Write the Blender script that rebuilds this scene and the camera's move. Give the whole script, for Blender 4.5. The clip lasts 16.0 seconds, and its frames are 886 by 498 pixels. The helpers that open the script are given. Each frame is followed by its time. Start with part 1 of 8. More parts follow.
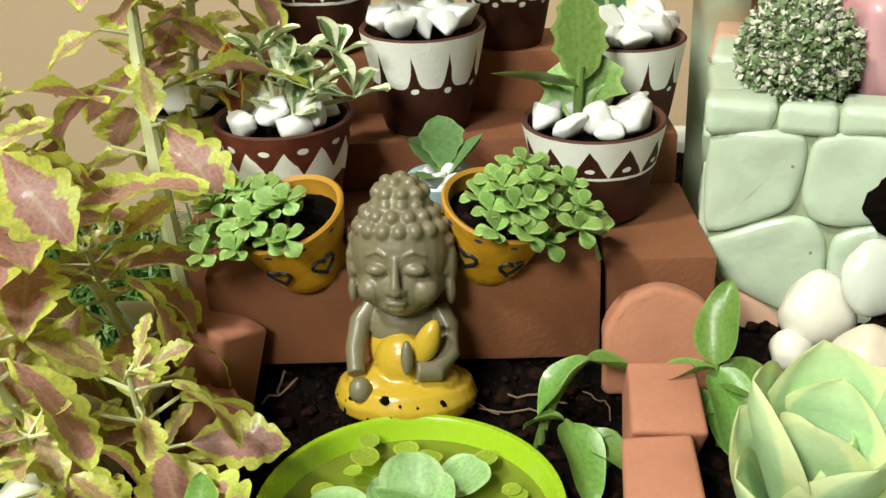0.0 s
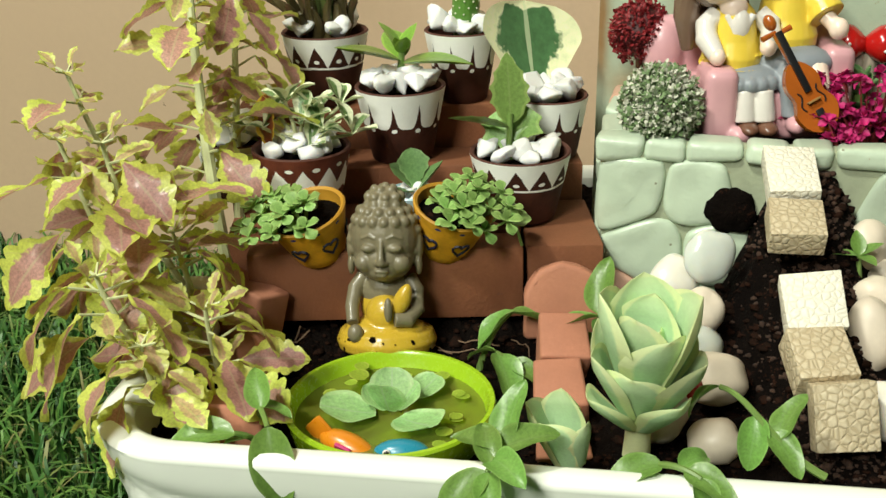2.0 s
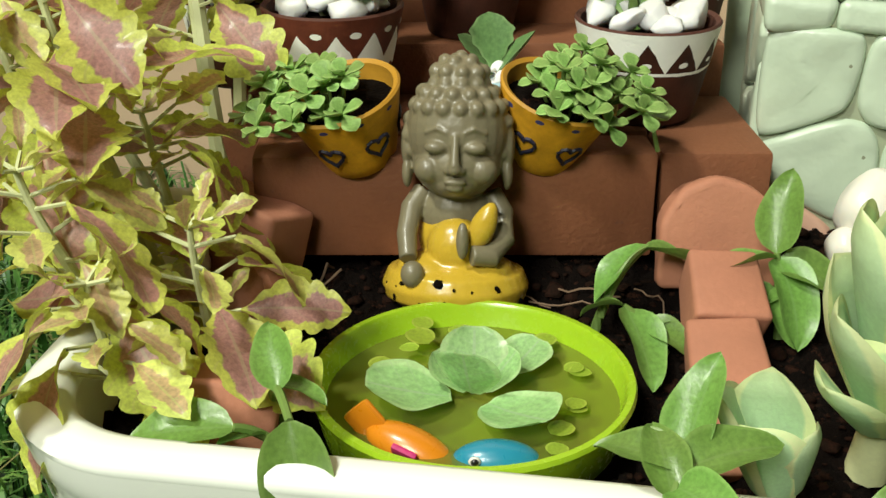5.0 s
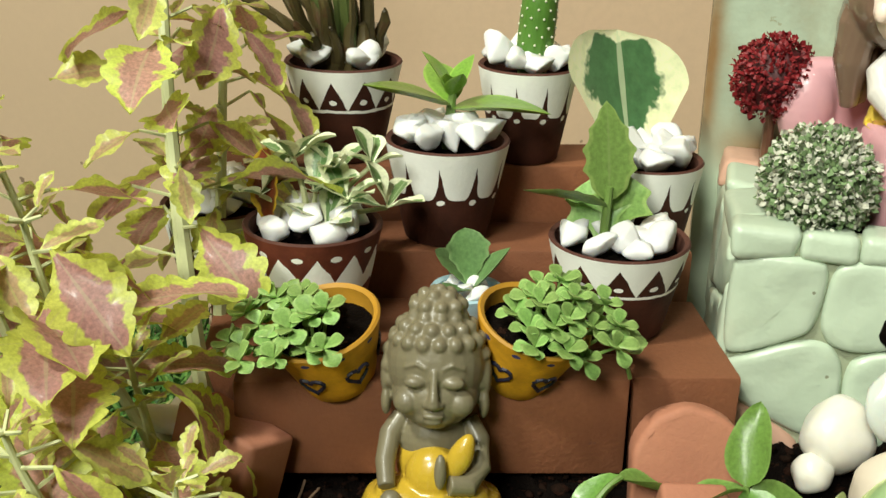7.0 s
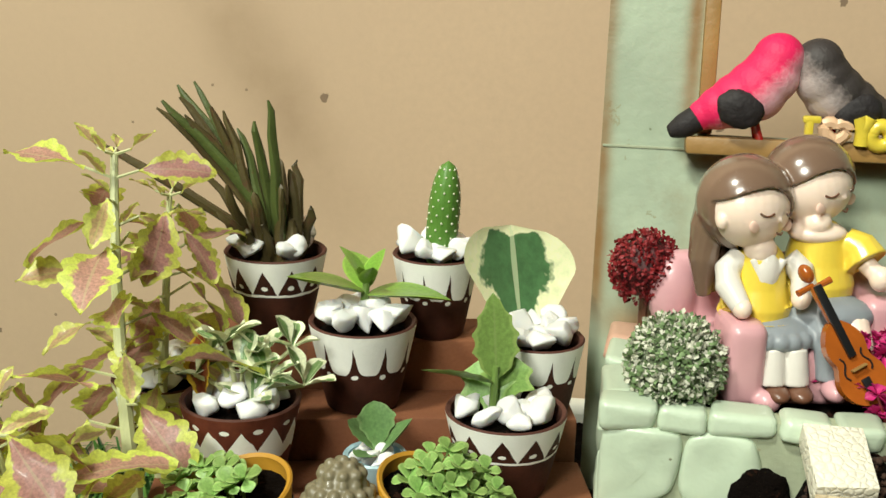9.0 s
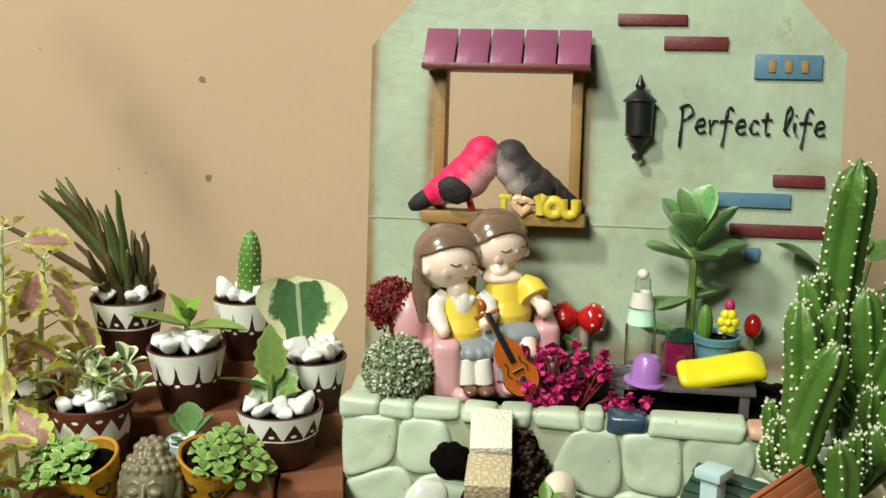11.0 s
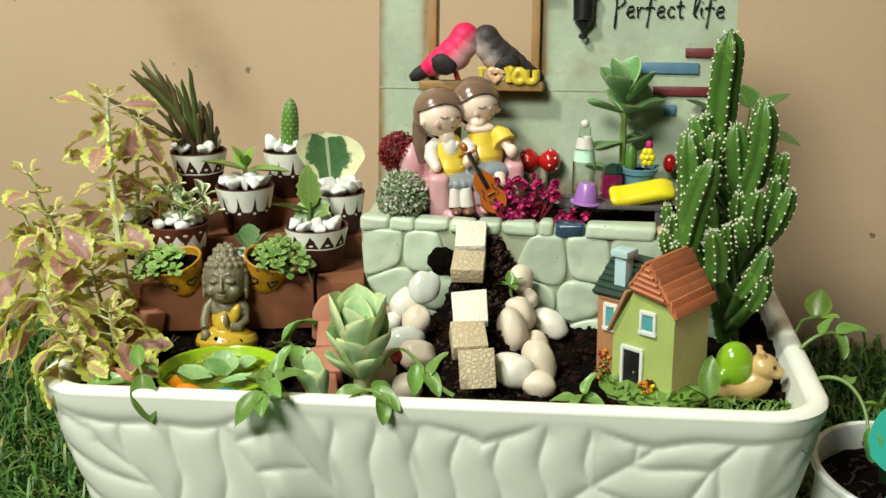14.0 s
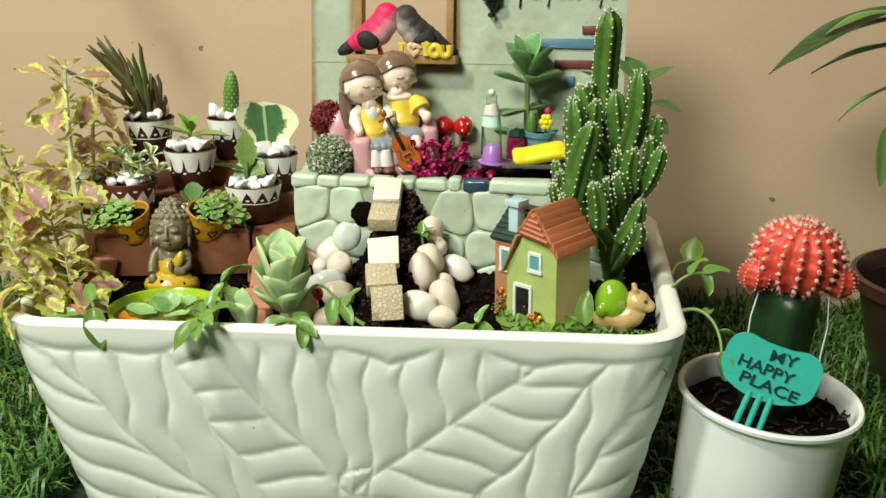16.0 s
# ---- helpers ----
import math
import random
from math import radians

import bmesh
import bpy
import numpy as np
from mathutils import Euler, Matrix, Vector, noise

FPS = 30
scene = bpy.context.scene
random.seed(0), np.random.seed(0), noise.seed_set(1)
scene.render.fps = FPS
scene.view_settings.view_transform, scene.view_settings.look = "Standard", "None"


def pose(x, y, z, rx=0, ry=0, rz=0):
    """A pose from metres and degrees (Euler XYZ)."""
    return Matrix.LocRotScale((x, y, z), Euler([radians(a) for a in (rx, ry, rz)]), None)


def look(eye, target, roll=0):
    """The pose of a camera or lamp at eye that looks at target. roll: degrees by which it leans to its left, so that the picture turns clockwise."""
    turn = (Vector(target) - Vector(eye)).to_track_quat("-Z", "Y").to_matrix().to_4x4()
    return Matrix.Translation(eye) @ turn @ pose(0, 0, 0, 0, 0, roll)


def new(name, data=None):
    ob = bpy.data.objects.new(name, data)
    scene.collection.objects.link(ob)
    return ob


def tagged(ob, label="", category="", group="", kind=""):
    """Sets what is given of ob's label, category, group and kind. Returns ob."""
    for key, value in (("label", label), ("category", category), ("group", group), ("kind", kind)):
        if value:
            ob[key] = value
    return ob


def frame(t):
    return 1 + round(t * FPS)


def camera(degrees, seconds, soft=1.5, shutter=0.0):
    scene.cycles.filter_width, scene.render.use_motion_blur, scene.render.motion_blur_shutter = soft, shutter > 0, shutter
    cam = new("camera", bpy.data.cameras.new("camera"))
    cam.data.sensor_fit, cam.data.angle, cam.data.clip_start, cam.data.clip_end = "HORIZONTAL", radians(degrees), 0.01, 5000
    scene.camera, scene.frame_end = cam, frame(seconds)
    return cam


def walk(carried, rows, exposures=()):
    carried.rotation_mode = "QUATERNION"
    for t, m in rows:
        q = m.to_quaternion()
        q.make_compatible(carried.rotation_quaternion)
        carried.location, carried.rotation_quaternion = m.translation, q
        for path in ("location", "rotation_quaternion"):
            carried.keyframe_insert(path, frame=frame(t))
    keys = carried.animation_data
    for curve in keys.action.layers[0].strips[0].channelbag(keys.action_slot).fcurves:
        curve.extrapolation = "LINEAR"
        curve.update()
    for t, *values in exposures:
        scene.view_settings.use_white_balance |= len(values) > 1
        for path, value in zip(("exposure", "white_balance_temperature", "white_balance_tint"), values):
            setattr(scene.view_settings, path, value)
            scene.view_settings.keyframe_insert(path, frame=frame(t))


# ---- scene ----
cam = camera(42.4, 16.0, soft=1.5)
# seconds, place, Euler angles in degrees
PATH = [
    (0.0, -0.0388, -0.1448, 0.2657, 63.97, 2.35, 13.52),
    (0.5, -0.0250, -0.2211, 0.2841, 66.73, 1.49, 13.08),
    (1.0, -0.0153, -0.2551, 0.2895, 66.94, 1.20, 12.43),
    (1.5, -0.0127, -0.2570, 0.2912, 67.38, 1.15, 12.28),
    (2.0, -0.0096, -0.2601, 0.2933, 67.37, 1.41, 12.36),
    (2.5, -0.0147, -0.2525, 0.2908, 67.21, 1.24, 12.32),
    (3.0, -0.0262, -0.2397, 0.2772, 67.12, 0.82, 12.18),
    (3.2, -0.0323, -0.2311, 0.2673, 66.74, 0.59, 11.96),
    (5.3, -0.0600, -0.1540, 0.2345, 65.04, -0.06, 12.32),
    (5.5, -0.0594, -0.1529, 0.2382, 64.98, -0.08, 12.25),
    (6.0, -0.0630, -0.1485, 0.2464, 65.66, -0.67, 11.41),
    (6.5, -0.0656, -0.1478, 0.2589, 66.86, -1.01, 10.90),
    (7.0, -0.0659, -0.1504, 0.2712, 68.58, -1.23, 10.62),
    (7.5, -0.0675, -0.1564, 0.2805, 70.17, -1.34, 10.41),
    (8.0, -0.0678, -0.1624, 0.2841, 71.14, -1.14, 10.84),
    (8.5, -0.0564, -0.1722, 0.2912, 72.49, -1.01, 10.99),
    (9.0, -0.0362, -0.1860, 0.3046, 74.47, -1.30, 10.04),
    (9.5, -0.0048, -0.2073, 0.3200, 76.10, -1.17, 9.40),
    (10.0, 0.0276, -0.2348, 0.3324, 77.16, -0.73, 9.20),
    (10.2, 0.0379, -0.2490, 0.3332, 77.59, -0.62, 8.93),
    (12.3, 0.1047, -0.4102, 0.3496, 76.06, 0.02, 10.13),
    (12.5, 0.1075, -0.4237, 0.3506, 75.67, 0.09, 10.10),
    (13.0, 0.1089, -0.4582, 0.3429, 74.93, 0.17, 9.96),
    (13.5, 0.1080, -0.4723, 0.3424, 74.11, 0.51, 9.90),
    (14.0, 0.1113, -0.4803, 0.3389, 73.53, 0.53, 9.83),
    (14.5, 0.1090, -0.4854, 0.3366, 72.49, 0.68, 9.83),
    (15.0, 0.1159, -0.5015, 0.3386, 72.39, 0.64, 9.53),
    (15.5, 0.1496, -0.5332, 0.3394, 72.66, 0.61, 9.13),
    (16.0, 0.1624, -0.5587, 0.3412, 72.96, 0.34, 8.85),
]
walk(cam, [(r[0], pose(*r[1:])) for r in PATH], ((0.0, 0.05), (1.0, -0.04), (2.5, -0.12), (5.5, -0.12), (6.0, -0.13), (6.5, 0.06), (7.0, -0.04), (7.5, -0.05), (10.0, -0.04), (12.5, -0.09), (14.0, -0.08), (16.0, 0.0)))

# ---- light: the room's lamp and an added front fill ----
world = bpy.data.worlds.new("room_air")
world.use_nodes = True
world.node_tree.nodes["Background"].inputs["Color"].default_value = (0.9, 0.95, 1.0, 1)
world.node_tree.nodes["Background"].inputs["Strength"].default_value = 0.004
scene.world = world


def area_lamp(name, eye, target, size, watts, color):
    d = bpy.data.lights.new(name, "AREA")
    d.shape, d.size, d.energy, d.color = "DISK", size, watts, color
    ob = new(name, d)
    ob.matrix_world = look(eye, target)
    return ob


area_lamp("ceiling_lamp", (-0.62, -0.52, 1.44), (-0.05, 0.1, 0.1), 0.16, 20, (0.98, 1.0, 0.86))
# broad soft lamp, unseen, added in front to brighten upright faces
area_lamp("tube_lamp", (-0.42, -1.26, 1.28), (0.0, 0.1, 0.1), 0.50, 26.5, (0.98, 1.0, 0.88))

rng = random.Random(7)
TAU = 2 * math.pi

# ---- materials ----


def node_mat(name, rough=0.5, metal=0.0, coat=0.0, sub=0.0, spec=0.5):
    m = bpy.data.materials.new(name)
    m.use_nodes = True
    t = m.node_tree
    b = t.nodes["Principled BSDF"]
    b.inputs["Roughness"].default_value = rough
    b.inputs["Metallic"].default_value = metal
    b.inputs["Coat Weight"].default_value = coat
    b.inputs["Coat Roughness"].default_value = 0.15
    b.inputs["Specular IOR Level"].default_value = spec
    if sub:
        b.inputs["Subsurface Weight"].default_value = sub
        b.inputs["Subsurface Radius"].default_value = (0.004, 0.003, 0.002)
        b.inputs["Subsurface Scale"].default_value = 1.0
    return m, t, b


def nd(t, kind, **kw):
    n = t.nodes.new(kind)
    for k, v in kw.items():
        if k == "op":
            n.operation = v
        elif k == "blend":
            n.data_type, n.blend_type = "RGBA", v
        else:
            n.inputs[k].default_value = v
    return n


def link(t, a, b):
    t.links.new(a, b)


def noise_of(t, scale, detail=4.0, rough=0.6, coords="Object"):
    c = nd(t, "ShaderNodeTexCoord")
    n = nd(t, "ShaderNodeTexNoise", Scale=scale, Detail=detail, Roughness=rough)
    link(t, c.outputs[coords], n.inputs["Vector"])
    return n.outputs["Fac"]


def ramp(t, fac, *stops):
    r = nd(t, "ShaderNodeValToRGB")
    e = r.color_ramp.elements
    e[0].position, e[1].position = stops[0][0], stops[-1][0]
    e[0].color, e[1].color = (*stops[0][1], 1), (*stops[-1][1], 1)
    for p, c in stops[1:-1]:
        k = e.new(p)
        k.color = (*c, 1)
    link(t, fac, r.inputs["Fac"])
    return r.outputs["Color"]


def mix(t, fac, a, b, blend="MIX"):
    n = nd(t, "ShaderNodeMix", blend=blend)
    if isinstance(fac, float):
        n.inputs[0].default_value = fac
    else:
        link(t, fac, n.inputs[0])
    for k, v in ((6, a), (7, b)):
        if isinstance(v, tuple):
            n.inputs[k].default_value = (*v, 1)
        else:
            link(t, v, n.inputs[k])
    return n.outputs[2]


def math_node(t, op, a, b=None, c=None):
    n = nd(t, "ShaderNodeMath", op=op)
    for k, v in enumerate((a, b, c)):
        if v is None:
            continue
        if isinstance(v, (int, float)):
            n.inputs[k].default_value = v
        else:
            link(t, v, n.inputs[k])
    return n.outputs[0]


def bump(t, b, height, strength=0.3, distance=0.001):
    n = nd(t, "ShaderNodeBump", Strength=strength, Distance=distance)
    link(t, height, n.inputs["Height"])
    link(t, n.outputs["Normal"], b.inputs["Normal"])


def tint(c, k):
    return tuple(min(1.0, x * k) for x in c)


def plain(name, color, rough=0.5, coarse=60, fine=700, vary=0.18, relief=0.15, depth=0.0006, coat=0.0, sub=0.0, metal=0.0, dirt=None, each=0.0):
    """A surface with coarse stains and fine grain; dirt: (colour, share); each: difference from piece to piece."""
    m, t, b = node_mat(name, rough, metal, coat, sub)
    a, f = noise_of(t, coarse), noise_of(t, fine, 3.0)
    col = ramp(t, a, (0.3, tint(color, 1 - vary)), (0.7, tint(color, 1 + vary)))
    col = mix(t, f, col, tint(color, 1 - vary * 0.5), "MIX") if vary else col
    if dirt:
        d = noise_of(t, coarse * 2.3, 6.0, 0.75)
        k = math_node(t, "MULTIPLY", math_node(t, "GREATER_THAN", d, 1 - dirt[1]), 0.7)
        col = mix(t, k, col, dirt[0])
    if each:
        o = nd(t, "ShaderNodeObjectInfo")
        h = nd(t, "ShaderNodeHueSaturation")
        link(t, col, h.inputs["Color"])
        link(t, math_node(t, "MULTIPLY_ADD", o.outputs["Random"], 2 * each, 1 - each), h.inputs["Value"])
        link(t, math_node(t, "MULTIPLY_ADD", o.outputs["Random"], 0.03 * each, 0.5 - 0.015 * each), h.inputs["Hue"])
        col = h.outputs["Color"]
    link(t, col, b.inputs["Base Color"])
    link(t, math_node(t, "MULTIPLY_ADD", f, 0.25, rough - 0.12), b.inputs["Roughness"])
    bump(t, b, f, relief, depth)
    return m


WALL = plain("wall_paint", (0.66, 0.475, 0.315), 0.7, 2.2, 260, 0.10, 0.12, 0.0008)


def add_specks(m, color, scale, size, share):
    """Sparse small scuffs on a painted wall."""
    t = m.node_tree
    b = t.nodes["Principled BSDF"]
    src = b.inputs["Base Color"].links[0].from_socket
    c = nd(t, "ShaderNodeTexCoord")
    vo = nd(t, "ShaderNodeTexVoronoi", Scale=scale, Randomness=1.0)
    link(t, c.outputs["Object"], vo.inputs["Vector"])
    sp = nd(t, "ShaderNodeSeparateColor")
    link(t, vo.outputs["Color"], sp.inputs[0])
    d = math_node(t, "MULTIPLY_ADD", noise_of(t, 300, 3.0), 0.10, vo.outputs["Distance"])
    k = math_node(t, "MULTIPLY", math_node(t, "LESS_THAN", d, size + 0.05), math_node(t, "LESS_THAN", sp.outputs[0], share))
    link(t, mix(t, math_node(t, "MULTIPLY", k, 0.75), src, color), b.inputs["Base Color"])


def add_stains(m, color, scale, level):
    """Soft brown water stains."""
    t = m.node_tree
    b = t.nodes["Principled BSDF"]
    src = b.inputs["Base Color"].links[0].from_socket
    k = nd(t, "ShaderNodeMapRange")
    k.inputs["From Min"].default_value, k.inputs["From Max"].default_value = level - 0.06, level + 0.14
    link(t, noise_of(t, scale, 6.0, 0.7), k.inputs["Value"])
    link(t, mix(t, math_node(t, "MULTIPLY", k.outputs[0], 0.55), src, color), b.inputs["Base Color"])


def add_streak(m, p0, p1, width, color, share):
    """A long darker streak across a surface from p0 to p1 (x, z), broken up by noise."""
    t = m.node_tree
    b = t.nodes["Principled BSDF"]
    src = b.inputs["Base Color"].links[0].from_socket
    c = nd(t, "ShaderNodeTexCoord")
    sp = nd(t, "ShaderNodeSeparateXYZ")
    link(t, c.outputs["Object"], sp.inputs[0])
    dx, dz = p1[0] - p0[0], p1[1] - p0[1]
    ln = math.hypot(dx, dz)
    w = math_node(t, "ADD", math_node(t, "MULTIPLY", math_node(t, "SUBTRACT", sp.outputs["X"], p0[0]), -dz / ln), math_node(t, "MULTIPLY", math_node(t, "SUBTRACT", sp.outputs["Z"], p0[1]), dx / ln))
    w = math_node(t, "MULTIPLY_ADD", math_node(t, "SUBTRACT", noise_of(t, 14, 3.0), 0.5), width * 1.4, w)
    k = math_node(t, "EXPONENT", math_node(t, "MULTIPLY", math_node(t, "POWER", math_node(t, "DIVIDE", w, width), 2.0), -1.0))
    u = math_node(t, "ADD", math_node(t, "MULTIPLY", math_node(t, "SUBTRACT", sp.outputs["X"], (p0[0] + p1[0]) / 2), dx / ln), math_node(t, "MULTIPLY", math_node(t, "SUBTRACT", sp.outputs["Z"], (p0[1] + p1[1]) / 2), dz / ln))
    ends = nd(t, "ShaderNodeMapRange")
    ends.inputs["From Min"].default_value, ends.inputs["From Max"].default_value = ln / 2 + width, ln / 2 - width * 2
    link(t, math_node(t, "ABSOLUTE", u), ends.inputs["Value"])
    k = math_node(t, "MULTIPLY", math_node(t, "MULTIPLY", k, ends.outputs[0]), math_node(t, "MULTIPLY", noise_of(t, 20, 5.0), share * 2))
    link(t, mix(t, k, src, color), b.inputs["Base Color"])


# one darker diagonal streak on the wall
add_streak(WALL, (-0.290, 0.317), (-0.193, 0.150), 0.020, (0.36, 0.24, 0.14), 0.42)
add_specks(WALL, (0.16, 0.10, 0.06), 22, 0.055, 0.55)
add_specks(WALL, (0.24, 0.16, 0.10), 60, 0.05, 0.30)
# near black, so that the unseen room shell bounces little light
ROOM = plain("room_paint", (0.05, 0.045, 0.038), 0.8, 3, 200, 0.05, 0.1)
CERAMIC = plain("glazed_ceramic", (0.90, 0.93, 0.84), 0.42, 14, 180, 0.05, 0.04, 0.0004, coat=0.14, dirt=((0.62, 0.50, 0.40), 0.20))
SOIL = plain("potting_soil", (0.0045, 0.0026, 0.0018), 0.95, 90, 900, 0.55, 0.9, 0.0012, dirt=((0.030, 0.012, 0.007), 0.40))
SOIL.node_tree.nodes["Principled BSDF"].inputs["Specular IOR Level"].default_value = 0.08
CLUMP = plain("brown_soil_clump", (0.022, 0.0095, 0.006), 0.9, 120, 900, 0.6, 0.8, 0.0008, dirt=((0.010, 0.006, 0.004), 0.5))
CLUMP.node_tree.nodes["Principled BSDF"].inputs["Specular IOR Level"].default_value = 0.05
CRUMB = plain("dry_soil_crumb", (0.050, 0.024, 0.014), 0.95, 120, 900, 0.6, 0.6)
TERRA = plain("terracotta", (0.45, 0.185, 0.11), 0.75, 50, 900, 0.22, 0.35, 0.0004, each=0.12, dirt=((0.12, 0.05, 0.03), 0.28))
BRICK = plain("brick_clay", (0.222, 0.079, 0.032), 0.75, 45, 800, 0.22, 0.45, 0.0005, each=0.12, dirt=((0.16, 0.062, 0.034), 0.34))
POT_BROWN = (0.046, 0.0140, 0.0078)
PAINT_WHITE = (0.90, 0.91, 0.84)
RESIN_GREEN = plain("pale_green_resin", (0.54, 0.64, 0.49), 0.38, 30, 130, 0.20, 0.35, 0.0012, each=0.12, coat=0.2, dirt=((0.40, 0.34, 0.20), 0.34))
PLATE_GREEN = plain("green_plate_resin", (0.41, 0.49, 0.36), 0.42, 26, 150, 0.28, 0.30, 0.0010, dirt=((0.30, 0.30, 0.18), 0.36))
add_stains(PLATE_GREEN, (0.27, 0.21, 0.11), 21, 0.60)
add_specks(PLATE_GREEN, (0.16, 0.18, 0.10), 150, 0.05, 0.16)
add_specks(RESIN_GREEN, (0.16, 0.15, 0.08), 120, 0.05, 0.10)
add_specks(CERAMIC, (0.35, 0.28, 0.2), 60, 0.04, 0.10)
add_specks(PLATE_GREEN, (0.30, 0.25, 0.14), 13, 0.13, 0.10)
# brown streaks beside the window posts, below the shelf, along foot and left edge
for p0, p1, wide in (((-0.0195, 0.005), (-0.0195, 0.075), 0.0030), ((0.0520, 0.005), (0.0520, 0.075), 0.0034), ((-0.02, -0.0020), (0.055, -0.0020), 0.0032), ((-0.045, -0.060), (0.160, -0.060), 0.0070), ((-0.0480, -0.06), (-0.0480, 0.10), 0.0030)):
    add_streak(PLATE_GREEN, p0, p1, wide, (0.25, 0.14, 0.05), 0.85)
GROUT = plain("joint_resin", (0.36, 0.40, 0.27), 0.6, 60, 500, 0.3, 0.3, dirt=((0.25, 0.18, 0.09), 0.36))
WHITE_STONE = plain("white_marble_chip", (0.82, 0.82, 0.80), 0.45, 90, 900, 0.06, 0.25, 0.0004, sub=0.15, each=0.08)
PEBBLE = plain("river_pebble", (0.76, 0.66, 0.53), 0.45, 60, 700, 0.12, 0.06, 0.0003, coat=0.06, each=0.13)
PEBBLE_W = plain("white_pebble", (0.80, 0.77, 0.68), 0.38, 50, 700, 0.08, 0.04, 0.0003, coat=0.12, sub=0.2)
QUARTZ = plain("milky_quartz", (0.66, 0.70, 0.64), 0.18, 70, 500, 0.1, 0.05, 0.0003, coat=0.4, sub=0.3)
BOWL_GREEN = plain("lime_plastic", (0.33, 0.53, 0.02), 0.25, 40, 500, 0.06, 0.03, 0.0003, coat=0.3, sub=0.1)
BUDDHA = plain("olive_resin", (0.19, 0.165, 0.10), 0.42, 90, 900, 0.2, 0.2, 0.0004, coat=0.15)
ROBE = plain("mustard_lacquer", (0.56, 0.37, 0.035), 0.25, 70, 600, 0.15, 0.1, 0.0004, coat=0.4, dirt=((0.03, 0.02, 0.01), 0.22))

# ---- mesh helpers ----


class Geo:
    """Collects vertices, faces, material slots and UVs of one mesh."""

    def __init__(self):
        self.v, self.f, self.m, self.uv = [], [], [], []

    def add(self, verts, faces, slot=0, m=None, uv=None):
        o = len(self.v)
        self.v += [tuple(m @ Vector(p)) for p in verts] if m is not None else [tuple(p) for p in verts]
        self.f += [tuple(o + i for i in f) for f in faces]
        self.m += [slot] * len(faces)
        self.uv += uv if uv is not None else [(0.0, 0.0)] * len(verts)
        return self

    def mesh(self, name, mats, sharp=40):
        me = bpy.data.meshes.new(name)
        me.from_pydata(self.v, [], self.f)
        for k in mats:
            me.materials.append(k)
        me.polygons.foreach_set("material_index", self.m)
        me.polygons.foreach_set("use_smooth", [True] * len(self.f))
        layer = me.uv_layers.new(name="UVMap")
        idx = np.zeros(len(me.loops), dtype=np.int32)
        me.loops.foreach_get("vertex_index", idx)
        layer.data.foreach_set("uv", np.array(self.uv, dtype=np.float32)[idx].ravel())
        if sharp:
            me.set_sharp_from_angle(angle=radians(sharp))
        me.update()
        return me


def mats_of(material):
    return list(material) if isinstance(material, (list, tuple)) else [material]


def thing(name, label, category, m=None, group="", kind=""):
    ob = new(name)
    ob.empty_display_size = 0.01
    if m is not None:
        ob.matrix_basis = m
    return tagged(ob, label, category, group, kind)


def part(name, g, material, parent=None, label="", m=None, sharp=40, kind=""):
    """One mesh object under a thing or a part."""
    me = g if isinstance(g, bpy.types.Mesh) else g.mesh(name, mats_of(material), sharp)
    ob = new(name, me)
    ob.parent = parent
    if m is not None:
        ob.matrix_basis = m
    if label:
        ob["label"] = label
    if kind:
        ob["kind"] = kind
    return ob


def solo(name, g, material, label, category, m=None, group="", kind="", sharp=40):
    return tagged(part(name, g, material, None, "", m, sharp), label, category, group, kind)


def lathe(profile, seg=40, squash=None):
    """Turned shape from (radius, height) pairs; UV: round, along."""
    v, f, uv = [], [], []
    n = len(profile)
    lens = [0.0]
    for a, b in zip(profile, profile[1:]):
        lens.append(lens[-1] + math.dist(a, b))
    for j in range(seg + 1):
        a = TAU * j / seg
        for k, (r, z) in enumerate(profile):
            v.append((r * math.cos(a), r * math.sin(a), z))
            uv.append((j / seg, lens[k] / lens[-1]))
    for j in range(seg):
        for k in range(n - 1):
            f.append((j * n + k, (j + 1) * n + k, (j + 1) * n + k + 1, j * n + k + 1))
    return v, f, uv


def tube(pts, radii, seg=8, cap=True):
    pts = [Vector(p) for p in pts]
    if isinstance(radii, (int, float)):
        radii = [radii] * len(pts)
    v, f = [], []
    up = Vector((0.3, 0.2, 1)).normalized()
    for i, p in enumerate(pts):
        d = (pts[min(i + 1, len(pts) - 1)] - pts[max(i - 1, 0)]).normalized()
        a = d.cross(up)
        if a.length < 1e-4:
            a = d.cross(Vector((1, 0, 0)))
        a.normalize()
        b = d.cross(a)
        for k in range(seg):
            w = TAU * k / seg
            v.append(p + (a * math.cos(w) + b * math.sin(w)) * radii[i])
    for i in range(len(pts) - 1):
        for k in range(seg):
            k2 = (k + 1) % seg
            f.append((i * seg + k, i * seg + k2, (i + 1) * seg + k2, (i + 1) * seg + k))
    if cap:
        f.append(tuple(range(seg))[::-1])
        f.append(tuple((len(pts) - 1) * seg + k for k in range(seg)))
    return v, f


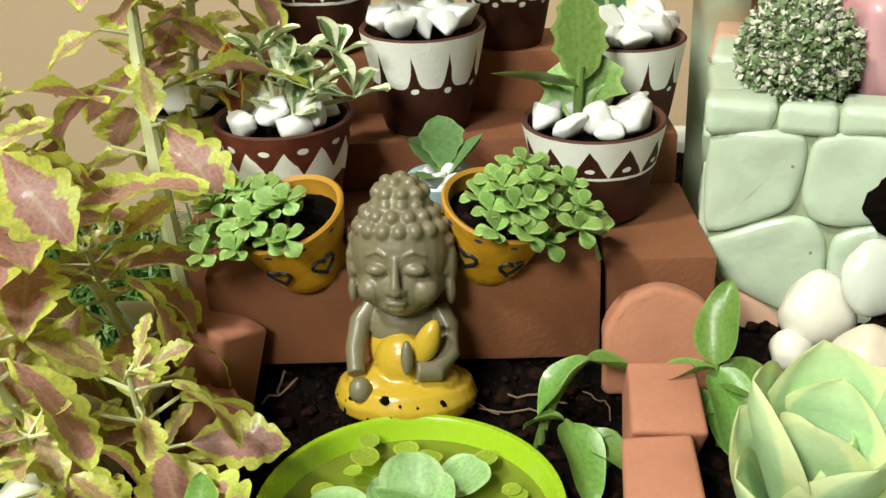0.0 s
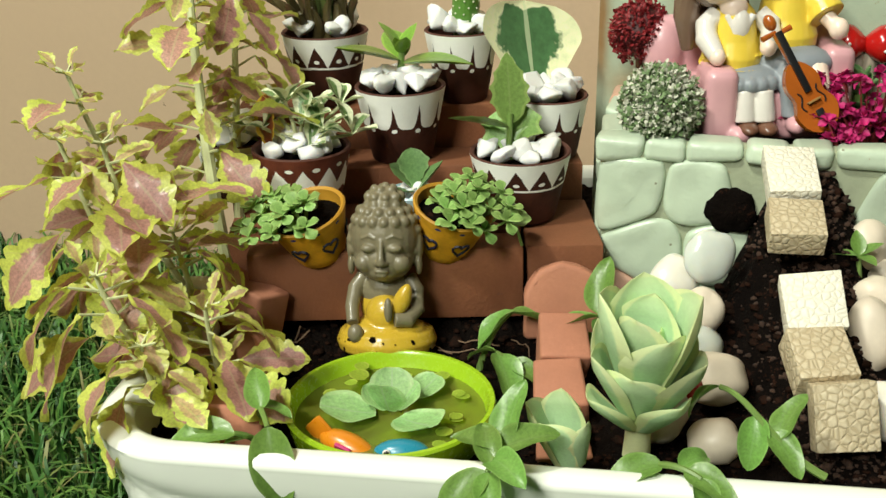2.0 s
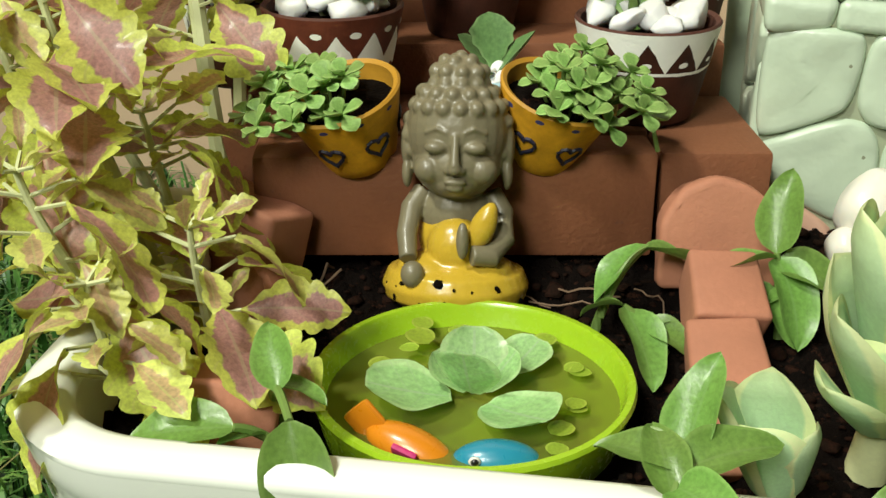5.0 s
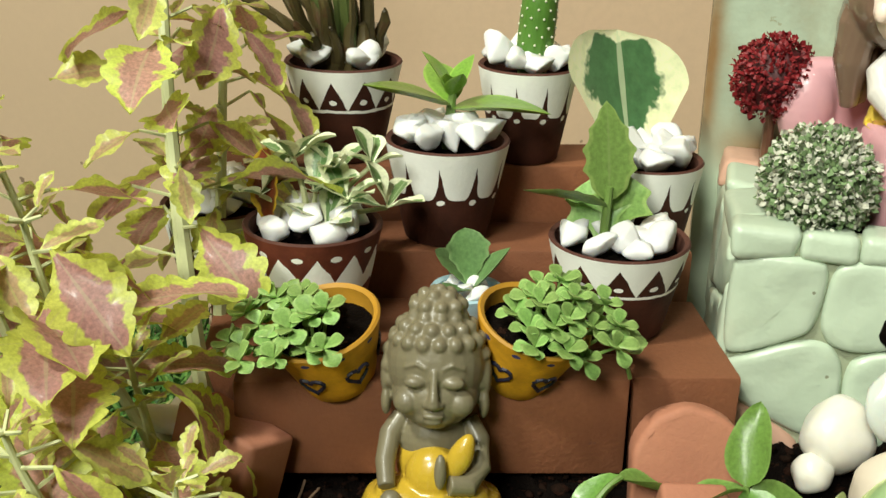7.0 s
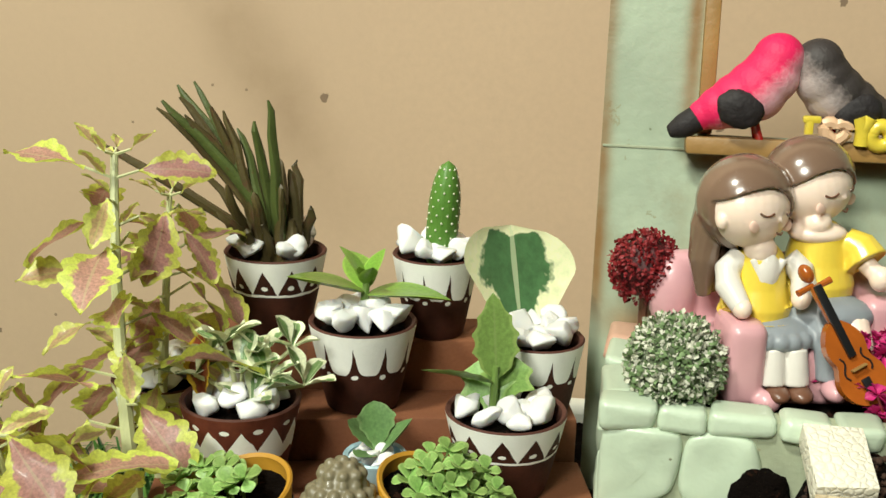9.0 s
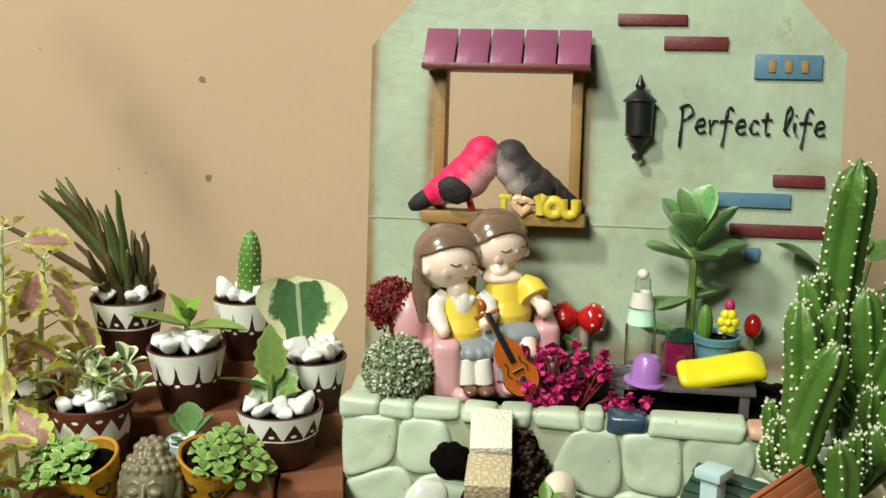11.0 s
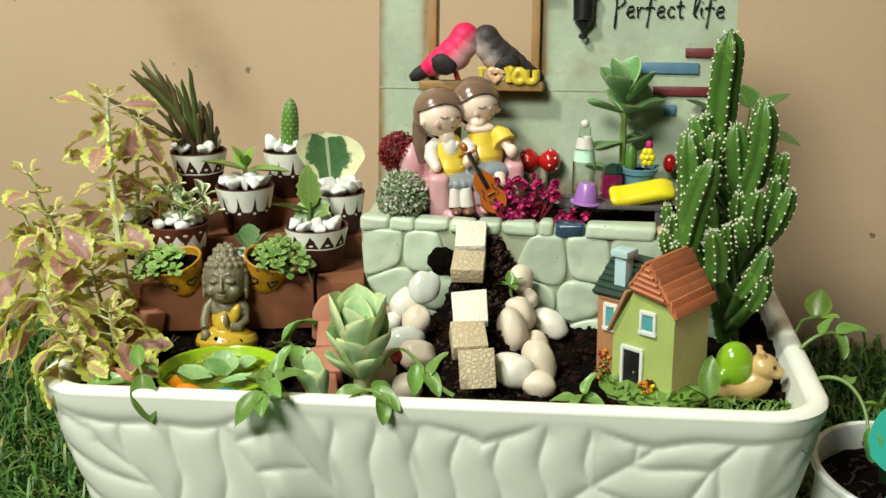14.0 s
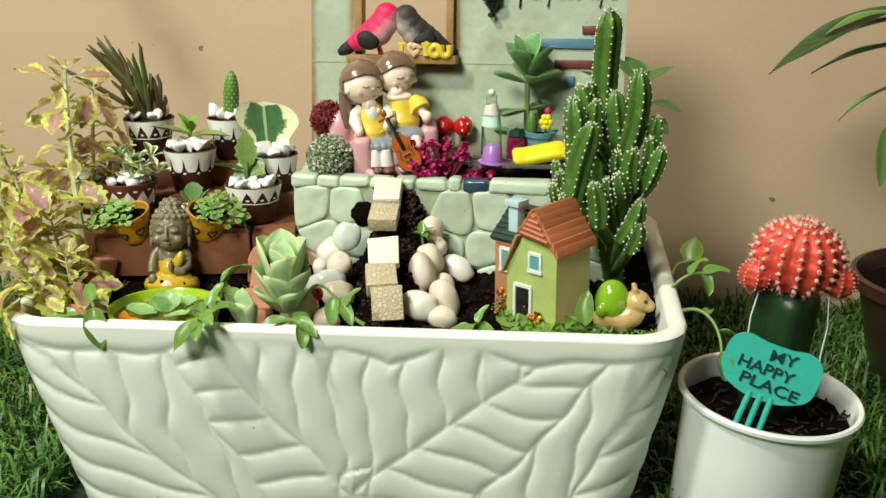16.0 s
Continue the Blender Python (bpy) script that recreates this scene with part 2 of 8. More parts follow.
def ball(c, r, nu=16, nv=10, rough=0.0, seed=0, freq=2.0):
    """Ellipsoid with radii r, roughened by noise."""
    r = (r, r, r) if isinstance(r, (int, float)) else r
    v, f = [], []
    for j in range(nv + 1):
        th = math.pi * j / nv
        for i in range(nu):
            ph = TAU * i / nu
            d = Vector((math.sin(th) * math.cos(ph), math.sin(th) * math.sin(ph), math.cos(th)))
            k = 1 + rough * noise.noise(d * freq + Vector((seed * 3.7, seed * 1.3, seed)))
            v.append((c[0] + d.x * r[0] * k, c[1] + d.y * r[1] * k, c[2] + d.z * r[2] * k))
    for j in range(nv):
        for i in range(nu):
            i2 = (i + 1) % nu
            f.append((j * nu + i, (j + 1) * nu + i, (j + 1) * nu + i2, j * nu + i2))
    return v, f


def rbox(size, bevel, segments=2, jitter=0.0, seed=0):
    """Box about its centre with rounded edges."""
    bm = bmesh.new()
    bmesh.ops.create_cube(bm, size=1.0)
    bmesh.ops.scale(bm, vec=size, verts=bm.verts)
    r = random.Random(seed)
    for q in bm.verts:
        q.co += Vector((r.uniform(-1, 1), r.uniform(-1, 1), r.uniform(-1, 1))) * jitter
    bmesh.ops.bevel(bm, geom=bm.edges[:], offset=bevel, segments=segments, profile=0.6, affect="EDGES")
    out = [tuple(q.co) for q in bm.verts], [tuple(q.index for q in p.verts) for p in bm.faces]
    bm.free()
    return out


def fused(v, f, voxel, smooth=3):
    """One skin round overlapping closed shapes, softened like a cast figure."""
    me = bpy.data.meshes.new("cast")
    me.from_pydata([tuple(p) for p in v], [], f)
    tmp = new("cast", me)
    k = tmp.modifiers.new("skin", "REMESH")
    k.mode, k.voxel_size = "VOXEL", voxel
    if smooth:
        k = tmp.modifiers.new("soften", "SMOOTH")
        k.iterations, k.factor = smooth, 0.5
    out = bpy.data.meshes.new_from_object(tmp.evaluated_get(bpy.context.evaluated_depsgraph_get()))
    bpy.data.objects.remove(tmp)
    return [tuple(q.co) for q in out.vertices], [tuple(p.vertices) for p in out.polygons]


def fused_slots(g, sizes, smooth=3):
    """Fuses each colour of a moulded figure by itself; colours without a voxel size stay as they are."""
    out = Geo()
    for slot in sorted(set(g.m)):
        faces = [q for q, k in zip(g.f, g.m) if k == slot]
        used = sorted({i for q in faces for i in q})
        at = {i: n for n, i in enumerate(used)}
        v, f = [g.v[i] for i in used], [tuple(at[i] for i in q) for q in faces]
        if slot in sizes:
            v, f = fused(v, f, sizes[slot], smooth)
        out.add(v, f, slot)
    return out


def slab(poly, z0, z1):
    """A prism from an outline in x, y."""
    n = len(poly)
    v = [(x, y, z0) for x, y in poly] + [(x, y, z1) for x, y in poly]
    f = [tuple(range(n))[::-1], tuple(range(n, 2 * n))]
    f += [(i, (i + 1) % n, n + (i + 1) % n, n + i) for i in range(n)]
    return v, f


def blade(length, width, outline, cup=0.15, curl=0.3, nl=12, nw=6, teeth=0, bite=0.0, wave=0.0, thick=0.0, seed=0, twist=0.0):
    """A leaf that grows along +y from the origin, face up. outline(s): half-width share at s. UV: across -1..1, along 0..1.
    curl bends it down, cup lifts its edges; thick gives a fleshy underside."""
    r = random.Random(seed)
    ph = r.uniform(0, 9)
    v, f, uv = [], [], []
    y = z = 0.0
    ang = 0.0
    centre = []
    for i in range(nl + 1):
        centre.append((y, z, ang))
        ang = -curl * (i + 1) / nl
        y += math.cos(ang) * length / nl
        z += math.sin(ang) * length / nl
    for side in ((1,) if not thick else (1, -1)):
        for i in range(nl + 1):
            s = i / nl
            w = outline(s) * width / 2
            if teeth:
                e = abs(math.sin(math.pi * teeth * s + ph))
                w *= 1 - (bite * e if bite > 0 else -bite * (1 - e) ** 1.5) * min(1, 4 * s)
            cy, cz, a = centre[i]
            for j in range(nw + 1):
                q = 2 * j / nw - 1
                h = cup * w * q * q + wave * width * math.sin(9 * s + ph + 2 * q) * abs(q)
                if thick:
                    h += side * thick * math.sqrt(max(0.0, 1 - q * q)) * min(1, 6 * s + 0.15) * min(1.0, 5 * (1 - s) + 0.1)
                    if side < 0 and abs(q) == 1:
                        h -= thick * 0.02
                tw = twist * s * q * w
                v.append((q * w, cy - math.sin(a) * h, cz + math.cos(a) * h + tw))
                uv.append((q, s))
    n = nw + 1
    for k in range(2 if thick else 1):
        o = k * (nl + 1) * n
        for i in range(nl):
            for j in range(nw):
                q = (o + i * n + j, o + i * n + j + 1, o + (i + 1) * n + j + 1, o + (i + 1) * n + j)
                f.append(q if k == 0 else q[::-1])
    return v, f, uv


def ovate(s):
    return math.sin(math.pi * min(1, s) ** 0.8) ** 0.9 if 0 < s < 1 else 0.0


def lance(s):
    return (s ** 0.5) * (1 - s) ** 0.8 * 1.75 if 0 < s < 1 else (0.12 if s == 0 else 0.0)


def roundish(s):
    return max(0.14 * (s < 0.3), math.sqrt(max(0.0, 1 - ((s - 0.58) / 0.42) ** 2))) if s < 1 else 0.0


def spoon(s):
    return 0.18 + 0.82 * math.sin(math.pi * min(1, max(0, (s - 0.1) / 0.9)) ** 1.5) ** 0.8 if s < 1 else 0.1


def obovate(s):
    return (0.15 + 0.85 * math.sin(math.pi * min(1, s) ** 1.7)) * (1 if s < 1 else 0) if s < 0.999 else 0.0


def aim(base, azimuth, rise, roll=0.0, scale=1.0):
    """Pose of a leaf whose tip points to azimuth (degrees from +x) and up by rise."""
    return Matrix.Translation(base) @ pose(0, 0, 0, 0, 0, azimuth - 90) @ pose(0, 0, 0, rise) @ pose(0, 0, 0, 0, roll) @ Matrix.Scale(scale, 4)


# ---- setting: turf, wall, room ----
GROUND = -0.022
WALL_TURN, WALL_AT = 3.2, Vector((0.0, 0.420, 0.0))


def plane_grid(x0, x1, y0, y1, z, nx=2, ny=2):
    v = [(x0 + (x1 - x0) * i / nx, y0 + (y1 - y0) * j / ny, z) for j in range(ny + 1) for i in range(nx + 1)]
    f = [(j * (nx + 1) + i, j * (nx + 1) + i + 1, (j + 1) * (nx + 1) + i + 1, (j + 1) * (nx + 1) + i) for j in range(ny) for i in range(nx)]
    return v, f


TURF_BASE = plain("turf_backing", (0.016, 0.035, 0.012), 0.9, 30, 400, 0.4, 0.5)
solo("ground", Geo().add(*plane_grid(-1.6, 1.6, -2.2, 0.64, GROUND)), TURF_BASE, "dark green backing of the artificial turf", "ground", kind="structure")
g = Geo()
g.add(*rbox((3.6, 0.12, 2.5), 0.004), m=Matrix.Translation((0, WALL_AT.y, 1.2)) @ pose(0, 0, 0, 0, 0, WALL_TURN) @ Matrix.Translation((0, 0.06, 0)))
solo("wall_north", g, WALL, "tan painted wall with small scuffs behind the garden", "wall", kind="structure")
for nm, sz, at in (("wall_south", (3.2, 0.1, 2.5), (0, -2.25, 1.2)), ("wall_east", (0.1, 2.65, 2.5), (1.65, -0.9, 1.2)), ("wall_west", (0.1, 2.65, 2.5), (-1.65, -0.9, 1.2))):
    solo(nm, Geo().add(*rbox(sz, 0.004), m=Matrix.Translation(at)), ROOM, "unseen plain dark wall closing the room", "wall", kind="structure")
solo("ceiling", Geo().add(*rbox((3.4, 2.9, 0.1), 0.004), m=Matrix.Translation((0, -0.9, 2.5))), ROOM, "unseen plain dark ceiling closing the room", "ceiling", kind="structure")


def turf():
    m, t, b = node_mat("turf_fibre", 0.45)
    gi = nd(t, "ShaderNodeNewGeometry")
    col = ramp(t, gi.outputs["Random Per Island"], (0.0, (0.018, 0.075, 0.014)), (0.6, (0.060, 0.175, 0.028)), (0.92, (0.135, 0.27, 0.05)), (1.0, (0.22, 0.21, 0.075)))
    link(t, col, b.inputs["Base Color"])
    r = np.random.RandomState(3)
    n = 68000
    x = r.uniform(-0.75, 0.62, n)
    y = r.uniform(-0.42, 0.49, n)
    back = WALL_AT.y + math.tan(radians(WALL_TURN)) * x - 0.004
    keep = ~((x > -0.176) & (x < 0.190) & (y > -0.006 + 0.056 * (x + 0.18)) & (y < 0.25)) & (y < back)
    x, y = x[keep], y[keep]
    n = len(x)
    L, w = r.uniform(0.018, 0.040, n), r.uniform(0.0007, 0.0013, n)
    a, lean = r.uniform(0, TAU, n), r.uniform(0.15, 1.25, n)
    dx, dy = np.cos(a), np.sin(a)
    rows = []
    for s, k in ((0, 1.0), (0.4, 0.95), (0.75, 0.7)):
        h = L * (np.sin(np.minimum(s * 1.5, 1.3)) * np.cos(lean * s * 0.9))
        o = L * s * s * np.sin(lean) * 0.9
        for e in (-1, 1):
            rows.append(np.stack([x + dx * o - dy * w * k * e, y + dy * o + dx * w * k * e, h], 1))
    h, o = L * 0.9 * np.cos(lean * 0.8), L * np.sin(lean) * 0.95
    rows.append(np.stack([x + dx * o, y + dy * o, h], 1))
    v = np.stack(rows, 1).reshape(-1, 3)
    v[:, 1] = np.minimum(v[:, 1], WALL_AT.y - 0.001 + math.tan(radians(WALL_TURN)) * v[:, 0])
    v[:, 2] += GROUND
    b0 = np.arange(n)[:, None] * 7
    quads = np.concatenate([b0 + np.array([[0, 1, 3, 2]]), b0 + np.array([[2, 3, 5, 4]])])
    tris = b0 + np.array([[4, 5, 6]])
    me = bpy.data.meshes.new("turf")
    me.vertices.add(len(v))
    me.vertices.foreach_set("co", v.astype(np.float32).ravel())
    loops = np.concatenate([quads.ravel(), tris.ravel()]).astype(np.int32)
    sizes = np.concatenate([np.full(len(quads), 4), np.full(len(tris), 3)])
    me.loops.add(len(loops))
    me.loops.foreach_set("vertex_index", loops)
    me.polygons.add(len(sizes))
    me.polygons.foreach_set("loop_start", (np.cumsum(sizes) - sizes).astype(np.int32))
    me.update(calc_edges=True)
    me.materials.append(m)
    tagged(new("artificial_turf", me), "green artificial turf with curly plastic blades", "grass", kind="stuff")


turf()

# ---- the white trough ----
TX0, TX1, TY0, TY1, RIM = -0.177, 0.2045, -0.0165, 0.247, 0.122
BOWL_AT = (-0.0955, 0.0350)
TROUGH = Matrix.Translation((TX0, TY0, 0)) @ pose(0, 0, 0, 0, 0, 3.2) @ Matrix.Translation((-TX0, -TY0, 0))


def leaf_relief(s, q):
    """Height of the moulded leaf lobes on the trough's front; s: across 0..1, q: down 0..1, in units of its length."""
    s, q = s + 0.006 * np.sin(q * 31 + s * 9) + 0.003 * np.sin(q * 70 + 2), q + 0.007 * np.sin(s * 21 + 1.0) + 0.004 * np.sin(s * 47)
    x = np.abs(s - 0.525)
    right = s > 0.525
    inner = 0.235 - (x - 0.043) * np.where(right, 0.86, 1.17)
    outer = np.where(right, 0.265 - (x - 0.325) * 1.9, 0.275 - (x - 0.257) * 1.15)
    flank = np.where(right, 0.395 - 0.75 * q, 0.295 - 0.50 * q)

    def stripes(p, width):
        f = p / width
        return np.abs(f - np.round(f)) * width

    upright = stripes(x + 0.024 + 0.05 * q * (x < 0.2), 0.054)
    lying_in = stripes(q - 0.34 * x + 0.25 * x * x, 0.056)
    lying_out = stripes(q + 0.42 * (x - 0.3) - 0.5 * (x - 0.3) ** 2, 0.056)
    side = stripes(x + 0.030 + 0.35 * q * q, 0.062)
    above = q < inner
    middle = ~above & (x < flank)
    side_up = ~above & ~middle & (q < outer)
    hub = (x < 0.024) & (q > 0.235) & (q < 0.275)
    d = np.where(above, upright, np.where(side_up, side, np.where(middle, lying_in, lying_out)))
    d = np.where(hub, 1.0, d)
    edge = np.abs(q - inner) * 0.64
    edge = np.minimum(edge, np.where(q > inner, np.abs(x - flank), 1.0))
    edge = np.minimum(edge, np.where(x > flank, np.abs(q - outer) * 0.6, 1.0))
    edge = np.minimum(edge, np.where(q > 0.235, np.abs(x - 0.024), np.where(x < 0.024, np.abs(q - 0.235), 1.0)))
    # plain band under the rim, with a wide dip beside the middle
    top = 0.022 + 0.040 * np.clip(1 - np.abs(s - 0.585) / 0.075, 0, 1) + 0.020 * np.clip((x - 0.14) / 0.13, 0, 1) ** 2
    d = np.where(q < top, 1.0, d)
    edge = np.where(q < top, np.abs(q - top), np.minimum(edge, np.abs(q - top)))
    near = 1 / np.sqrt(1 / (d + 1e-5) ** 2 + 1 / (edge + 1e-5) ** 2)
    k = 1 - np.clip(near / 0.023, 0, 1)
    return np.sqrt(1 - k * k) * 0.55 + 0.45 * (1 - k * k)


def trough():
    body = thing("planter_trough", "white glazed ceramic trough with moulded leaf relief", "planter", TROUGH)
    cx, cy, hx, hy = (TX0 + TX1) / 2, (TY0 + TY1) / 2, (TX1 - TX0) / 2, (TY1 - TY0) / 2

    def ring(ax, ay, rad, n_long, n_side, n_c):
        """Rounded rectangle, counter-clockwise from the front left, as points with outward ways."""
        p = []
        for (ox, oy, a0, (sx, sy), n) in ((1, -1, -90, (0, 1), n_side), (1, 1, 0, (-1, 0), n_long), (-1, 1, 90, (0, -1), n_side), (-1, -1, 180, (1, 0), n_long)):
            for k in range(n_c):
                a = radians(a0 + 90 * k / n_c)
                p.append((ox * (ax - rad) + rad * math.cos(a), oy * (ay - rad) + rad * math.sin(a), math.cos(a), math.sin(a)))
            a = radians(a0 + 90)
            ln = 2 * (ay if sx == 0 else ax) - 2 * rad
            x, y = ox * (ax - rad) + rad * math.cos(a), oy * (ay - rad) + rad * math.sin(a)
            for k in range(n):
                p.append((x + sx * ln * k / n, y + sy * ln * k / n, math.cos(a), math.sin(a)))
        return np.array(p)

    rows = []
    nz = 90
    for i in range(nz + 1):
        k = i / nz
        z = GROUND + (RIM * 0.97 - GROUND) * k
        inset = 0.031 * (1 - k) ** 1.15
        r = ring(hx - inset, hy - inset * 0.75, 0.030, 330, 60, 14)
        x, y = r[:, 0].copy(), r[:, 1].copy()
        down = (RIM - z) / (2 * hx)
        front = (r[:, 3] < -0.7)
        fade = np.clip((RIM - 0.006 - z) / 0.012, 0, 1)
        fade = fade * fade * (3 - 2 * fade)
        rel = (leaf_relief((x + hx) / (2 * hx), np.full_like(x, down)) - 1) * fade
        side = (r[:, 2] > 0.7) | (r[:, 2] < -0.7)
        rs = (leaf_relief((y + hy) / (2 * hx) + 0.35, np.full_like(x, down)) - 1) * fade
        h = np.where(front, rel, np.where(side, rs, 0)) * 0.0019
        rows.append(np.stack([x + r[:, 2] * h + cx, y + r[:, 3] * h + cy, np.full_like(x, z)], 1))
    for dz, inset, rad in ((-0.0022, -0.0003, 0.030), (-0.0008, 0.0008, 0.030), (0.0, 0.003, 0.028), (0.0, 0.0065, 0.025), (-0.0010, 0.0085, 0.023), (-0.004, 0.0098, 0.022), (-0.06, 0.019, 0.015)):
        r = ring(hx - inset, hy - inset, rad, 330, 60, 14)
        rows.append(np.stack([r[:, 0] + cx, r[:, 1] + cy, np.full(len(r), RIM + dz)], 1))
    n = len(rows[0])
    v = np.concatenate(rows)
    v = [tuple(p) for p in v.tolist()]

    def band(i0, i1):
        return [((i - i0) * n + k, (i - i0) * n + (k + 1) % n, (i - i0 + 1) * n + (k + 1) % n, (i - i0 + 1) * n + k) for i in range(i0, i1) for k in range(n)]

    last = len(rows) - 1
    part("relief_wall", Geo().add(v[:(nz + 1) * n], band(0, nz) + [tuple(range(n))[::-1]]), CERAMIC, body, sharp=60)
    part("rim", Geo().add(v[nz * n:last * n], band(nz, last - 1)), CERAMIC, body, "smooth rounded rim", sharp=60)
    part("inner_wall", Geo().add(v[(last - 1) * n:], band(last - 1, last)), CERAMIC, body, sharp=60)


trough()


def soil_height(x, y):
    z = 0.1055
    z += 0.010 * min(1, max(0, (y - 0.06) / 0.05))
    ramp_x = math.exp(-(abs(x - 0.030 - 0.1 * (0.12 - y)) / 0.022) ** 3)
    z += ramp_x * 0.048 * min(1, max(0, (y - 0.035) / 0.085)) ** 1.1
    if x > 0.13:
        z -= 0.004
    if math.hypot(x - BOWL_AT[0], y - BOWL_AT[1]) < 0.0345:
        return 0.094
    p = Vector((x, y, 0))
    z += 0.0042 * noise.noise(p * 70) + 0.0030 * noise.noise(p * 190) + 0.0020 * noise.noise(p * 420)
    return z


def soil_bed():
    nx, ny = 300, 190
    x0, x1, y0, y1 = TX0 + 0.011, TX1 - 0.011, TY0 + 0.0110, TY1 - 0.011
    v = []
    for j in range(ny + 1):
        for i in range(nx + 1):
            x, y = x0 + (x1 - x0) * i / nx, y0 + (y1 - y0) * j / ny
            low = 0.117 if min(x - x0, x1 - x, y - y0) < 0.004 else 1
            x, y, _ = TROUGH @ Vector((x, y, 0))
            v.append((x, y, min(soil_height(x, y), low)))
    f = [(j * (nx + 1) + i, j * (nx + 1) + i + 1, (j + 1) * (nx + 1) + i + 1, (j + 1) * (nx + 1) + i) for j in range(ny) for i in range(nx)]
    solo("soil", Geo().add(v, f), SOIL, "dark moist potting soil filling the white trough", "soil", kind="stuff", sharp=0)
    r = random.Random(5)
    g = Geo()
    for k in range(5200):
        x, y, _ = TROUGH @ Vector((r.uniform(x0 + 0.003, x1 - 0.003), r.uniform(y0 + 0.003, 0.13), 0))
        s = 0.0004 + 0.0022 * r.random() ** 3
        if math.hypot(x - BOWL_AT[0], y - BOWL_AT[1]) < 0.0365:
            continue
        g.add(*ball((x, y, soil_height(x, y) + s * 0.1), (s, s * r.uniform(0.35, 1.3), s * r.uniform(0.3, 0.7)), 6, 4, 0.9, k, 3.0))
    for k in range(1500):
        y = r.uniform(0.030, 0.122)
        x = 0.030 + 0.1 * (0.12 - y) + r.gauss(0, 0.011)
        s = 0.0003 + 0.0011 * r.random() ** 2
        g.add(*ball((x, y, soil_height(x, y) + s * 0.3), (s, s * r.uniform(0.5, 1.2), s * r.uniform(0.5, 0.9)), 5, 4, 0.9, k, 3.0), 1)
    solo("soil_crumbs", g, (CLUMP, CRUMB), "loose dark soil crumbs on the soil of the trough", "soil", kind="stuff", sharp=0)


soil_bed()

# ---- the brick steps ----
STAIR = Matrix.Translation((-0.112, 0.098, 0)) @ pose(0, 0, 0, 0, 0, 13.5)


def brick(u0, u1, v0, v1, z0, z1, seed):
    g = Geo().add(*rbox((u1 - u0, v1 - v0, z1 - z0), 0.0012, 2, 0.0005, seed))
    solo("miniature_brick", g, BRICK, "small terracotta brick of the stepped pot stand", "brick", STAIR @ pose((u0 + u1) / 2, (v0 + v1) / 2, (z0 + z1) / 2, 0, 0, rng.uniform(-0.8, 0.8)), "bricks of the pot stand")


S1, S2, S3 = 0.142, 0.1555, 0.172
brick(-0.0480, 0.0470, -0.0100, 0.0050, 0.116, S1, 1)
brick(0.0490, 0.0750, -0.0085, 0.0390, 0.114, S1 - 0.0005, 2)
brick(-0.058, 0.0480, 0.0062, 0.0395, 0.112, S1, 3)
brick(-0.060, 0.006, 0.0405, 0.0655, S1 - 0.016, S2, 4)
brick(0.007, 0.074, 0.0405, 0.0655, S1 - 0.016, S2, 5)
brick(-0.060, -0.002, 0.0665, 0.092, S2 - 0.016, S3, 6)
brick(-0.001, 0.056, 0.0665, 0.092, S2 - 0.016, S3, 7)
brick(-0.055, 0.0, 0.0405, 0.092, 0.105, S1 - 0.0165, 8)
brick(0.001, 0.070, 0.0405, 0.092, 0.105, S1 - 0.0165, 9)
brick(-0.058, 0.055, 0.0665, 0.092, S1 - 0.016, S2 - 0.0165, 10)

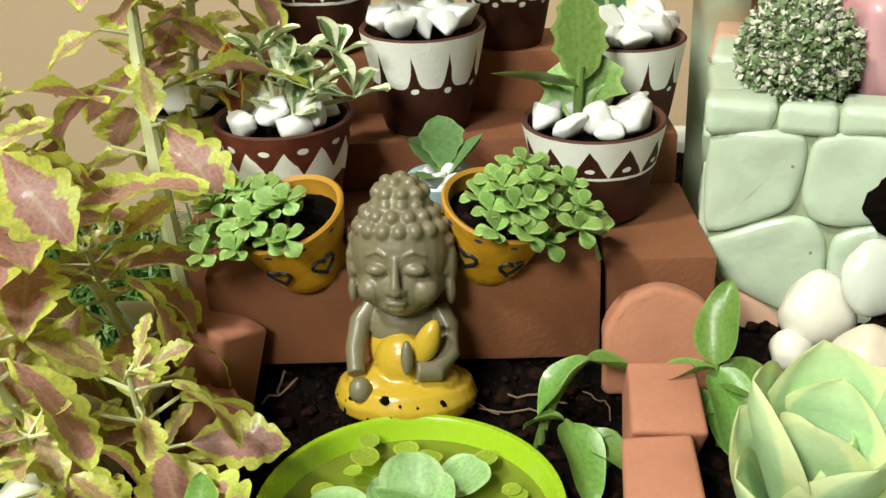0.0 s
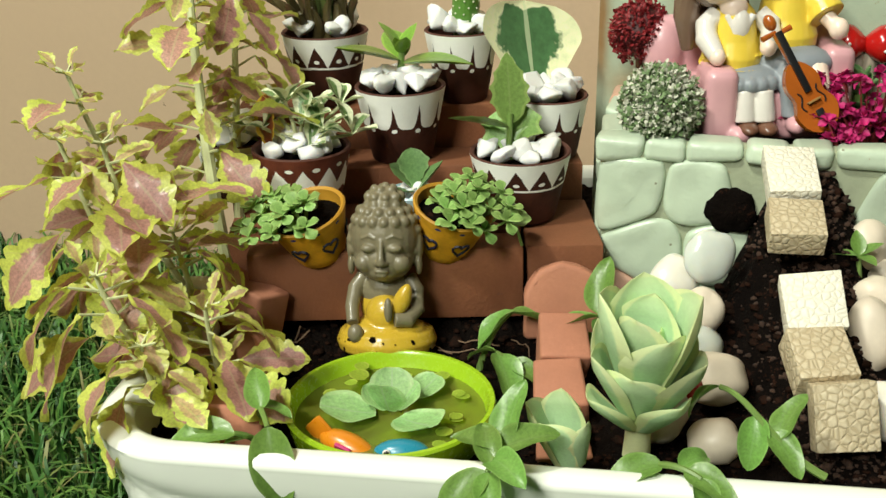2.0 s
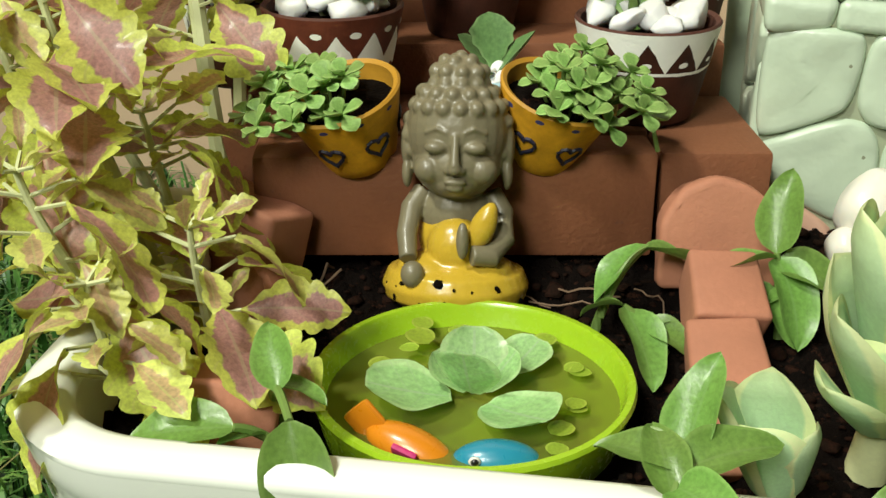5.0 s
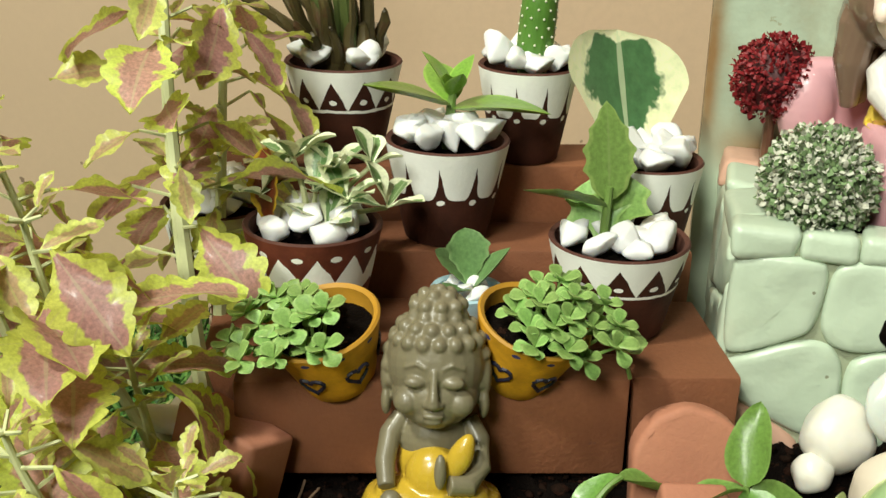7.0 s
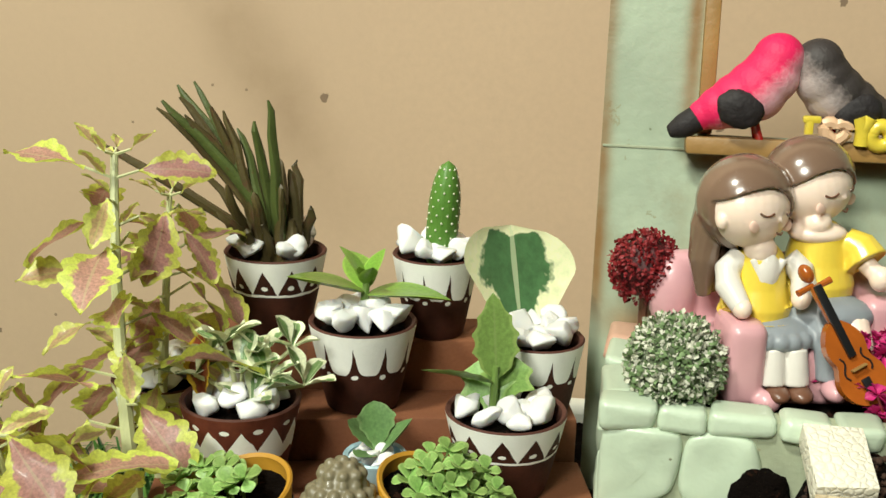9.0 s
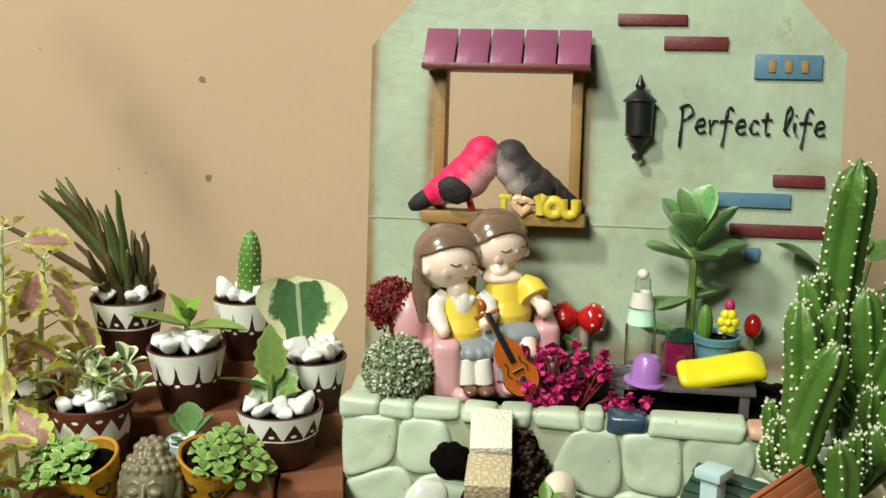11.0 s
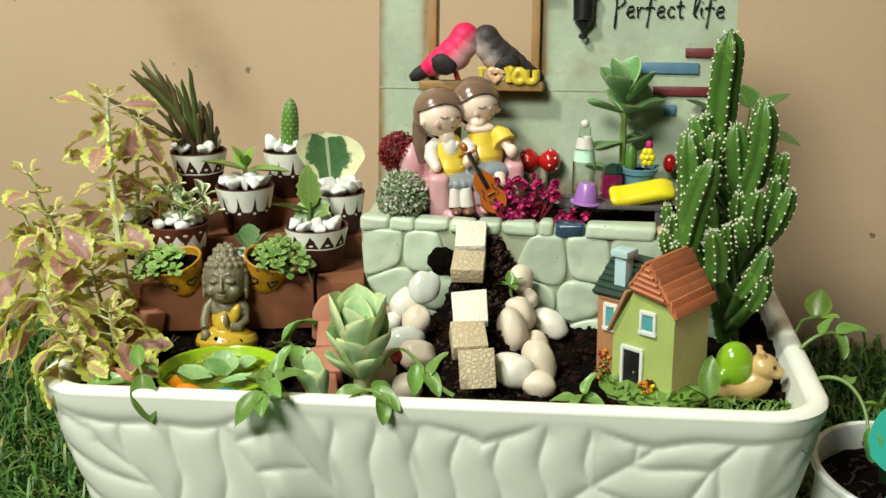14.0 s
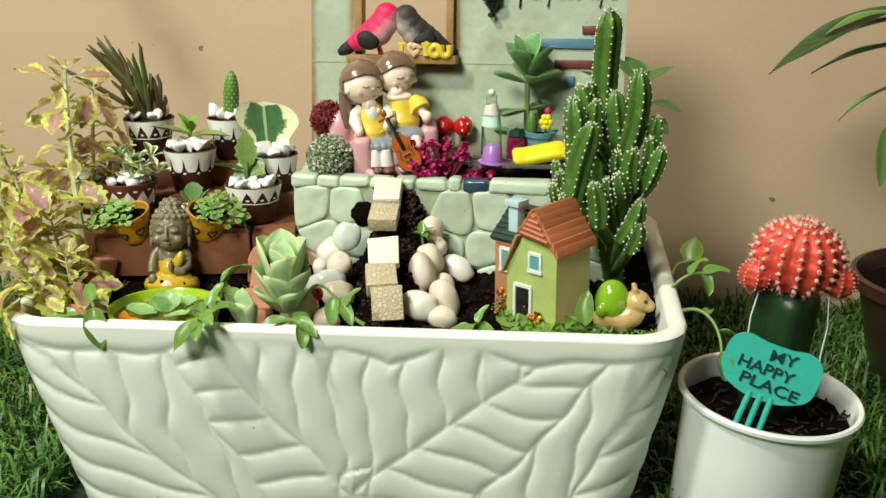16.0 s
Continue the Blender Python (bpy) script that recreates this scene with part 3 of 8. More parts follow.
# ---- painted pots ----


def painted(name, teeth, low, high, dots, base=POT_BROWN, paint=PAINT_WHITE, dot_col=None, round_teeth=False, dot_v=None, rim_clear=1.0, below=False, line_v=None):
    """Clay with a hand-painted toothed band: teeth round the pot between the shares low and high of the outside, and dots."""
    m, t, b = node_mat(name, 0.62, spec=0.25)
    uvn = nd(t, "ShaderNodeUVMap")
    sp = nd(t, "ShaderNodeSeparateXYZ")
    link(t, uvn.outputs["UV"], sp.inputs[0])
    wob = noise_of(t, 160, 2.0)
    u = math_node(t, "MULTIPLY_ADD", wob, 0.10, math_node(t, "MULTIPLY", sp.outputs["X"], teeth))
    v = math_node(t, "MULTIPLY_ADD", wob, 0.05, sp.outputs["Y"])
    fr = math_node(t, "FRACT", u)
    tri = math_node(t, "MULTIPLY", math_node(t, "ABSOLUTE", math_node(t, "SUBTRACT", fr, 0.5)), 2.0)
    edge = math_node(t, "POWER", tri, 5.0) if round_teeth else tri
    line = math_node(t, "MULTIPLY_ADD", edge, high - low, low)
    if below:
        k = math_node(t, "MULTIPLY", math_node(t, "LESS_THAN", v, math_node(t, "ADD", line, 0.025)), math_node(t, "GREATER_THAN", v, math_node(t, "MULTIPLY_ADD", tri, -0.06, rim_clear)))
    else:
        k = math_node(t, "MULTIPLY", math_node(t, "GREATER_THAN", v, line), math_node(t, "LESS_THAN", v, math_node(t, "MULTIPLY_ADD", wob, 0.12, rim_clear - 0.01)))
    if line_v:
        k = math_node(t, "MAXIMUM", k, math_node(t, "LESS_THAN", math_node(t, "ABSOLUTE", math_node(t, "SUBTRACT", v, line_v + 0.025)), 0.016))
    f = noise_of(t, 900, 3.0)
    a = noise_of(t, 120, 5.0)
    clay = ramp(t, a, (0.3, tint(base, 0.7)), (0.7, tint(base, 1.5)))
    white = ramp(t, a, (0.25, tint(paint, 0.92)), (0.6, paint))
    col = mix(t, k, clay, white)
    if dots:
        dv = dot_v if dot_v is not None else low + (high - low) * 0.75
        du = math_node(t, "SUBTRACT", math_node(t, "FRACT", math_node(t, "ADD", u, 0.5)), 0.5)
        d = math_node(t, "ADD", math_node(t, "POWER", math_node(t, "MULTIPLY", du, dots[1]), 2.0), math_node(t, "POWER", math_node(t, "SUBTRACT", v, dv + 0.025), 2.0))
        col = mix(t, math_node(t, "LESS_THAN", d, dots[0] ** 2), col, dot_col or paint)
    link(t, col, b.inputs["Base Color"])
    bump(t, b, math_node(t, "ADD", f, math_node(t, "MULTIPLY", k, 0.6)), 0.3, 0.0004)
    return m


POT_ZIG = painted("brown_pot_white_zigzag", 11, 0.86, 0.62, (0.030, 0.20), dot_v=0.86, rim_clear=0.55, below=True, base=(0.12, 0.030, 0.016))
POT_TEETH = painted("brown_pot_white_teeth", 11, 0.62, 0.93, (0.026, 0.20), dot_v=0.68, line_v=0.585)
POT_SCALLOP = painted("brown_pot_white_scallops", 10, 0.55, 0.90, (0.028, 0.24), round_teeth=True, dot_v=0.50)


def pot_geo(r_top, r_base, h, wall=0.0016, lip=0.0):
    """Outside wall (UV along 0..1), rim and inside as one turned shape."""
    out = [(r_base * 0.9, 0.0), (r_base, 0.0008)]
    out += [(r_base + (r_top - r_base) * k / 6, h * k / 6) for k in range(1, 7)]
    v, f, uv = lathe(out, 44)
    uv = [(a, p[2] / h) for (a, _), p in zip(uv, v)]
    g = Geo().add(v, f, 0, uv=uv)
    ins = [(r_top, h), (r_top - wall * 0.3, h + 0.0006), (r_top - wall, h), (r_top - wall * 1.3, h - 0.004), (r_base - wall, 0.003), (0.0001, 0.003)]
    v, f, uv = lathe(ins, 44)
    g.add(v, f, 1)
    v, f, uv = lathe([(r_base * 0.9, 0.0), (0.0001, 0.0)], 44)
    g.add(v, [q[::-1] for q in f], 1)
    return g


CLAY_IN = plain("brown_clay", (0.090, 0.027, 0.015), 0.8, 90, 900, 0.3, 0.3)


def chip_mesh(seed, material):
    """A tumbled stone chip: a rounded lump with a few flattened sides."""
    r = random.Random(seed)
    v, f = ball((0, 0, 0), 1.0, 18, 12, 0.45, seed, 1.1)
    cuts = [(Vector((r.gauss(0, 1), r.gauss(0, 1), r.gauss(0, 1))).normalized(), r.uniform(0.52, 0.76)) for _ in range(9)]
    out = []
    for p in v:
        p = Vector(p)
        for n, d in cuts:
            k = p.dot(n) - d
            if k > 0:
                p -= n * k * 0.90
        out.append((p.x, p.y * 0.76, p.z * 0.62))
    return Geo().add(out, f).mesh("stone_chip", [material], 0)


CHIPS = [chip_mesh(k, WHITE_STONE) for k in range(7)]


def stones_in(parent_pose, r_in, z, count, size, seed, label="white marble chips lying in the painted pot"):
    """Loose chips heaped on the soil of a pot: one thing of several stones."""
    r = random.Random(seed)
    heap = thing("stone_chips", label, "stones", parent_pose)
    for k in range(count):
        a = TAU * k / count + r.uniform(-0.3, 0.3)
        d = r_in * (0.80 if k % 4 else 0.35) * r.uniform(0.85, 1.0)
        s = size * r.uniform(0.75, 1.2)
        part("chip", r.choice(CHIPS), None, heap, m=pose(d * math.cos(a), d * math.sin(a), z + s * r.uniform(0.45, 0.75), r.uniform(-30, 30), r.uniform(-30, 30), r.uniform(0, 360)) @ Matrix.Scale(s, 4))
    return heap


def pot(u, v, z, r_top, r_base, h, material, label, seed, turn=0.0, tilt=(0, 0)):
    m = STAIR @ pose(u, v, z, tilt[0], tilt[1], turn)
    body = thing("plant_pot", label, "pot", m, "painted pots on the brick steps")
    part("pot_wall", pot_geo(r_top, r_base, h), (material, CLAY_IN), body)
    g = Geo().add(*lathe([(r_top - 0.0026, h - 0.0042), (r_top * 0.5, h - 0.0030), (0.0001, h - 0.0026)], 24)[:2])
    part("potting_soil", g, SOIL, body, "dark soil")
    stones_in(m, r_top - 0.003, h - (0.0022 if z == S1 else 0.0006), 11, 0.0060 if z == S1 else 0.0066, seed)
    return m


PA = pot(-0.0240, 0.0775, S3, 0.0172, 0.0112, 0.0285, POT_TEETH, "dark brown clay pot with white teeth and dots", 11)
PD = pot(0.0299, 0.0760, S3, 0.0148, 0.0098, 0.0280, POT_SCALLOP, "dark brown clay pot with white scallops", 12)
PC = pot(0.0054, 0.0535, S2, 0.0174, 0.0116, 0.0285, POT_SCALLOP, "dark brown clay pot with broad white scallops", 13, 10)
PF = pot(0.0618, 0.0500, S2, 0.0150, 0.0108, 0.0240, POT_SCALLOP, "brown clay pot with white scallops behind", 14, 30)
PE = pot(-0.0305, 0.0240, S1, 0.0180, 0.0120, 0.0280, POT_ZIG, "brown clay pot with white zigzag band and dots", 15)
PR = pot(0.0486, 0.0215, S1, 0.0184, 0.0128, 0.0248, POT_TEETH, "brown clay pot with white triangles below the rim", 16)
pot(-0.0580, 0.0500, S2 - 0.012, 0.0160, 0.0115, 0.0230, POT_SCALLOP, "brown clay pot half hidden behind the coleus", 17)

# ---- the resin planter with its back plate ----
BX0, BX1, BY0, BY1, BTOP = -0.0415, 0.163, 0.1230, 0.2100, 0.1748


def clip_poly(poly, p, n):
    """Keeps the side of the polygon for which (q - p).n < 0."""
    out = []
    for a, b in zip(poly, poly[1:] + poly[:1]):
        da, db = (a[0] - p[0]) * n[0] + (a[1] - p[1]) * n[1], (b[0] - p[0]) * n[0] + (b[1] - p[1]) * n[1]
        if da < 0:
            out.append(a)
        if da * db < 0:
            k = da / (da - db)
            out.append((a[0] + (b[0] - a[0]) * k, a[1] + (b[1] - a[1]) * k))
    return out


def cells(w, h, size, seed, relax=3):
    """Irregular cells that fill a w by h panel."""
    r = random.Random(seed)
    nx, ny = max(1, round(w / size)), max(1, round(h / (size * 0.85)))
    pts = [((i + 0.5 + (0.25 if j % 2 else -0.25) + r.uniform(-0.42, 0.42)) * w / nx, (j + 0.5 + r.uniform(-0.38, 0.38)) * h / ny) for j in range(ny) for i in range(nx)]
    for _ in range(relax):
        out = []
        for i, p in enumerate(pts):
            poly = [(0, 0), (w, 0), (w, h), (0, h)]
            for k, q in enumerate(pts):
                if k != i:
                    poly = clip_poly(poly, ((p[0] + q[0]) / 2, (p[1] + q[1]) / 2), (q[0] - p[0], q[1] - p[1]))
            out.append(poly)
        if _ < relax - 1:
            pts = [(0.6 * p[0] + 0.4 * sum(a for a, b in c) / len(c), 0.6 * p[1] + 0.4 * sum(b for a, b in c) / len(c)) for p, c in zip(pts, out)]
    return out


def smooth_poly(poly, n=2):
    for _ in range(n):
        q = []
        for a, b in zip(poly, poly[1:] + poly[:1]):
            q += [(0.75 * a[0] + 0.25 * b[0], 0.75 * a[1] + 0.25 * b[1]), (0.25 * a[0] + 0.75 * b[0], 0.25 * a[1] + 0.75 * b[1])]
        poly = q
    return poly


def round_poly(poly, keep=0.0032):
    """Cuts each corner at most keep along its edges."""
    out = []
    n = len(poly)
    for i in range(n):
        p, a, b = Vector(poly[i]), Vector(poly[i - 1]), Vector(poly[(i + 1) % n])
        for q in (a, b):
            d = q - p
            out.append(tuple(p + d * min(0.45, keep / max(d.length, 1e-6))))
    return out


def pillow(poly, gap, rise):
    """A domed stone over an outline in x, z, its face towards -y, about its middle."""
    cx, cz = sum(a for a, b in poly) / len(poly), sum(b for a, b in poly) / len(poly)
    poly = smooth_poly(round_poly([(a - cx, b - cz) for a, b in poly]), 2)
    size = min(math.hypot(a, b) for a, b in poly) + 1e-6
    n = len(poly)
    v, f = [], []
    rings = ((gap * 0.2, -0.0015), (gap * 0.5, rise * 0.30), (gap + rise * 0.18, rise * 0.72), (gap + rise * 0.55, rise * 0.92), (gap + rise * 1.4, rise), (max(gap + rise * 1.8, size * 0.5), rise * 1.04), (max(gap + rise * 2.0, size * 0.78), rise * 1.06))
    for inset, y in rings:
        for a, b in poly:
            k = max(0.05, 1 - inset / max(math.hypot(a, b), 1e-6))
            uneven = 0.0009 * noise.noise(Vector((a * k + cx, b * k + cz, size)) * 130) if y > rise * 0.5 else 0.0
            v.append((a * k, -y - uneven, b * k))
    for i in range(len(rings) - 1):
        for k in range(n):
            f.append((i * n + k, i * n + (k + 1) % n, (i + 1) * n + (k + 1) % n, (i + 1) * n + k))
    f.append(tuple((len(rings) - 1) * n + k for k in range(n)))
    return v, f, (cx, cz)


PINK_STONE = plain("pink_resin", (0.60, 0.36, 0.26), 0.45, 40, 500, 0.15, 0.2, coat=0.1)
BLUE_STONE = plain("dark_blue_resin", (0.03, 0.07, 0.12), 0.25, 60, 500, 0.3, 0.2, coat=0.4)
OCHRE = plain("ochre_frame", (0.34, 0.19, 0.055), 0.5, 60, 400, 0.25, 0.3)
MAUVE = plain("mauve_tile", (0.27, 0.075, 0.15), 0.35, 40, 300, 0.22, 0.25, each=0.10, coat=0.2)
MAROON = plain("maroon_paint", (0.14, 0.018, 0.022), 0.45, 60, 500, 0.3, 0.3)
SLATE_BLUE = plain("slate_blue_paint", (0.09, 0.20, 0.30), 0.45, 60, 500, 0.25, 0.3)
BLACK = plain("black_paint", (0.012, 0.012, 0.013), 0.35, 60, 500, 0.3, 0.1, coat=0.2)
PLATE_Y, RAKE = 0.2060, 0.14
LEAN = math.degrees(math.atan(RAKE))


def plate_pose(x, z, out=0.0):
    """A pose on the face of the back plate at x and height z, out from it; local x along it, local z up it, -y out."""
    return Matrix.Translation((x, PLATE_Y + (z - 0.235) * RAKE, z)) @ pose(0, 0, 0, -LEAN) @ Matrix.Translation((0, -out, 0))


def resin_planter():
    box = thing("cottage_planter", "pale green resin planter with stone walls and cottage back plate", "planter")
    g = Geo()
    w, d = 0.0085, BTOP - 0.100
    zc = (BTOP - 0.002 + 0.100) / 2
    hz = BTOP - 0.002 - 0.100
    g.add(*rbox((BX1 - BX0 - 0.006, w, hz), 0.0015), m=Matrix.Translation(((BX0 + BX1) / 2, BY0 + w / 2 + 0.0015, zc)))
    for x in (BX0 + w / 2 + 0.0015, BX1 - w / 2 - 0.0015):
        g.add(*rbox((w, BY1 - BY0 - 0.004, hz), 0.0015), m=Matrix.Translation((x, (BY0 + BY1) / 2, zc)))
    part("planter_wall", g, GROUT, box, "joints between the moulded stones")
    g = Geo().add(*plane_grid(BX0 + 0.008, BX1 - 0.008, BY0 + 0.008, BY1 - 0.003, BTOP - 0.0075, 60, 30))
    g.v = [(x, y, z + 0.003 * noise.noise(Vector((x, y, 0)) * 110) + 0.0015 * noise.noise(Vector((x, y, 4)) * 300)) for x, y, z in g.v]
    part("planter_soil", g, SOIL, box, "dark soil inside the planter", sharp=0)
    # front and side stones
    k = 0
    for poly in cells(BX1 - BX0, BTOP - 0.1065, 0.0265, 29, 2):
        v, f, (cx, cz) = pillow(poly, 0.0004, 0.0021)
        x, z = BX0 + cx, 0.1 + cz
        if 0.004 < x < 0.052 and z > 0.125 and not (x > 0.046 or x < 0.010):
            continue
        mat = RESIN_GREEN
        if x < BX0 + 0.014 and z < 0.116:
            mat = PINK_STONE
        part("stone", Geo().add(v, f), mat, box, m=Matrix.Translation((x, BY0 + 0.0015, z)), sharp=0)
        k += 1
    for poly in cells(BY1 - BY0 - 0.004, BTOP - 0.1065, 0.0265, 5, 2):
        v, f, (cy, cz) = pillow(poly, 0.0004, 0.0023)
        part("stone", Geo().add(v, f), RESIN_GREEN, box, m=Matrix.Translation((BX0 + 0.0015, BY1 - cy, 0.1 + cz)) @ pose(0, 0, 0, 0, 0, -90), sharp=0)
    # blocky cap stones along the rim, front and side
    r = random.Random(4)

    def cap(x0, x1, m, mat):
        bx = rbox((x1 - x0 - 0.0007, 0.0128, r.uniform(0.0060, 0.0088)), 0.0026, 3, 0.0012, r.randrange(999))
        v = [(x, y + 0.0008 * noise.noise(Vector((x + x0, z, 3)) * 160), z + 0.0008 * noise.noise(Vector((x + x0, y, 7)) * 150)) for x, y, z in bx[0]]
        part("cap_stone", Geo().add(v, bx[1]), mat, box, m=m @ pose((x0 + x1) / 2, 0, 0, 0, 0, r.uniform(-1.5, 1.5)), sharp=50)

    edges = [BX0 - 0.0008]
    while edges[-1] < 0.046:
        edges.append(edges[-1] + r.uniform(0.013, 0.029))
    edges += [0.0668, 0.0832, 0.1218, 0.1388, BX1 + 0.0008]
    for x0, x1 in zip(edges, edges[1:]):
        cap(x0, x1, Matrix.Translation((0, BY0 + 0.0056, BTOP - 0.0040)), BLUE_STONE if x0 == 0.0668 else PINK_STONE if x0 == 0.1218 else RESIN_GREEN)
    y = BY0 + 0.0124
    while y < BY1 - 0.012:
        n = r.uniform(0.017, 0.024)
        cap(y, y + n, Matrix.Translation((BX0 + 0.0056, 0, BTOP - 0.0040)) @ pose(0, 0, 0, 0, 0, 90), RESIN_GREEN if y < 0.165 else PINK_STONE)
        y += n
    # back plate, with its window cut through: lower part, two jambs, upper part
    wx0, wx1, wz0, wz1 = -0.0125, 0.0455, 0.2405, 0.304
    px0, px1, zb, zt, th = -0.0487, 0.1640, 0.100, 0.338, 0.0075
    g = Geo()

    def prism(poly):
        n = len(poly)
        v = [(x, 0.0, z) for x, z in poly] + [(x, th, z) for x, z in poly]
        f = [tuple(range(n)), tuple(range(n, 2 * n))[::-1]] + [(i, n + i, n + (i + 1) % n, (i + 1) % n) for i in range(n)]
        return v, f

    z0 = 0.235
    for poly in ([(px0, zb - z0), (px1, zb - z0), (px1, wz0 - z0), (px0, wz0 - z0)], [(px0, wz0 - z0), (wx0, wz0 - z0), (wx0, wz1 - z0), (px0, wz1 - z0)],
                 [(wx1, wz0 - z0), (px1, wz0 - z0), (px1, wz1 - z0), (wx1, wz1 - z0)],
                 [(px0, wz1 - z0), (px1, wz1 - z0), (px1, 0.315 - z0), (px1 - 0.021, zt - z0), (px0 + 0.021, zt - z0), (px0, 0.315 - z0)]):
        g.add(*prism(poly))
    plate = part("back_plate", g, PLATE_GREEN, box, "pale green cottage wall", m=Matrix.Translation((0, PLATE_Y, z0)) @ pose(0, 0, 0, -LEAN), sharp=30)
    g = Geo()
    g.add(*rbox((px1 - px0 - 0.001, 0.0008, 0.0009), 0.0002), m=plate_pose((px0 + px1) / 2, 0.2352, 0.0))
    part("groove", g, GROUT, box, "dark scored line")
    for x in (wx0 - 0.0022, wx1 + 0.0022):
        part("window_post", Geo().add(*rbox((0.0050, 0.0095, wz1 - wz0), 0.0008)), OCHRE, box, m=plate_pose(x, (wz0 + wz1) / 2, 0.0005))
    part("window_shelf", Geo().add(*rbox((0.0745, 0.016, 0.0058), 0.0012, 2, 0.0004)), OCHRE, box, "ochre window shelf", m=plate_pose(0.0163, 0.2372, 0.0065))
    # mauve awning of five tiles on a maroon board
    aw = part("awning", Geo().add(*rbox((0.0755, 0.017, 0.0030), 0.0008)), MAROON, box, "maroon edge of the tiled awning", m=plate_pose(0.0157, 0.3045, 0.009))
    for i in range(5):
        part("awning_tile", Geo().add(*rbox((0.0144, 0.0016, 0.0205), 0.0008, 2)), MAUVE, aw, m=Matrix.Translation((-0.0302 + 0.0151 * i, -0.0015, 0.0088)) @ pose(0, 0, 0, -33))
    # lantern
    lan = part("lantern", Geo().add(*lathe([(0.0002, -0.009), (0.004, -0.0085), (0.0048, -0.008), (0.0042, -0.0075), (0.0045, 0.0065), (0.0055, 0.0072), (0.0050, 0.0082), (0.0024, 0.0115), (0.0012, 0.0125), (0.0017, 0.0143), (0.0010, 0.0160), (0.0003, 0.0190)], 12)[:2]), BLACK, box, "black wall lantern", m=plate_pose(0.0755, 0.2840, 0.005) @ Matrix.Diagonal((1.4, 1.1, 1, 1)))
    part("lantern_drop", Geo().add(*lathe([(0.0002, -0.0195), (0.0018, -0.0182), (0.0018, -0.0165), (0.0006, -0.0152), (0.0010, -0.0140), (0.0032, -0.0102), (0.0040, -0.0090), (0.0002, -0.0088)], 12)[:2]), BLACK, lan)
    # painted bricks
    for x0, z1, x1, zb2, mt in ((0.0642, 0.3300, 0.0949, 0.3251, MAROON), (0.0851, 0.3203, 0.113, 0.3144, MAROON), (0.1354, 0.2608, 0.1575, 0.2554, MAROON), (0.0956, 0.2523, 0.1434, 0.2459, SLATE_BLUE), (0.1176, 0.2386, 0.1584, 0.2331, MAROON), (0.1245, 0.2281, 0.1312, 0.2216, SLATE_BLUE), (0.125, 0.3131, 0.1538, 0.3023, SLATE_BLUE)):
        b = part("painted_brick", Geo().add(*rbox((x1 - x0, 0.0024, z1 - zb2), 0.0006, 2, 0.0002, int(x0 * 1e4))), mt, box, m=plate_pose((x0 + x1) / 2, (z1 + zb2) / 2, 0.0006))
        if z1 > 0.312 and x0 > 0.12:
            b.name = "number_plate"
            b["label"] = "blue enamel number plate"
            for i in range(3):
                part("raised_bar", Geo().add(*rbox((0.0030, 0.0008, 0.0052), 0.0003)), OCHRE, b, m=Matrix.Translation((-0.007 + 0.007 * i, -0.0014, 0)))
    # hand-painted words, stroke by stroke: (x, z) of each letter in heights of a small letter
    P = (((0.02, -1.0), (0.10, 0.4), (0.12, 1.75)), ((-0.05, 1.70), (0.45, 1.95), (0.68, 1.45), (0.40, 1.0), (0.10, 0.85)))
    E = (((0.02, 0.50), (0.45, 0.62), (0.38, 0.98), (0.10, 0.85), (0.02, 0.35), (0.20, 0.02), (0.52, 0.15)),)
    R = (((0.0, 0.95), (0.05, 0.45), (0.04, 0.0)), ((0.05, 0.55), (0.22, 0.88), (0.45, 0.86)))
    F = (((0.55, 1.62), (0.38, 1.85), (0.24, 1.45), (0.16, 0.3), (0.02, -0.85)), ((-0.12, 0.82), (0.20, 0.90), (0.52, 0.88)))
    C = (((0.45, 0.82), (0.20, 0.95), (0.02, 0.50), (0.15, 0.06), (0.48, 0.14)),)
    T = (((0.22, 1.55), (0.16, 0.6), (0.20, 0.05), (0.42, 0.08)), ((-0.08, 0.98), (0.20, 1.02), (0.48, 1.05)))
    L = (((0.0, 0.3), (0.38, 1.45), (0.30, 1.95), (0.10, 1.40), (0.08, 0.30), (0.30, 0.02)),)
    I = (((0.06, 0.90), (0.04, 0.35), (0.16, 0.04)), ((0.10, 1.35), (0.14, 1.42)))
    words = part("lettering", Geo().add(*rbox((0.0008, 0.0004, 0.0008), 0.0001)), BLACK, box, "black hand-painted words", m=plate_pose(0.0935, 0.2780, 0.0006))
    x = 0.0
    for ch, wide in ((P, 0.86), (E, 0.72), (R, 0.66), (F, 0.74), (E, 0.72), (C, 0.66), (T, 1.10), (L, 0.50), (I, 0.40), (F, 0.70), (E, 0.7)):
        g = Geo()
        for stroke in ch:
            pts = [Vector(((x + a) * 0.0083, -0.0003, b * 0.0064)) for a, b in stroke]
            line = []
            for k in range(len(pts) - 1):
                p0, p1, p2, p3 = pts[max(0, k - 1)], pts[k], pts[k + 1], pts[min(len(pts) - 1, k + 2)]
                for e in range(5):
                    t = e / 5
                    line.append(0.5 * (2 * p1 + (p2 - p0) * t + (2 * p0 - 5 * p1 + 4 * p2 - p3) * t * t + (3 * p1 - p0 - 3 * p2 + p3) * t ** 3))
            line.append(pts[-1])
            g.add(*tube(line, [0.00056 + 0.00016 * math.sin(k * 0.7) for k in range(len(line))], 8))
        part("letter", g, BLACK, words)
        x += wide
    return box


resin_planter()

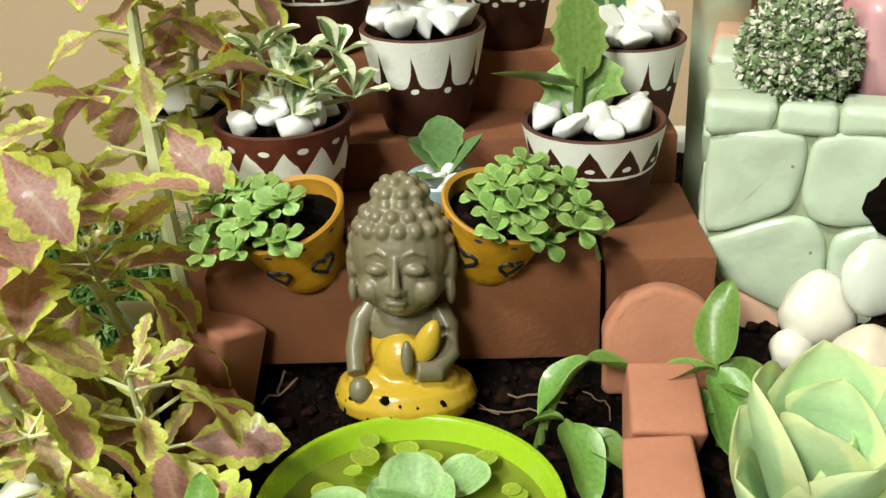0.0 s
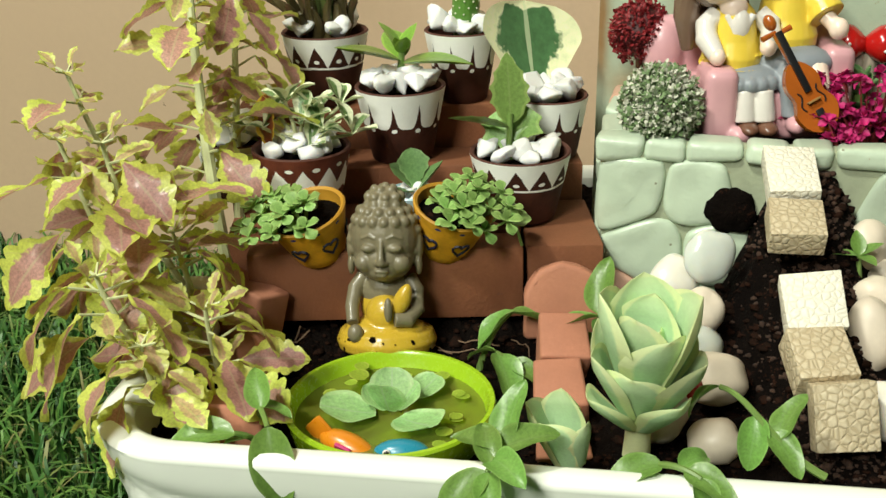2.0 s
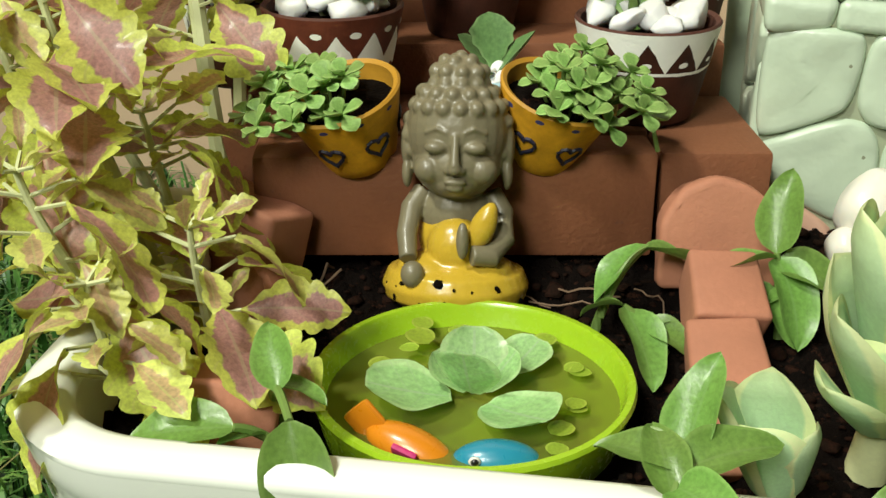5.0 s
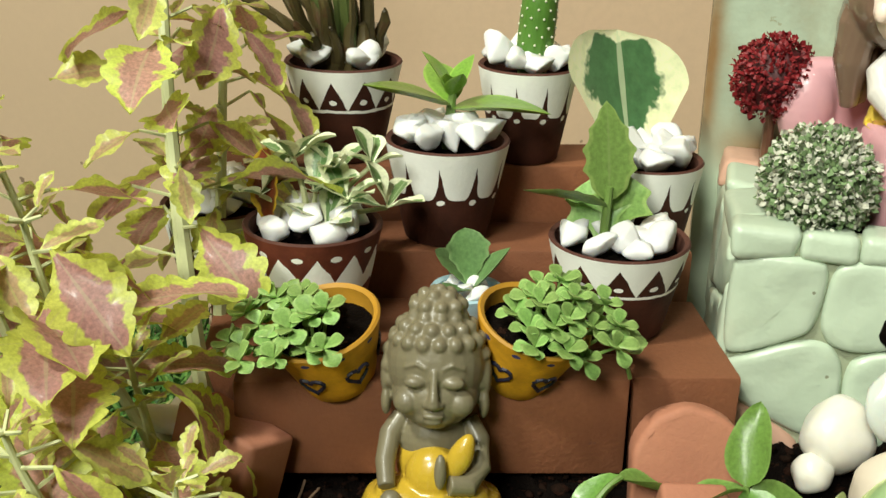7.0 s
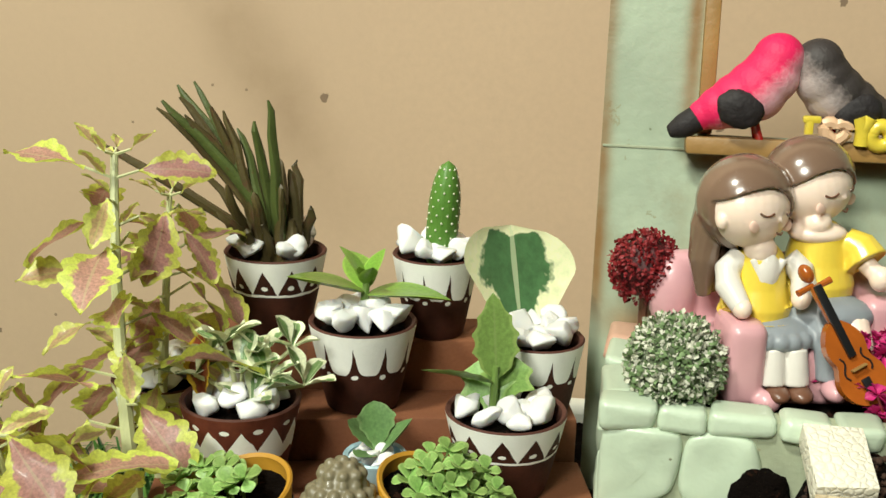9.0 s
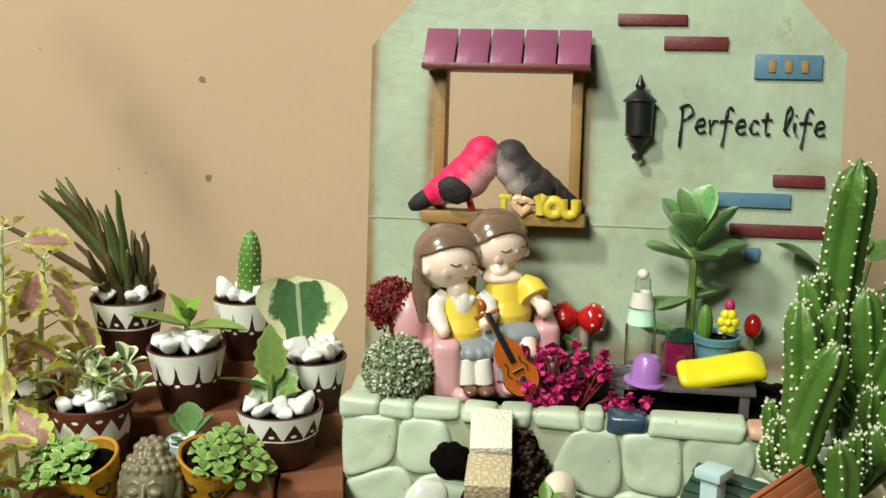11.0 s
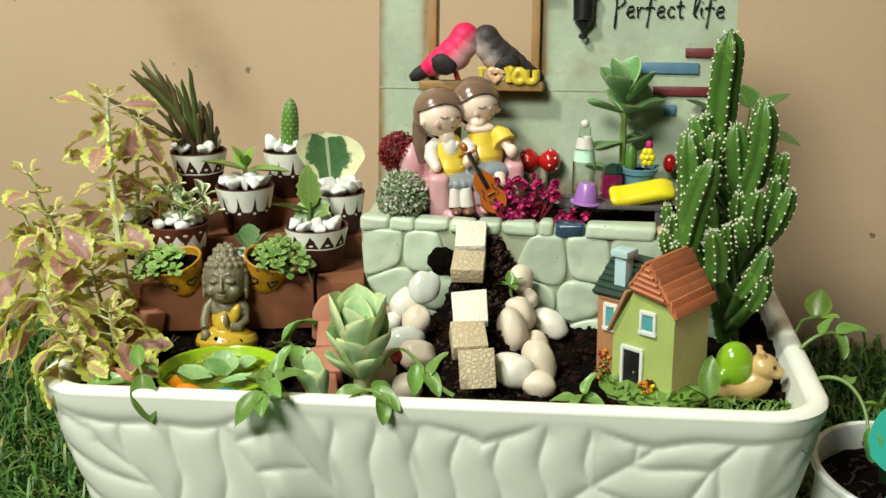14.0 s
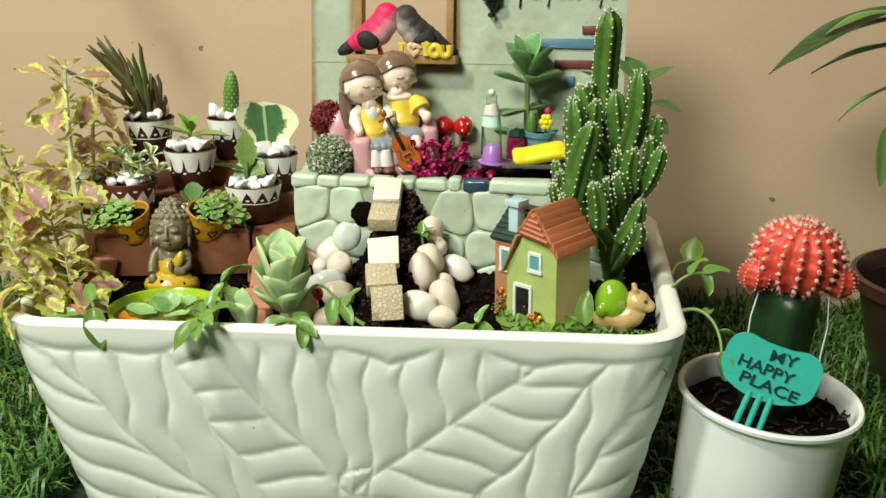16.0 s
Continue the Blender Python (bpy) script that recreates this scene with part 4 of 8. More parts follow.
# ---- stepping blocks of the path ----


def mosaic(name, a, b2, gap, scale):
    """Crazy-paved stone: cells with sunken joints."""
    m, t, b = node_mat(name, 0.6)
    c = nd(t, "ShaderNodeTexCoord")
    vo = nd(t, "ShaderNodeTexVoronoi", Scale=scale)
    vo.feature = "DISTANCE_TO_EDGE"
    link(t, c.outputs["Object"], vo.inputs["Vector"])
    k = math_node(t, "SMOOTH_MIN", math_node(t, "MULTIPLY", vo.outputs["Distance"], 5.0), 1.0, 0.6)
    n = noise_of(t, 500, 4.0)
    col = mix(t, k, gap, ramp(t, n, (0.3, a), (0.7, b2)))
    link(t, col, b.inputs["Base Color"])
    bump(t, b, math_node(t, "MULTIPLY_ADD", n, 0.9, k), 0.45, 0.0007)
    return m


BLOCK_WHITE = mosaic("white_stone_block", (0.78, 0.73, 0.58), (0.88, 0.85, 0.73), (0.79, 0.75, 0.62), 420)
BLOCK_TAN = mosaic("tan_stone_block", (0.50, 0.41, 0.26), (0.66, 0.57, 0.40), (0.46, 0.37, 0.23), 420)


def block(back, front, width, depth, material, label, turn=0.0):
    """A block whose top runs from the middle of its back edge to that of its front edge."""
    a, b = Vector(back), Vector(front)
    y = (a - b).normalized()
    x = Vector((math.cos(radians(turn)), math.sin(radians(turn)), 0))
    x = (x - y * x.dot(y)).normalized()
    z = x.cross(y)
    m = Matrix((x, y, z)).transposed().to_4x4()
    m.translation = (a + b) / 2 - z * depth / 2
    solo("stepping_block", Geo().add(*rbox((width, (a - b).length, depth), 0.0006, 2, 0.0004, len(label))), material, label, "block", m, "stepping blocks of the path")


block((0.0222, 0.1190, 0.1762), (0.0238, 0.0990, 0.1672), 0.0165, 0.0080, BLOCK_WHITE, "cream stone block leaning on the planter's rim", 6)
block((0.0238, 0.0985, 0.1652), (0.0248, 0.0820, 0.1590), 0.0172, 0.0080, BLOCK_TAN, "tan stone block below the planter's rim", 4)
block((0.0276, 0.0700, 0.1520), (0.0302, 0.0575, 0.1398), 0.0178, 0.0080, BLOCK_WHITE, "cream stone block on the soil path", 3)
block((0.0288, 0.0560, 0.1408), (0.0332, 0.0405, 0.1328), 0.0176, 0.0090, BLOCK_TAN, "tan stone block lying askew on the path", 14)
block((0.0362, 0.0362, 0.1336), (0.0384, 0.0285, 0.1160), 0.0172, 0.0080, BLOCK_TAN, "tan crazy-paved block standing at the trough's rim", 9)

# ---- lime bowl with water ----
WATER, wt, wb = node_mat("pond_water", 0.03)
wb.inputs["Base Color"].default_value = (0.20, 0.22, 0.035, 1)
wb.inputs["Transmission Weight"].default_value = 0.45
wb.inputs["IOR"].default_value = 1.33


def bowl():
    m = Matrix.Translation((*BOWL_AT, 0.1015)) @ Matrix.Scale(0.955, 4)
    b = thing("water_bowl", "lime green plastic bowl sunk in the soil", "bowl", m)
    prof = [(0.0001, 0.0), (0.027, 0.0), (0.0315, 0.004), (0.0335, 0.0125), (0.0342, 0.0142), (0.0338, 0.0152), (0.0325, 0.0152), (0.0318, 0.0142), (0.0300, 0.005), (0.026, 0.0015), (0.0001, 0.0012)]
    part("bowl_wall", Geo().add(*lathe(prof, 64)[:2]), BOWL_GREEN, b)
    w = part("water", Geo().add(*lathe([(0.0311, 0.0098), (0.0295, 0.0095), (0.0001, 0.0095)], 48)[:2]), WATER, b, "clear shallow water")
    w.visible_shadow = False
    return m


BOWL = bowl()

# ---- seated stone figure ----


def seated_figure():
    """One plain cast figure: cushion, robe, body, arms and a head with flat bead curls. Slots: resin, lacquer, soil."""
    g = Geo()
    r = random.Random(2)
    # lacquered cushion, folded legs, robe and fruit
    prof = [(0.0001, 0.0), (0.0130, 0.0003), (0.0166, 0.0025), (0.0174, 0.0052), (0.0160, 0.0084), (0.0118, 0.0102), (0.0001, 0.0108)]
    v, f, uv = lathe(prof, 36)
    g.add([(x, y * 0.84, z) for x, y, z in v], f, 1)
    g.add(*ball((0, 0.0015, 0.0155), (0.0092, 0.0072, 0.0085), 22, 14), 1)
    g.add(*ball((0.0004, -0.0042, 0.0140), (0.0070, 0.0056, 0.0066), 18, 12), 1)
    for e in (-1, 1):
        g.add(*ball((e * 0.0060, -0.0030, 0.0090), (0.0078, 0.0074, 0.0036), 18, 10), 1)
    v, f = ball((0, 0, 0), (0.0030, 0.0024, 0.0054), 14, 12)
    v = [(x * (1 - 40 * max(0.0, z)), y, z) for x, y, z in v]
    g.add(v, f, 1, pose(0.0066, -0.0088, 0.0198, 0, 24))
    # body and arms
    g.add(*ball((0.0, 0.0010, 0.0205), (0.0086, 0.0064, 0.0080), 22, 14), 0)
    g.add(*tube([(-0.0078, 0.001, 0.0250), (-0.0104, -0.0012, 0.0215), (-0.0112, -0.0045, 0.0165), (-0.0104, -0.0085, 0.0120)], [0.0026, 0.0027, 0.0024, 0.0021], 14), 0)
    g.add(*ball((-0.0092, -0.0108, 0.0092), (0.0028, 0.0026, 0.0030), 14, 10), 0)
    g.add(*tube([(0.0078, 0.001, 0.0248), (0.0106, -0.0012, 0.0210), (0.0112, -0.0050, 0.0160), (0.0085, -0.0088, 0.0132), (0.0040, -0.0104, 0.0136)], [0.0026, 0.0027, 0.0026, 0.0026, 0.0022], 14), 0)
    g.add(*ball((0.0020, -0.0112, 0.0168), (0.0015, 0.0016, 0.0040), 12, 10), 0)
    # head: skull, jaw, cheeks, lids, nose, lips and long ears
    hc = Vector((0, -0.0005, 0.0375))
    for at, rad in (((0, 0, 0.0010), (0.0118, 0.0110, 0.0118)), ((0, -0.0018, -0.0055), (0.0102, 0.0094, 0.0076)), ((0, -0.0060, -0.0090), (0.0052, 0.0050, 0.0034)),
                    ((0, 0.001, 0.0100), (0.0070, 0.0068, 0.0066)), ((0, -0.0119, -0.0056), (0.0017, 0.0017, 0.0013)), ((-0.0013, -0.0112, -0.0060), (0.0011, 0.0012, 0.0009)),
                    ((0.0013, -0.0112, -0.0060), (0.0011, 0.0012, 0.0009)), ((0, -0.0112, -0.0083), (0.0026, 0.0011, 0.0008)), ((0, -0.0108, -0.0096), (0.0021, 0.0012, 0.0009))):
        g.add(*ball(hc + Vector(at), rad, 26, 18), 0)
    g.add(*tube([hc + Vector(p) for p in ((0, -0.0106, 0.0012), (0, -0.0116, -0.0022), (0, -0.0124, -0.0050))], [0.0008, 0.0010, 0.0013], 10), 0)
    for e in (-1, 1):
        g.add(*ball(hc + Vector((e * 0.0044, -0.0101, -0.0014)), (0.0026, 0.0015, 0.0013), 14, 10), 0)
        g.add(*tube([hc + Vector((e * 0.0018, -0.0108, 0.0016)), hc + Vector((e * 0.0042, -0.0104, 0.0026)), hc + Vector((e * 0.0070, -0.0090, 0.0014))], [0.0003, 0.0004, 0.0003], 8), 0)
        g.add(*ball(hc + Vector((e * 0.0060, -0.0078, -0.0062)), (0.0034, 0.0030, 0.0030), 14, 10), 0)
        g.add(*ball(hc + Vector((e * 0.0117, -0.0005, -0.0020)), (0.0014, 0.0026, 0.0048), 12, 10), 0)
        g.add(*ball(hc + Vector((e * 0.0115, -0.0010, -0.0080)), (0.0013, 0.0020, 0.0034), 12, 10), 0)

    def curls(c, rad, lo, hi, size, face):
        n = 0
        th = lo
        while th < hi:
            cnt = max(1, int(TAU * math.sin(th) * rad[0] / (size * 1.95)))
            for k in range(cnt):
                ph = TAU * (k + 0.5 * (n % 2)) / cnt
                d = Vector((math.sin(th) * math.cos(ph), math.sin(th) * math.sin(ph), math.cos(th)))
                if face and d.y < -0.25 and d.z < 0.38:
                    continue
                w = size * r.uniform(0.92, 1.12)
                g.add(*ball(c + Vector((d.x * rad[0], d.y * rad[1], d.z * rad[2])) * 1.0, (w, w, w * 0.92), 10, 8), 0)
            th += size * 1.75 / rad[0]
            n += 1

    curls(hc + Vector((0, 0, 0.0010)), (0.0112, 0.0104, 0.0112), 0.50, 2.0, 0.00185, True)
    curls(hc + Vector((0, 0.001, 0.0100)), (0.0064, 0.0062, 0.0061), 0.05, 1.40, 0.00175, False)
    g = fused_slots(g, {0: 0.00036, 1: 0.0005}, 2)
    # crumbs of soil on the cushion
    for k in range(16):
        a = r.uniform(-2.9, -0.3)
        g.add(*ball((0.0168 * math.cos(a), 0.0141 * math.sin(a), r.uniform(0.003, 0.0075)), r.uniform(0.0003, 0.0007), 6, 4, 0.4, k), 2)
    g.add(*ball((-0.0030, -0.0134, 0.0078), (0.0013, 0.0009, 0.0011), 8, 6, 0.4, 1), 2)
    m = pose(-0.1078, 0.0772, 0.1088, -11, 0, 8) @ Matrix.Diagonal((1.0, 1.0, 1.08, 1))
    solo("seated_statue", g, (BUDDHA, ROBE, SOIL), "small olive resin seated figure on mustard cushion", "statue", m, sharp=0)


seated_figure()

# ---- leaf materials ----


def leaf_mat(name, mid, edge, split=0.6, jag=0.25, rough=0.4, vein=None, glow=0.18, vary=0.2, scale=180, tip=None, coat=0.1, ribs=0.5):
    """A leaf coloured from its midrib to its margin; jag breaks up the line between the two colours."""
    m, t, b = node_mat(name, rough, coat=coat)
    uvn = nd(t, "ShaderNodeUVMap")
    sp = nd(t, "ShaderNodeSeparateXYZ")
    link(t, uvn.outputs["UV"], sp.inputs[0])
    n = noise_of(t, scale, 4.0)
    f = noise_of(t, scale * 5, 3.0)
    o = nd(t, "ShaderNodeObjectInfo")
    au = math_node(t, "ABSOLUTE", sp.outputs["X"])
    ends = math_node(t, "POWER", math_node(t, "ABSOLUTE", math_node(t, "MULTIPLY_ADD", sp.outputs["Y"], 2.0, -1.0)), 4.0)
    d = math_node(t, "ADD", math_node(t, "MAXIMUM", au, ends), math_node(t, "MULTIPLY", math_node(t, "SUBTRACT", n, 0.5), 2 * jag))
    k = nd(t, "ShaderNodeMapRange")
    k.inputs["From Min"].default_value, k.inputs["From Max"].default_value = split - 0.05, split + 0.05
    link(t, d, k.inputs["Value"])
    a = ramp(t, f, (0.3, tint(mid, 1 - vary)), (0.7, tint(mid, 1 + vary)))
    e = ramp(t, f, (0.3, tint(edge, 1 - vary * 0.7)), (0.7, tint(edge, 1 + vary * 0.7)))
    col = mix(t, k.outputs[0], a, e)
    if vein:
        q = math_node(t, "LESS_THAN", au, 0.05)
        s = math_node(t, "ABSOLUTE", math_node(t, "SUBTRACT", math_node(t, "FRACT", math_node(t, "MULTIPLY_ADD", au, -1.2, math_node(t, "MULTIPLY", sp.outputs["Y"], 5.0))), 0.5))
        q = math_node(t, "MAXIMUM", q, math_node(t, "MULTIPLY", math_node(t, "LESS_THAN", s, 0.045), ribs))
        col = mix(t, math_node(t, "MULTIPLY", q, 0.55), col, vein)
    if tip:
        col = mix(t, math_node(t, "MULTIPLY", math_node(t, "POWER", sp.outputs["Y"], 6.0), 0.8), col, tip)
    h = nd(t, "ShaderNodeHueSaturation")
    link(t, col, h.inputs["Color"])
    link(t, math_node(t, "MULTIPLY_ADD", o.outputs["Random"], 0.4, 0.8), h.inputs["Value"])
    link(t, math_node(t, "MULTIPLY_ADD", o.outputs["Random"], 0.02, 0.49), h.inputs["Hue"])
    link(t, h.outputs["Color"], b.inputs["Base Color"])
    bump(t, b, math_node(t, "ADD", f, math_node(t, "MULTIPLY", math_node(t, "ABSOLUTE", sp.outputs["X"]), -0.4)), 0.25, 0.0004)
    tr = nd(t, "ShaderNodeBsdfTranslucent")
    link(t, h.outputs["Color"], tr.inputs["Color"])
    mx = nd(t, "ShaderNodeMixShader", Fac=glow)
    link(t, b.outputs[0], mx.inputs[1])
    link(t, tr.outputs[0], mx.inputs[2])
    link(t, mx.outputs[0], t.nodes["Material Output"].inputs["Surface"])
    return m


COLEUS = leaf_mat("coleus_leaf", (0.53, 0.28, 0.235), (0.69, 0.75, 0.14), 0.54, 0.50, 0.5, vein=(0.56, 0.46, 0.28), glow=0.42, vary=0.25, scale=240, ribs=0.35)
COLEUS_LIME = leaf_mat("coleus_young_leaf", (0.54, 0.37, 0.20), (0.68, 0.72, 0.18), 0.42, 0.35, 0.45, vein=(0.55, 0.55, 0.2), glow=0.36, vary=0.25)
COLEUS_RED = leaf_mat("coleus_old_leaf", (0.16, 0.03, 0.012), (0.45, 0.28, 0.02), 0.7, 0.35, 0.4, glow=0.2)
COLEUS_STEM = plain("coleus_stem", (0.56, 0.59, 0.32), 0.5, 60, 500, 0.2, 0.15)
GREEN_STEM = plain("green_stem", (0.16, 0.26, 0.06), 0.45, 60, 500, 0.2, 0.15)
TRAIL = leaf_mat("trailing_leaf", (0.17, 0.32, 0.065), (0.24, 0.41, 0.10), 0.9, 0.1, 0.35, vein=(0.20, 0.34, 0.10), glow=0.22, ribs=0.2)
JADE = leaf_mat("jade_leaf", (0.19, 0.34, 0.045), (0.28, 0.44, 0.07), 0.85, 0.1, 0.3, glow=0.12)
KALAN = leaf_mat("kalanchoe_leaf", (0.22, 0.38, 0.09), (0.32, 0.48, 0.13), 0.8, 0.15, 0.4, vein=(0.3, 0.42, 0.14), glow=0.18, ribs=0.15)
VARIEG = leaf_mat("variegated_leaf", (0.15, 0.26, 0.09), (0.78, 0.82, 0.56), 0.48, 0.40, 0.4, vein=(0.5, 0.58, 0.35), glow=0.15, scale=260, ribs=0.0)
BIGVAR = leaf_mat("rubber_leaf", (0.085, 0.19, 0.075), (0.88, 0.92, 0.56), 0.60, 0.85, 0.32, vein=(0.70, 0.78, 0.50), glow=0.12, scale=62, ribs=0.0)
SEDUM = leaf_mat("sedum_leaf", (0.27, 0.45, 0.12), (0.38, 0.56, 0.18), 0.7, 0.3, 0.42, glow=0.22, coat=0.15)
ECHEV = leaf_mat("rosette_leaf", (0.52, 0.73, 0.44), (0.84, 0.90, 0.50), 0.74, 0.10, 0.5, glow=0.18, vary=0.06, tip=(0.72, 0.82, 0.44), coat=0.0)
LETTUCE = leaf_mat("water_lettuce_leaf", (0.30, 0.52, 0.20), (0.42, 0.62, 0.28), 0.8, 0.1, 0.6, vein=(0.36, 0.48, 0.3), glow=0.15)
DUCKWEED = leaf_mat("pond_leaf", (0.30, 0.42, 0.04), (0.40, 0.50, 0.07), 0.8, 0.2, 0.4, glow=0.2)
DARK_LEAF = leaf_mat("dark_leaf", (0.035, 0.085, 0.022), (0.06, 0.125, 0.034), 0.85, 0.15, 0.35, vein=(0.12, 0.22, 0.08), glow=0.15)
POTHOS = leaf_mat("pale_long_leaf", (0.14, 0.28, 0.06), (0.24, 0.38, 0.12), 0.8, 0.15, 0.4, vein=(0.3, 0.42, 0.2), glow=0.25)
SUCC_DARK = leaf_mat("succulent_dark_leaf", (0.15, 0.31, 0.11), (0.30, 0.46, 0.19), 0.82, 0.1, 0.35, glow=0.08)


def leaf_meshes(name, material, count, length, width, outline, **kw):
    out = []
    for k in range(count):
        q = dict(kw)
        q["curl"] = kw.get("curl", 0.3) * (0.6 + 0.3 * k)
        v, f, uv = blade(length, width, outline, seed=k, **q)
        out.append(Geo().add(v, f, 0, uv=uv).mesh(name, [material], 0))
    return out


# ---- coleus by the trough's corner ----


def tapered(s):
    return 0.06 + 0.94 * math.sin(math.pi * min(1.0, s) ** 1.2) ** 1.15 if 0 < s < 1 else (0.06 if s == 0 else 0.0)


COL_L = leaf_meshes("coleus_leaf", COLEUS, 4, 0.0275, 0.0172, tapered, cup=0.22, curl=0.6, nl=36, nw=8, teeth=6, bite=-0.26, wave=0.08)
COL_S = leaf_meshes("coleus_small_leaf", COLEUS_LIME, 3, 0.0190, 0.0104, tapered, cup=0.3, curl=0.5, nl=28, nw=6, teeth=5, bite=-0.30, wave=0.09)
COL_R = leaf_meshes("coleus_old_leaf", COLEUS_RED, 1, 0.0210, 0.0105, ovate, cup=0.4, curl=0.4, nl=26, nw=6, teeth=6, bite=-0.2)


def bezier(p, n=12):
    out = []
    for k in range(n + 1):
        q = [Vector(a) for a in p]
        while len(q) > 1:
            q = [a.lerp(b, k / n) for a, b in zip(q, q[1:])]
        out.append(q[0])
    return out


def coleus(pts, r0, nodes, seed, big, label, first=0.25, shrink=0.5):
    r = random.Random(seed)
    turn = r.uniform(0, 180)
    plant = thing("coleus_plant", label, "plant", Matrix.Translation(pts[0]), "coleus in the corner of the trough")
    o = Vector(pts[0])
    line = [p - o for p in bezier(pts, 18)]
    part("stem", Geo().add(*tube(line, [r0 * (1 - 0.6 * k / 18) for k in range(19)], 8)), COLEUS_STEM, plant, "pale green stem")
    for i in range(nodes):
        k = first + (1 - first) * i / (nodes - 1)
        p = line[min(18, round(k * 18))]
        for e in range(2 if i < nodes - 1 else 4):
            az = (90 * (i % 2) + 180 * e + turn + r.uniform(-28, 28)) if i < nodes - 1 else 90 * e + r.uniform(-20, 20)
            size = big * (1 - shrink * k) * r.uniform(0.8, 1.15)
            if i == nodes - 1:
                size *= 0.6
            rise = r.uniform(-46, 20) if i < nodes - 1 else r.uniform(30, 65)
            stalk = 0.0095 * size
            a = Vector((math.cos(radians(az)), math.sin(radians(az)), 0.35)) * stalk
            part("leaf_stalk", Geo().add(*tube([p, p + a * 0.6, p + a], [0.0005, 0.00045, 0.0004], 5)), COLEUS_STEM, plant)
            mesh = r.choice(COL_L if r.random() < 0.72 and i < nodes - 1 else COL_S)
            part("leaf", mesh, None, plant, m=aim(p + a, az, rise, r.uniform(-40, 40), size))
            if r.random() < 0.45:
                part("leaf", r.choice(COL_S), None, plant, m=aim(p + a * 0.3, az + r.uniform(40, 80), r.uniform(10, 55), r.uniform(-25, 25), size * 0.75))
    return plant


coleus([(-0.166, 0.088, 0.108), (-0.174, 0.092, 0.160), (-0.183, 0.108, 0.200), (-0.186, 0.120, 0.240)], 0.0028, 12, 1, 1.22, "tall coleus with pink leaves edged in lime", 0.40, 0.35)
coleus([(-0.172, 0.105, 0.108), (-0.174, 0.115, 0.150), (-0.176, 0.128, 0.190), (-0.176, 0.135, 0.225)], 0.0022, 11, 2, 1.12, "tall coleus stem behind with smaller leaves", 0.45, 0.3)
coleus([(-0.163, 0.052, 0.106), (-0.178, 0.052, 0.145), (-0.186, 0.050, 0.170), (-0.188, 0.048, 0.190)], 0.0018, 7, 3, 1.22, "coleus branch with broad pink leaves", 0.45, 0.3)
coleus([(-0.158, 0.028, 0.106), (-0.168, 0.026, 0.125), (-0.178, 0.022, 0.142), (-0.180, 0.020, 0.158)], 0.0018, 8, 4, 1.14, "low coleus with large drooping leaves", 0.35, 0.1)
coleus([(-0.150, 0.036, 0.106), (-0.150, 0.034, 0.120), (-0.151, 0.030, 0.132), (-0.150, 0.028, 0.146)], 0.0016, 7, 5, 1.06, "low coleus leaning over the terracotta", 0.35, 0.1)
coleus([(-0.156, 0.020, 0.106), (-0.162, 0.016, 0.115), (-0.164, 0.014, 0.125), (-0.164, 0.012, 0.140)], 0.0016, 7, 6, 1.06, "low coleus at the trough's corner", 0.30, 0.1)
coleus([(-0.166, 0.060, 0.108), (-0.168, 0.060, 0.130), (-0.170, 0.056, 0.148), (-0.170, 0.052, 0.160)], 0.0016, 6, 7, 1.1, "young coleus beside the bricks", 0.4, 0.2)
coleus([(-0.168, 0.040, 0.106), (-0.184, 0.044, 0.140), (-0.196, 0.048, 0.165), (-0.204, 0.050, 0.190)], 0.0018, 7, 8, 1.2, "coleus branch arching out over the rim", 0.45, 0.2)
coleus([(-0.164, 0.070, 0.108), (-0.184, 0.072, 0.140), (-0.204, 0.074, 0.175), (-0.212, 0.074, 0.205)], 0.0018, 6, 9, 1.0, "slender coleus branch leaning outwards", 0.5, 0.25)
old = thing("withered_leaf", "dark red and yellow withered coleus leaf", "leaf", Matrix.Translation((-0.158, 0.112, 0.190)))
part("blade", COL_R[0], None, old, m=aim((0, 0, 0), -100, -80, 10, 1.0))

# ---- plants of the painted pots ----


def at_pot(m, h, name, label, category="plant"):
    return thing(name, label, category, m @ Matrix.Translation((0, 0, h - 0.003)))


# dark stapelia-like stalks
STALK = plain("dark_green_stalk", (0.095, 0.072, 0.024), 0.5, 90, 700, 0.35, 0.4, dirt=((0.10, 0.045, 0.02), 0.42))
STALK_G = plain("green_stalk", (0.085, 0.115, 0.028), 0.5, 90, 700, 0.35, 0.4, dirt=((0.10, 0.06, 0.02), 0.36))
pl = at_pot(PA, 0.0285, "stalk_succulent", "dark green brown succulent of upright ridged stalks")
r = random.Random(9)
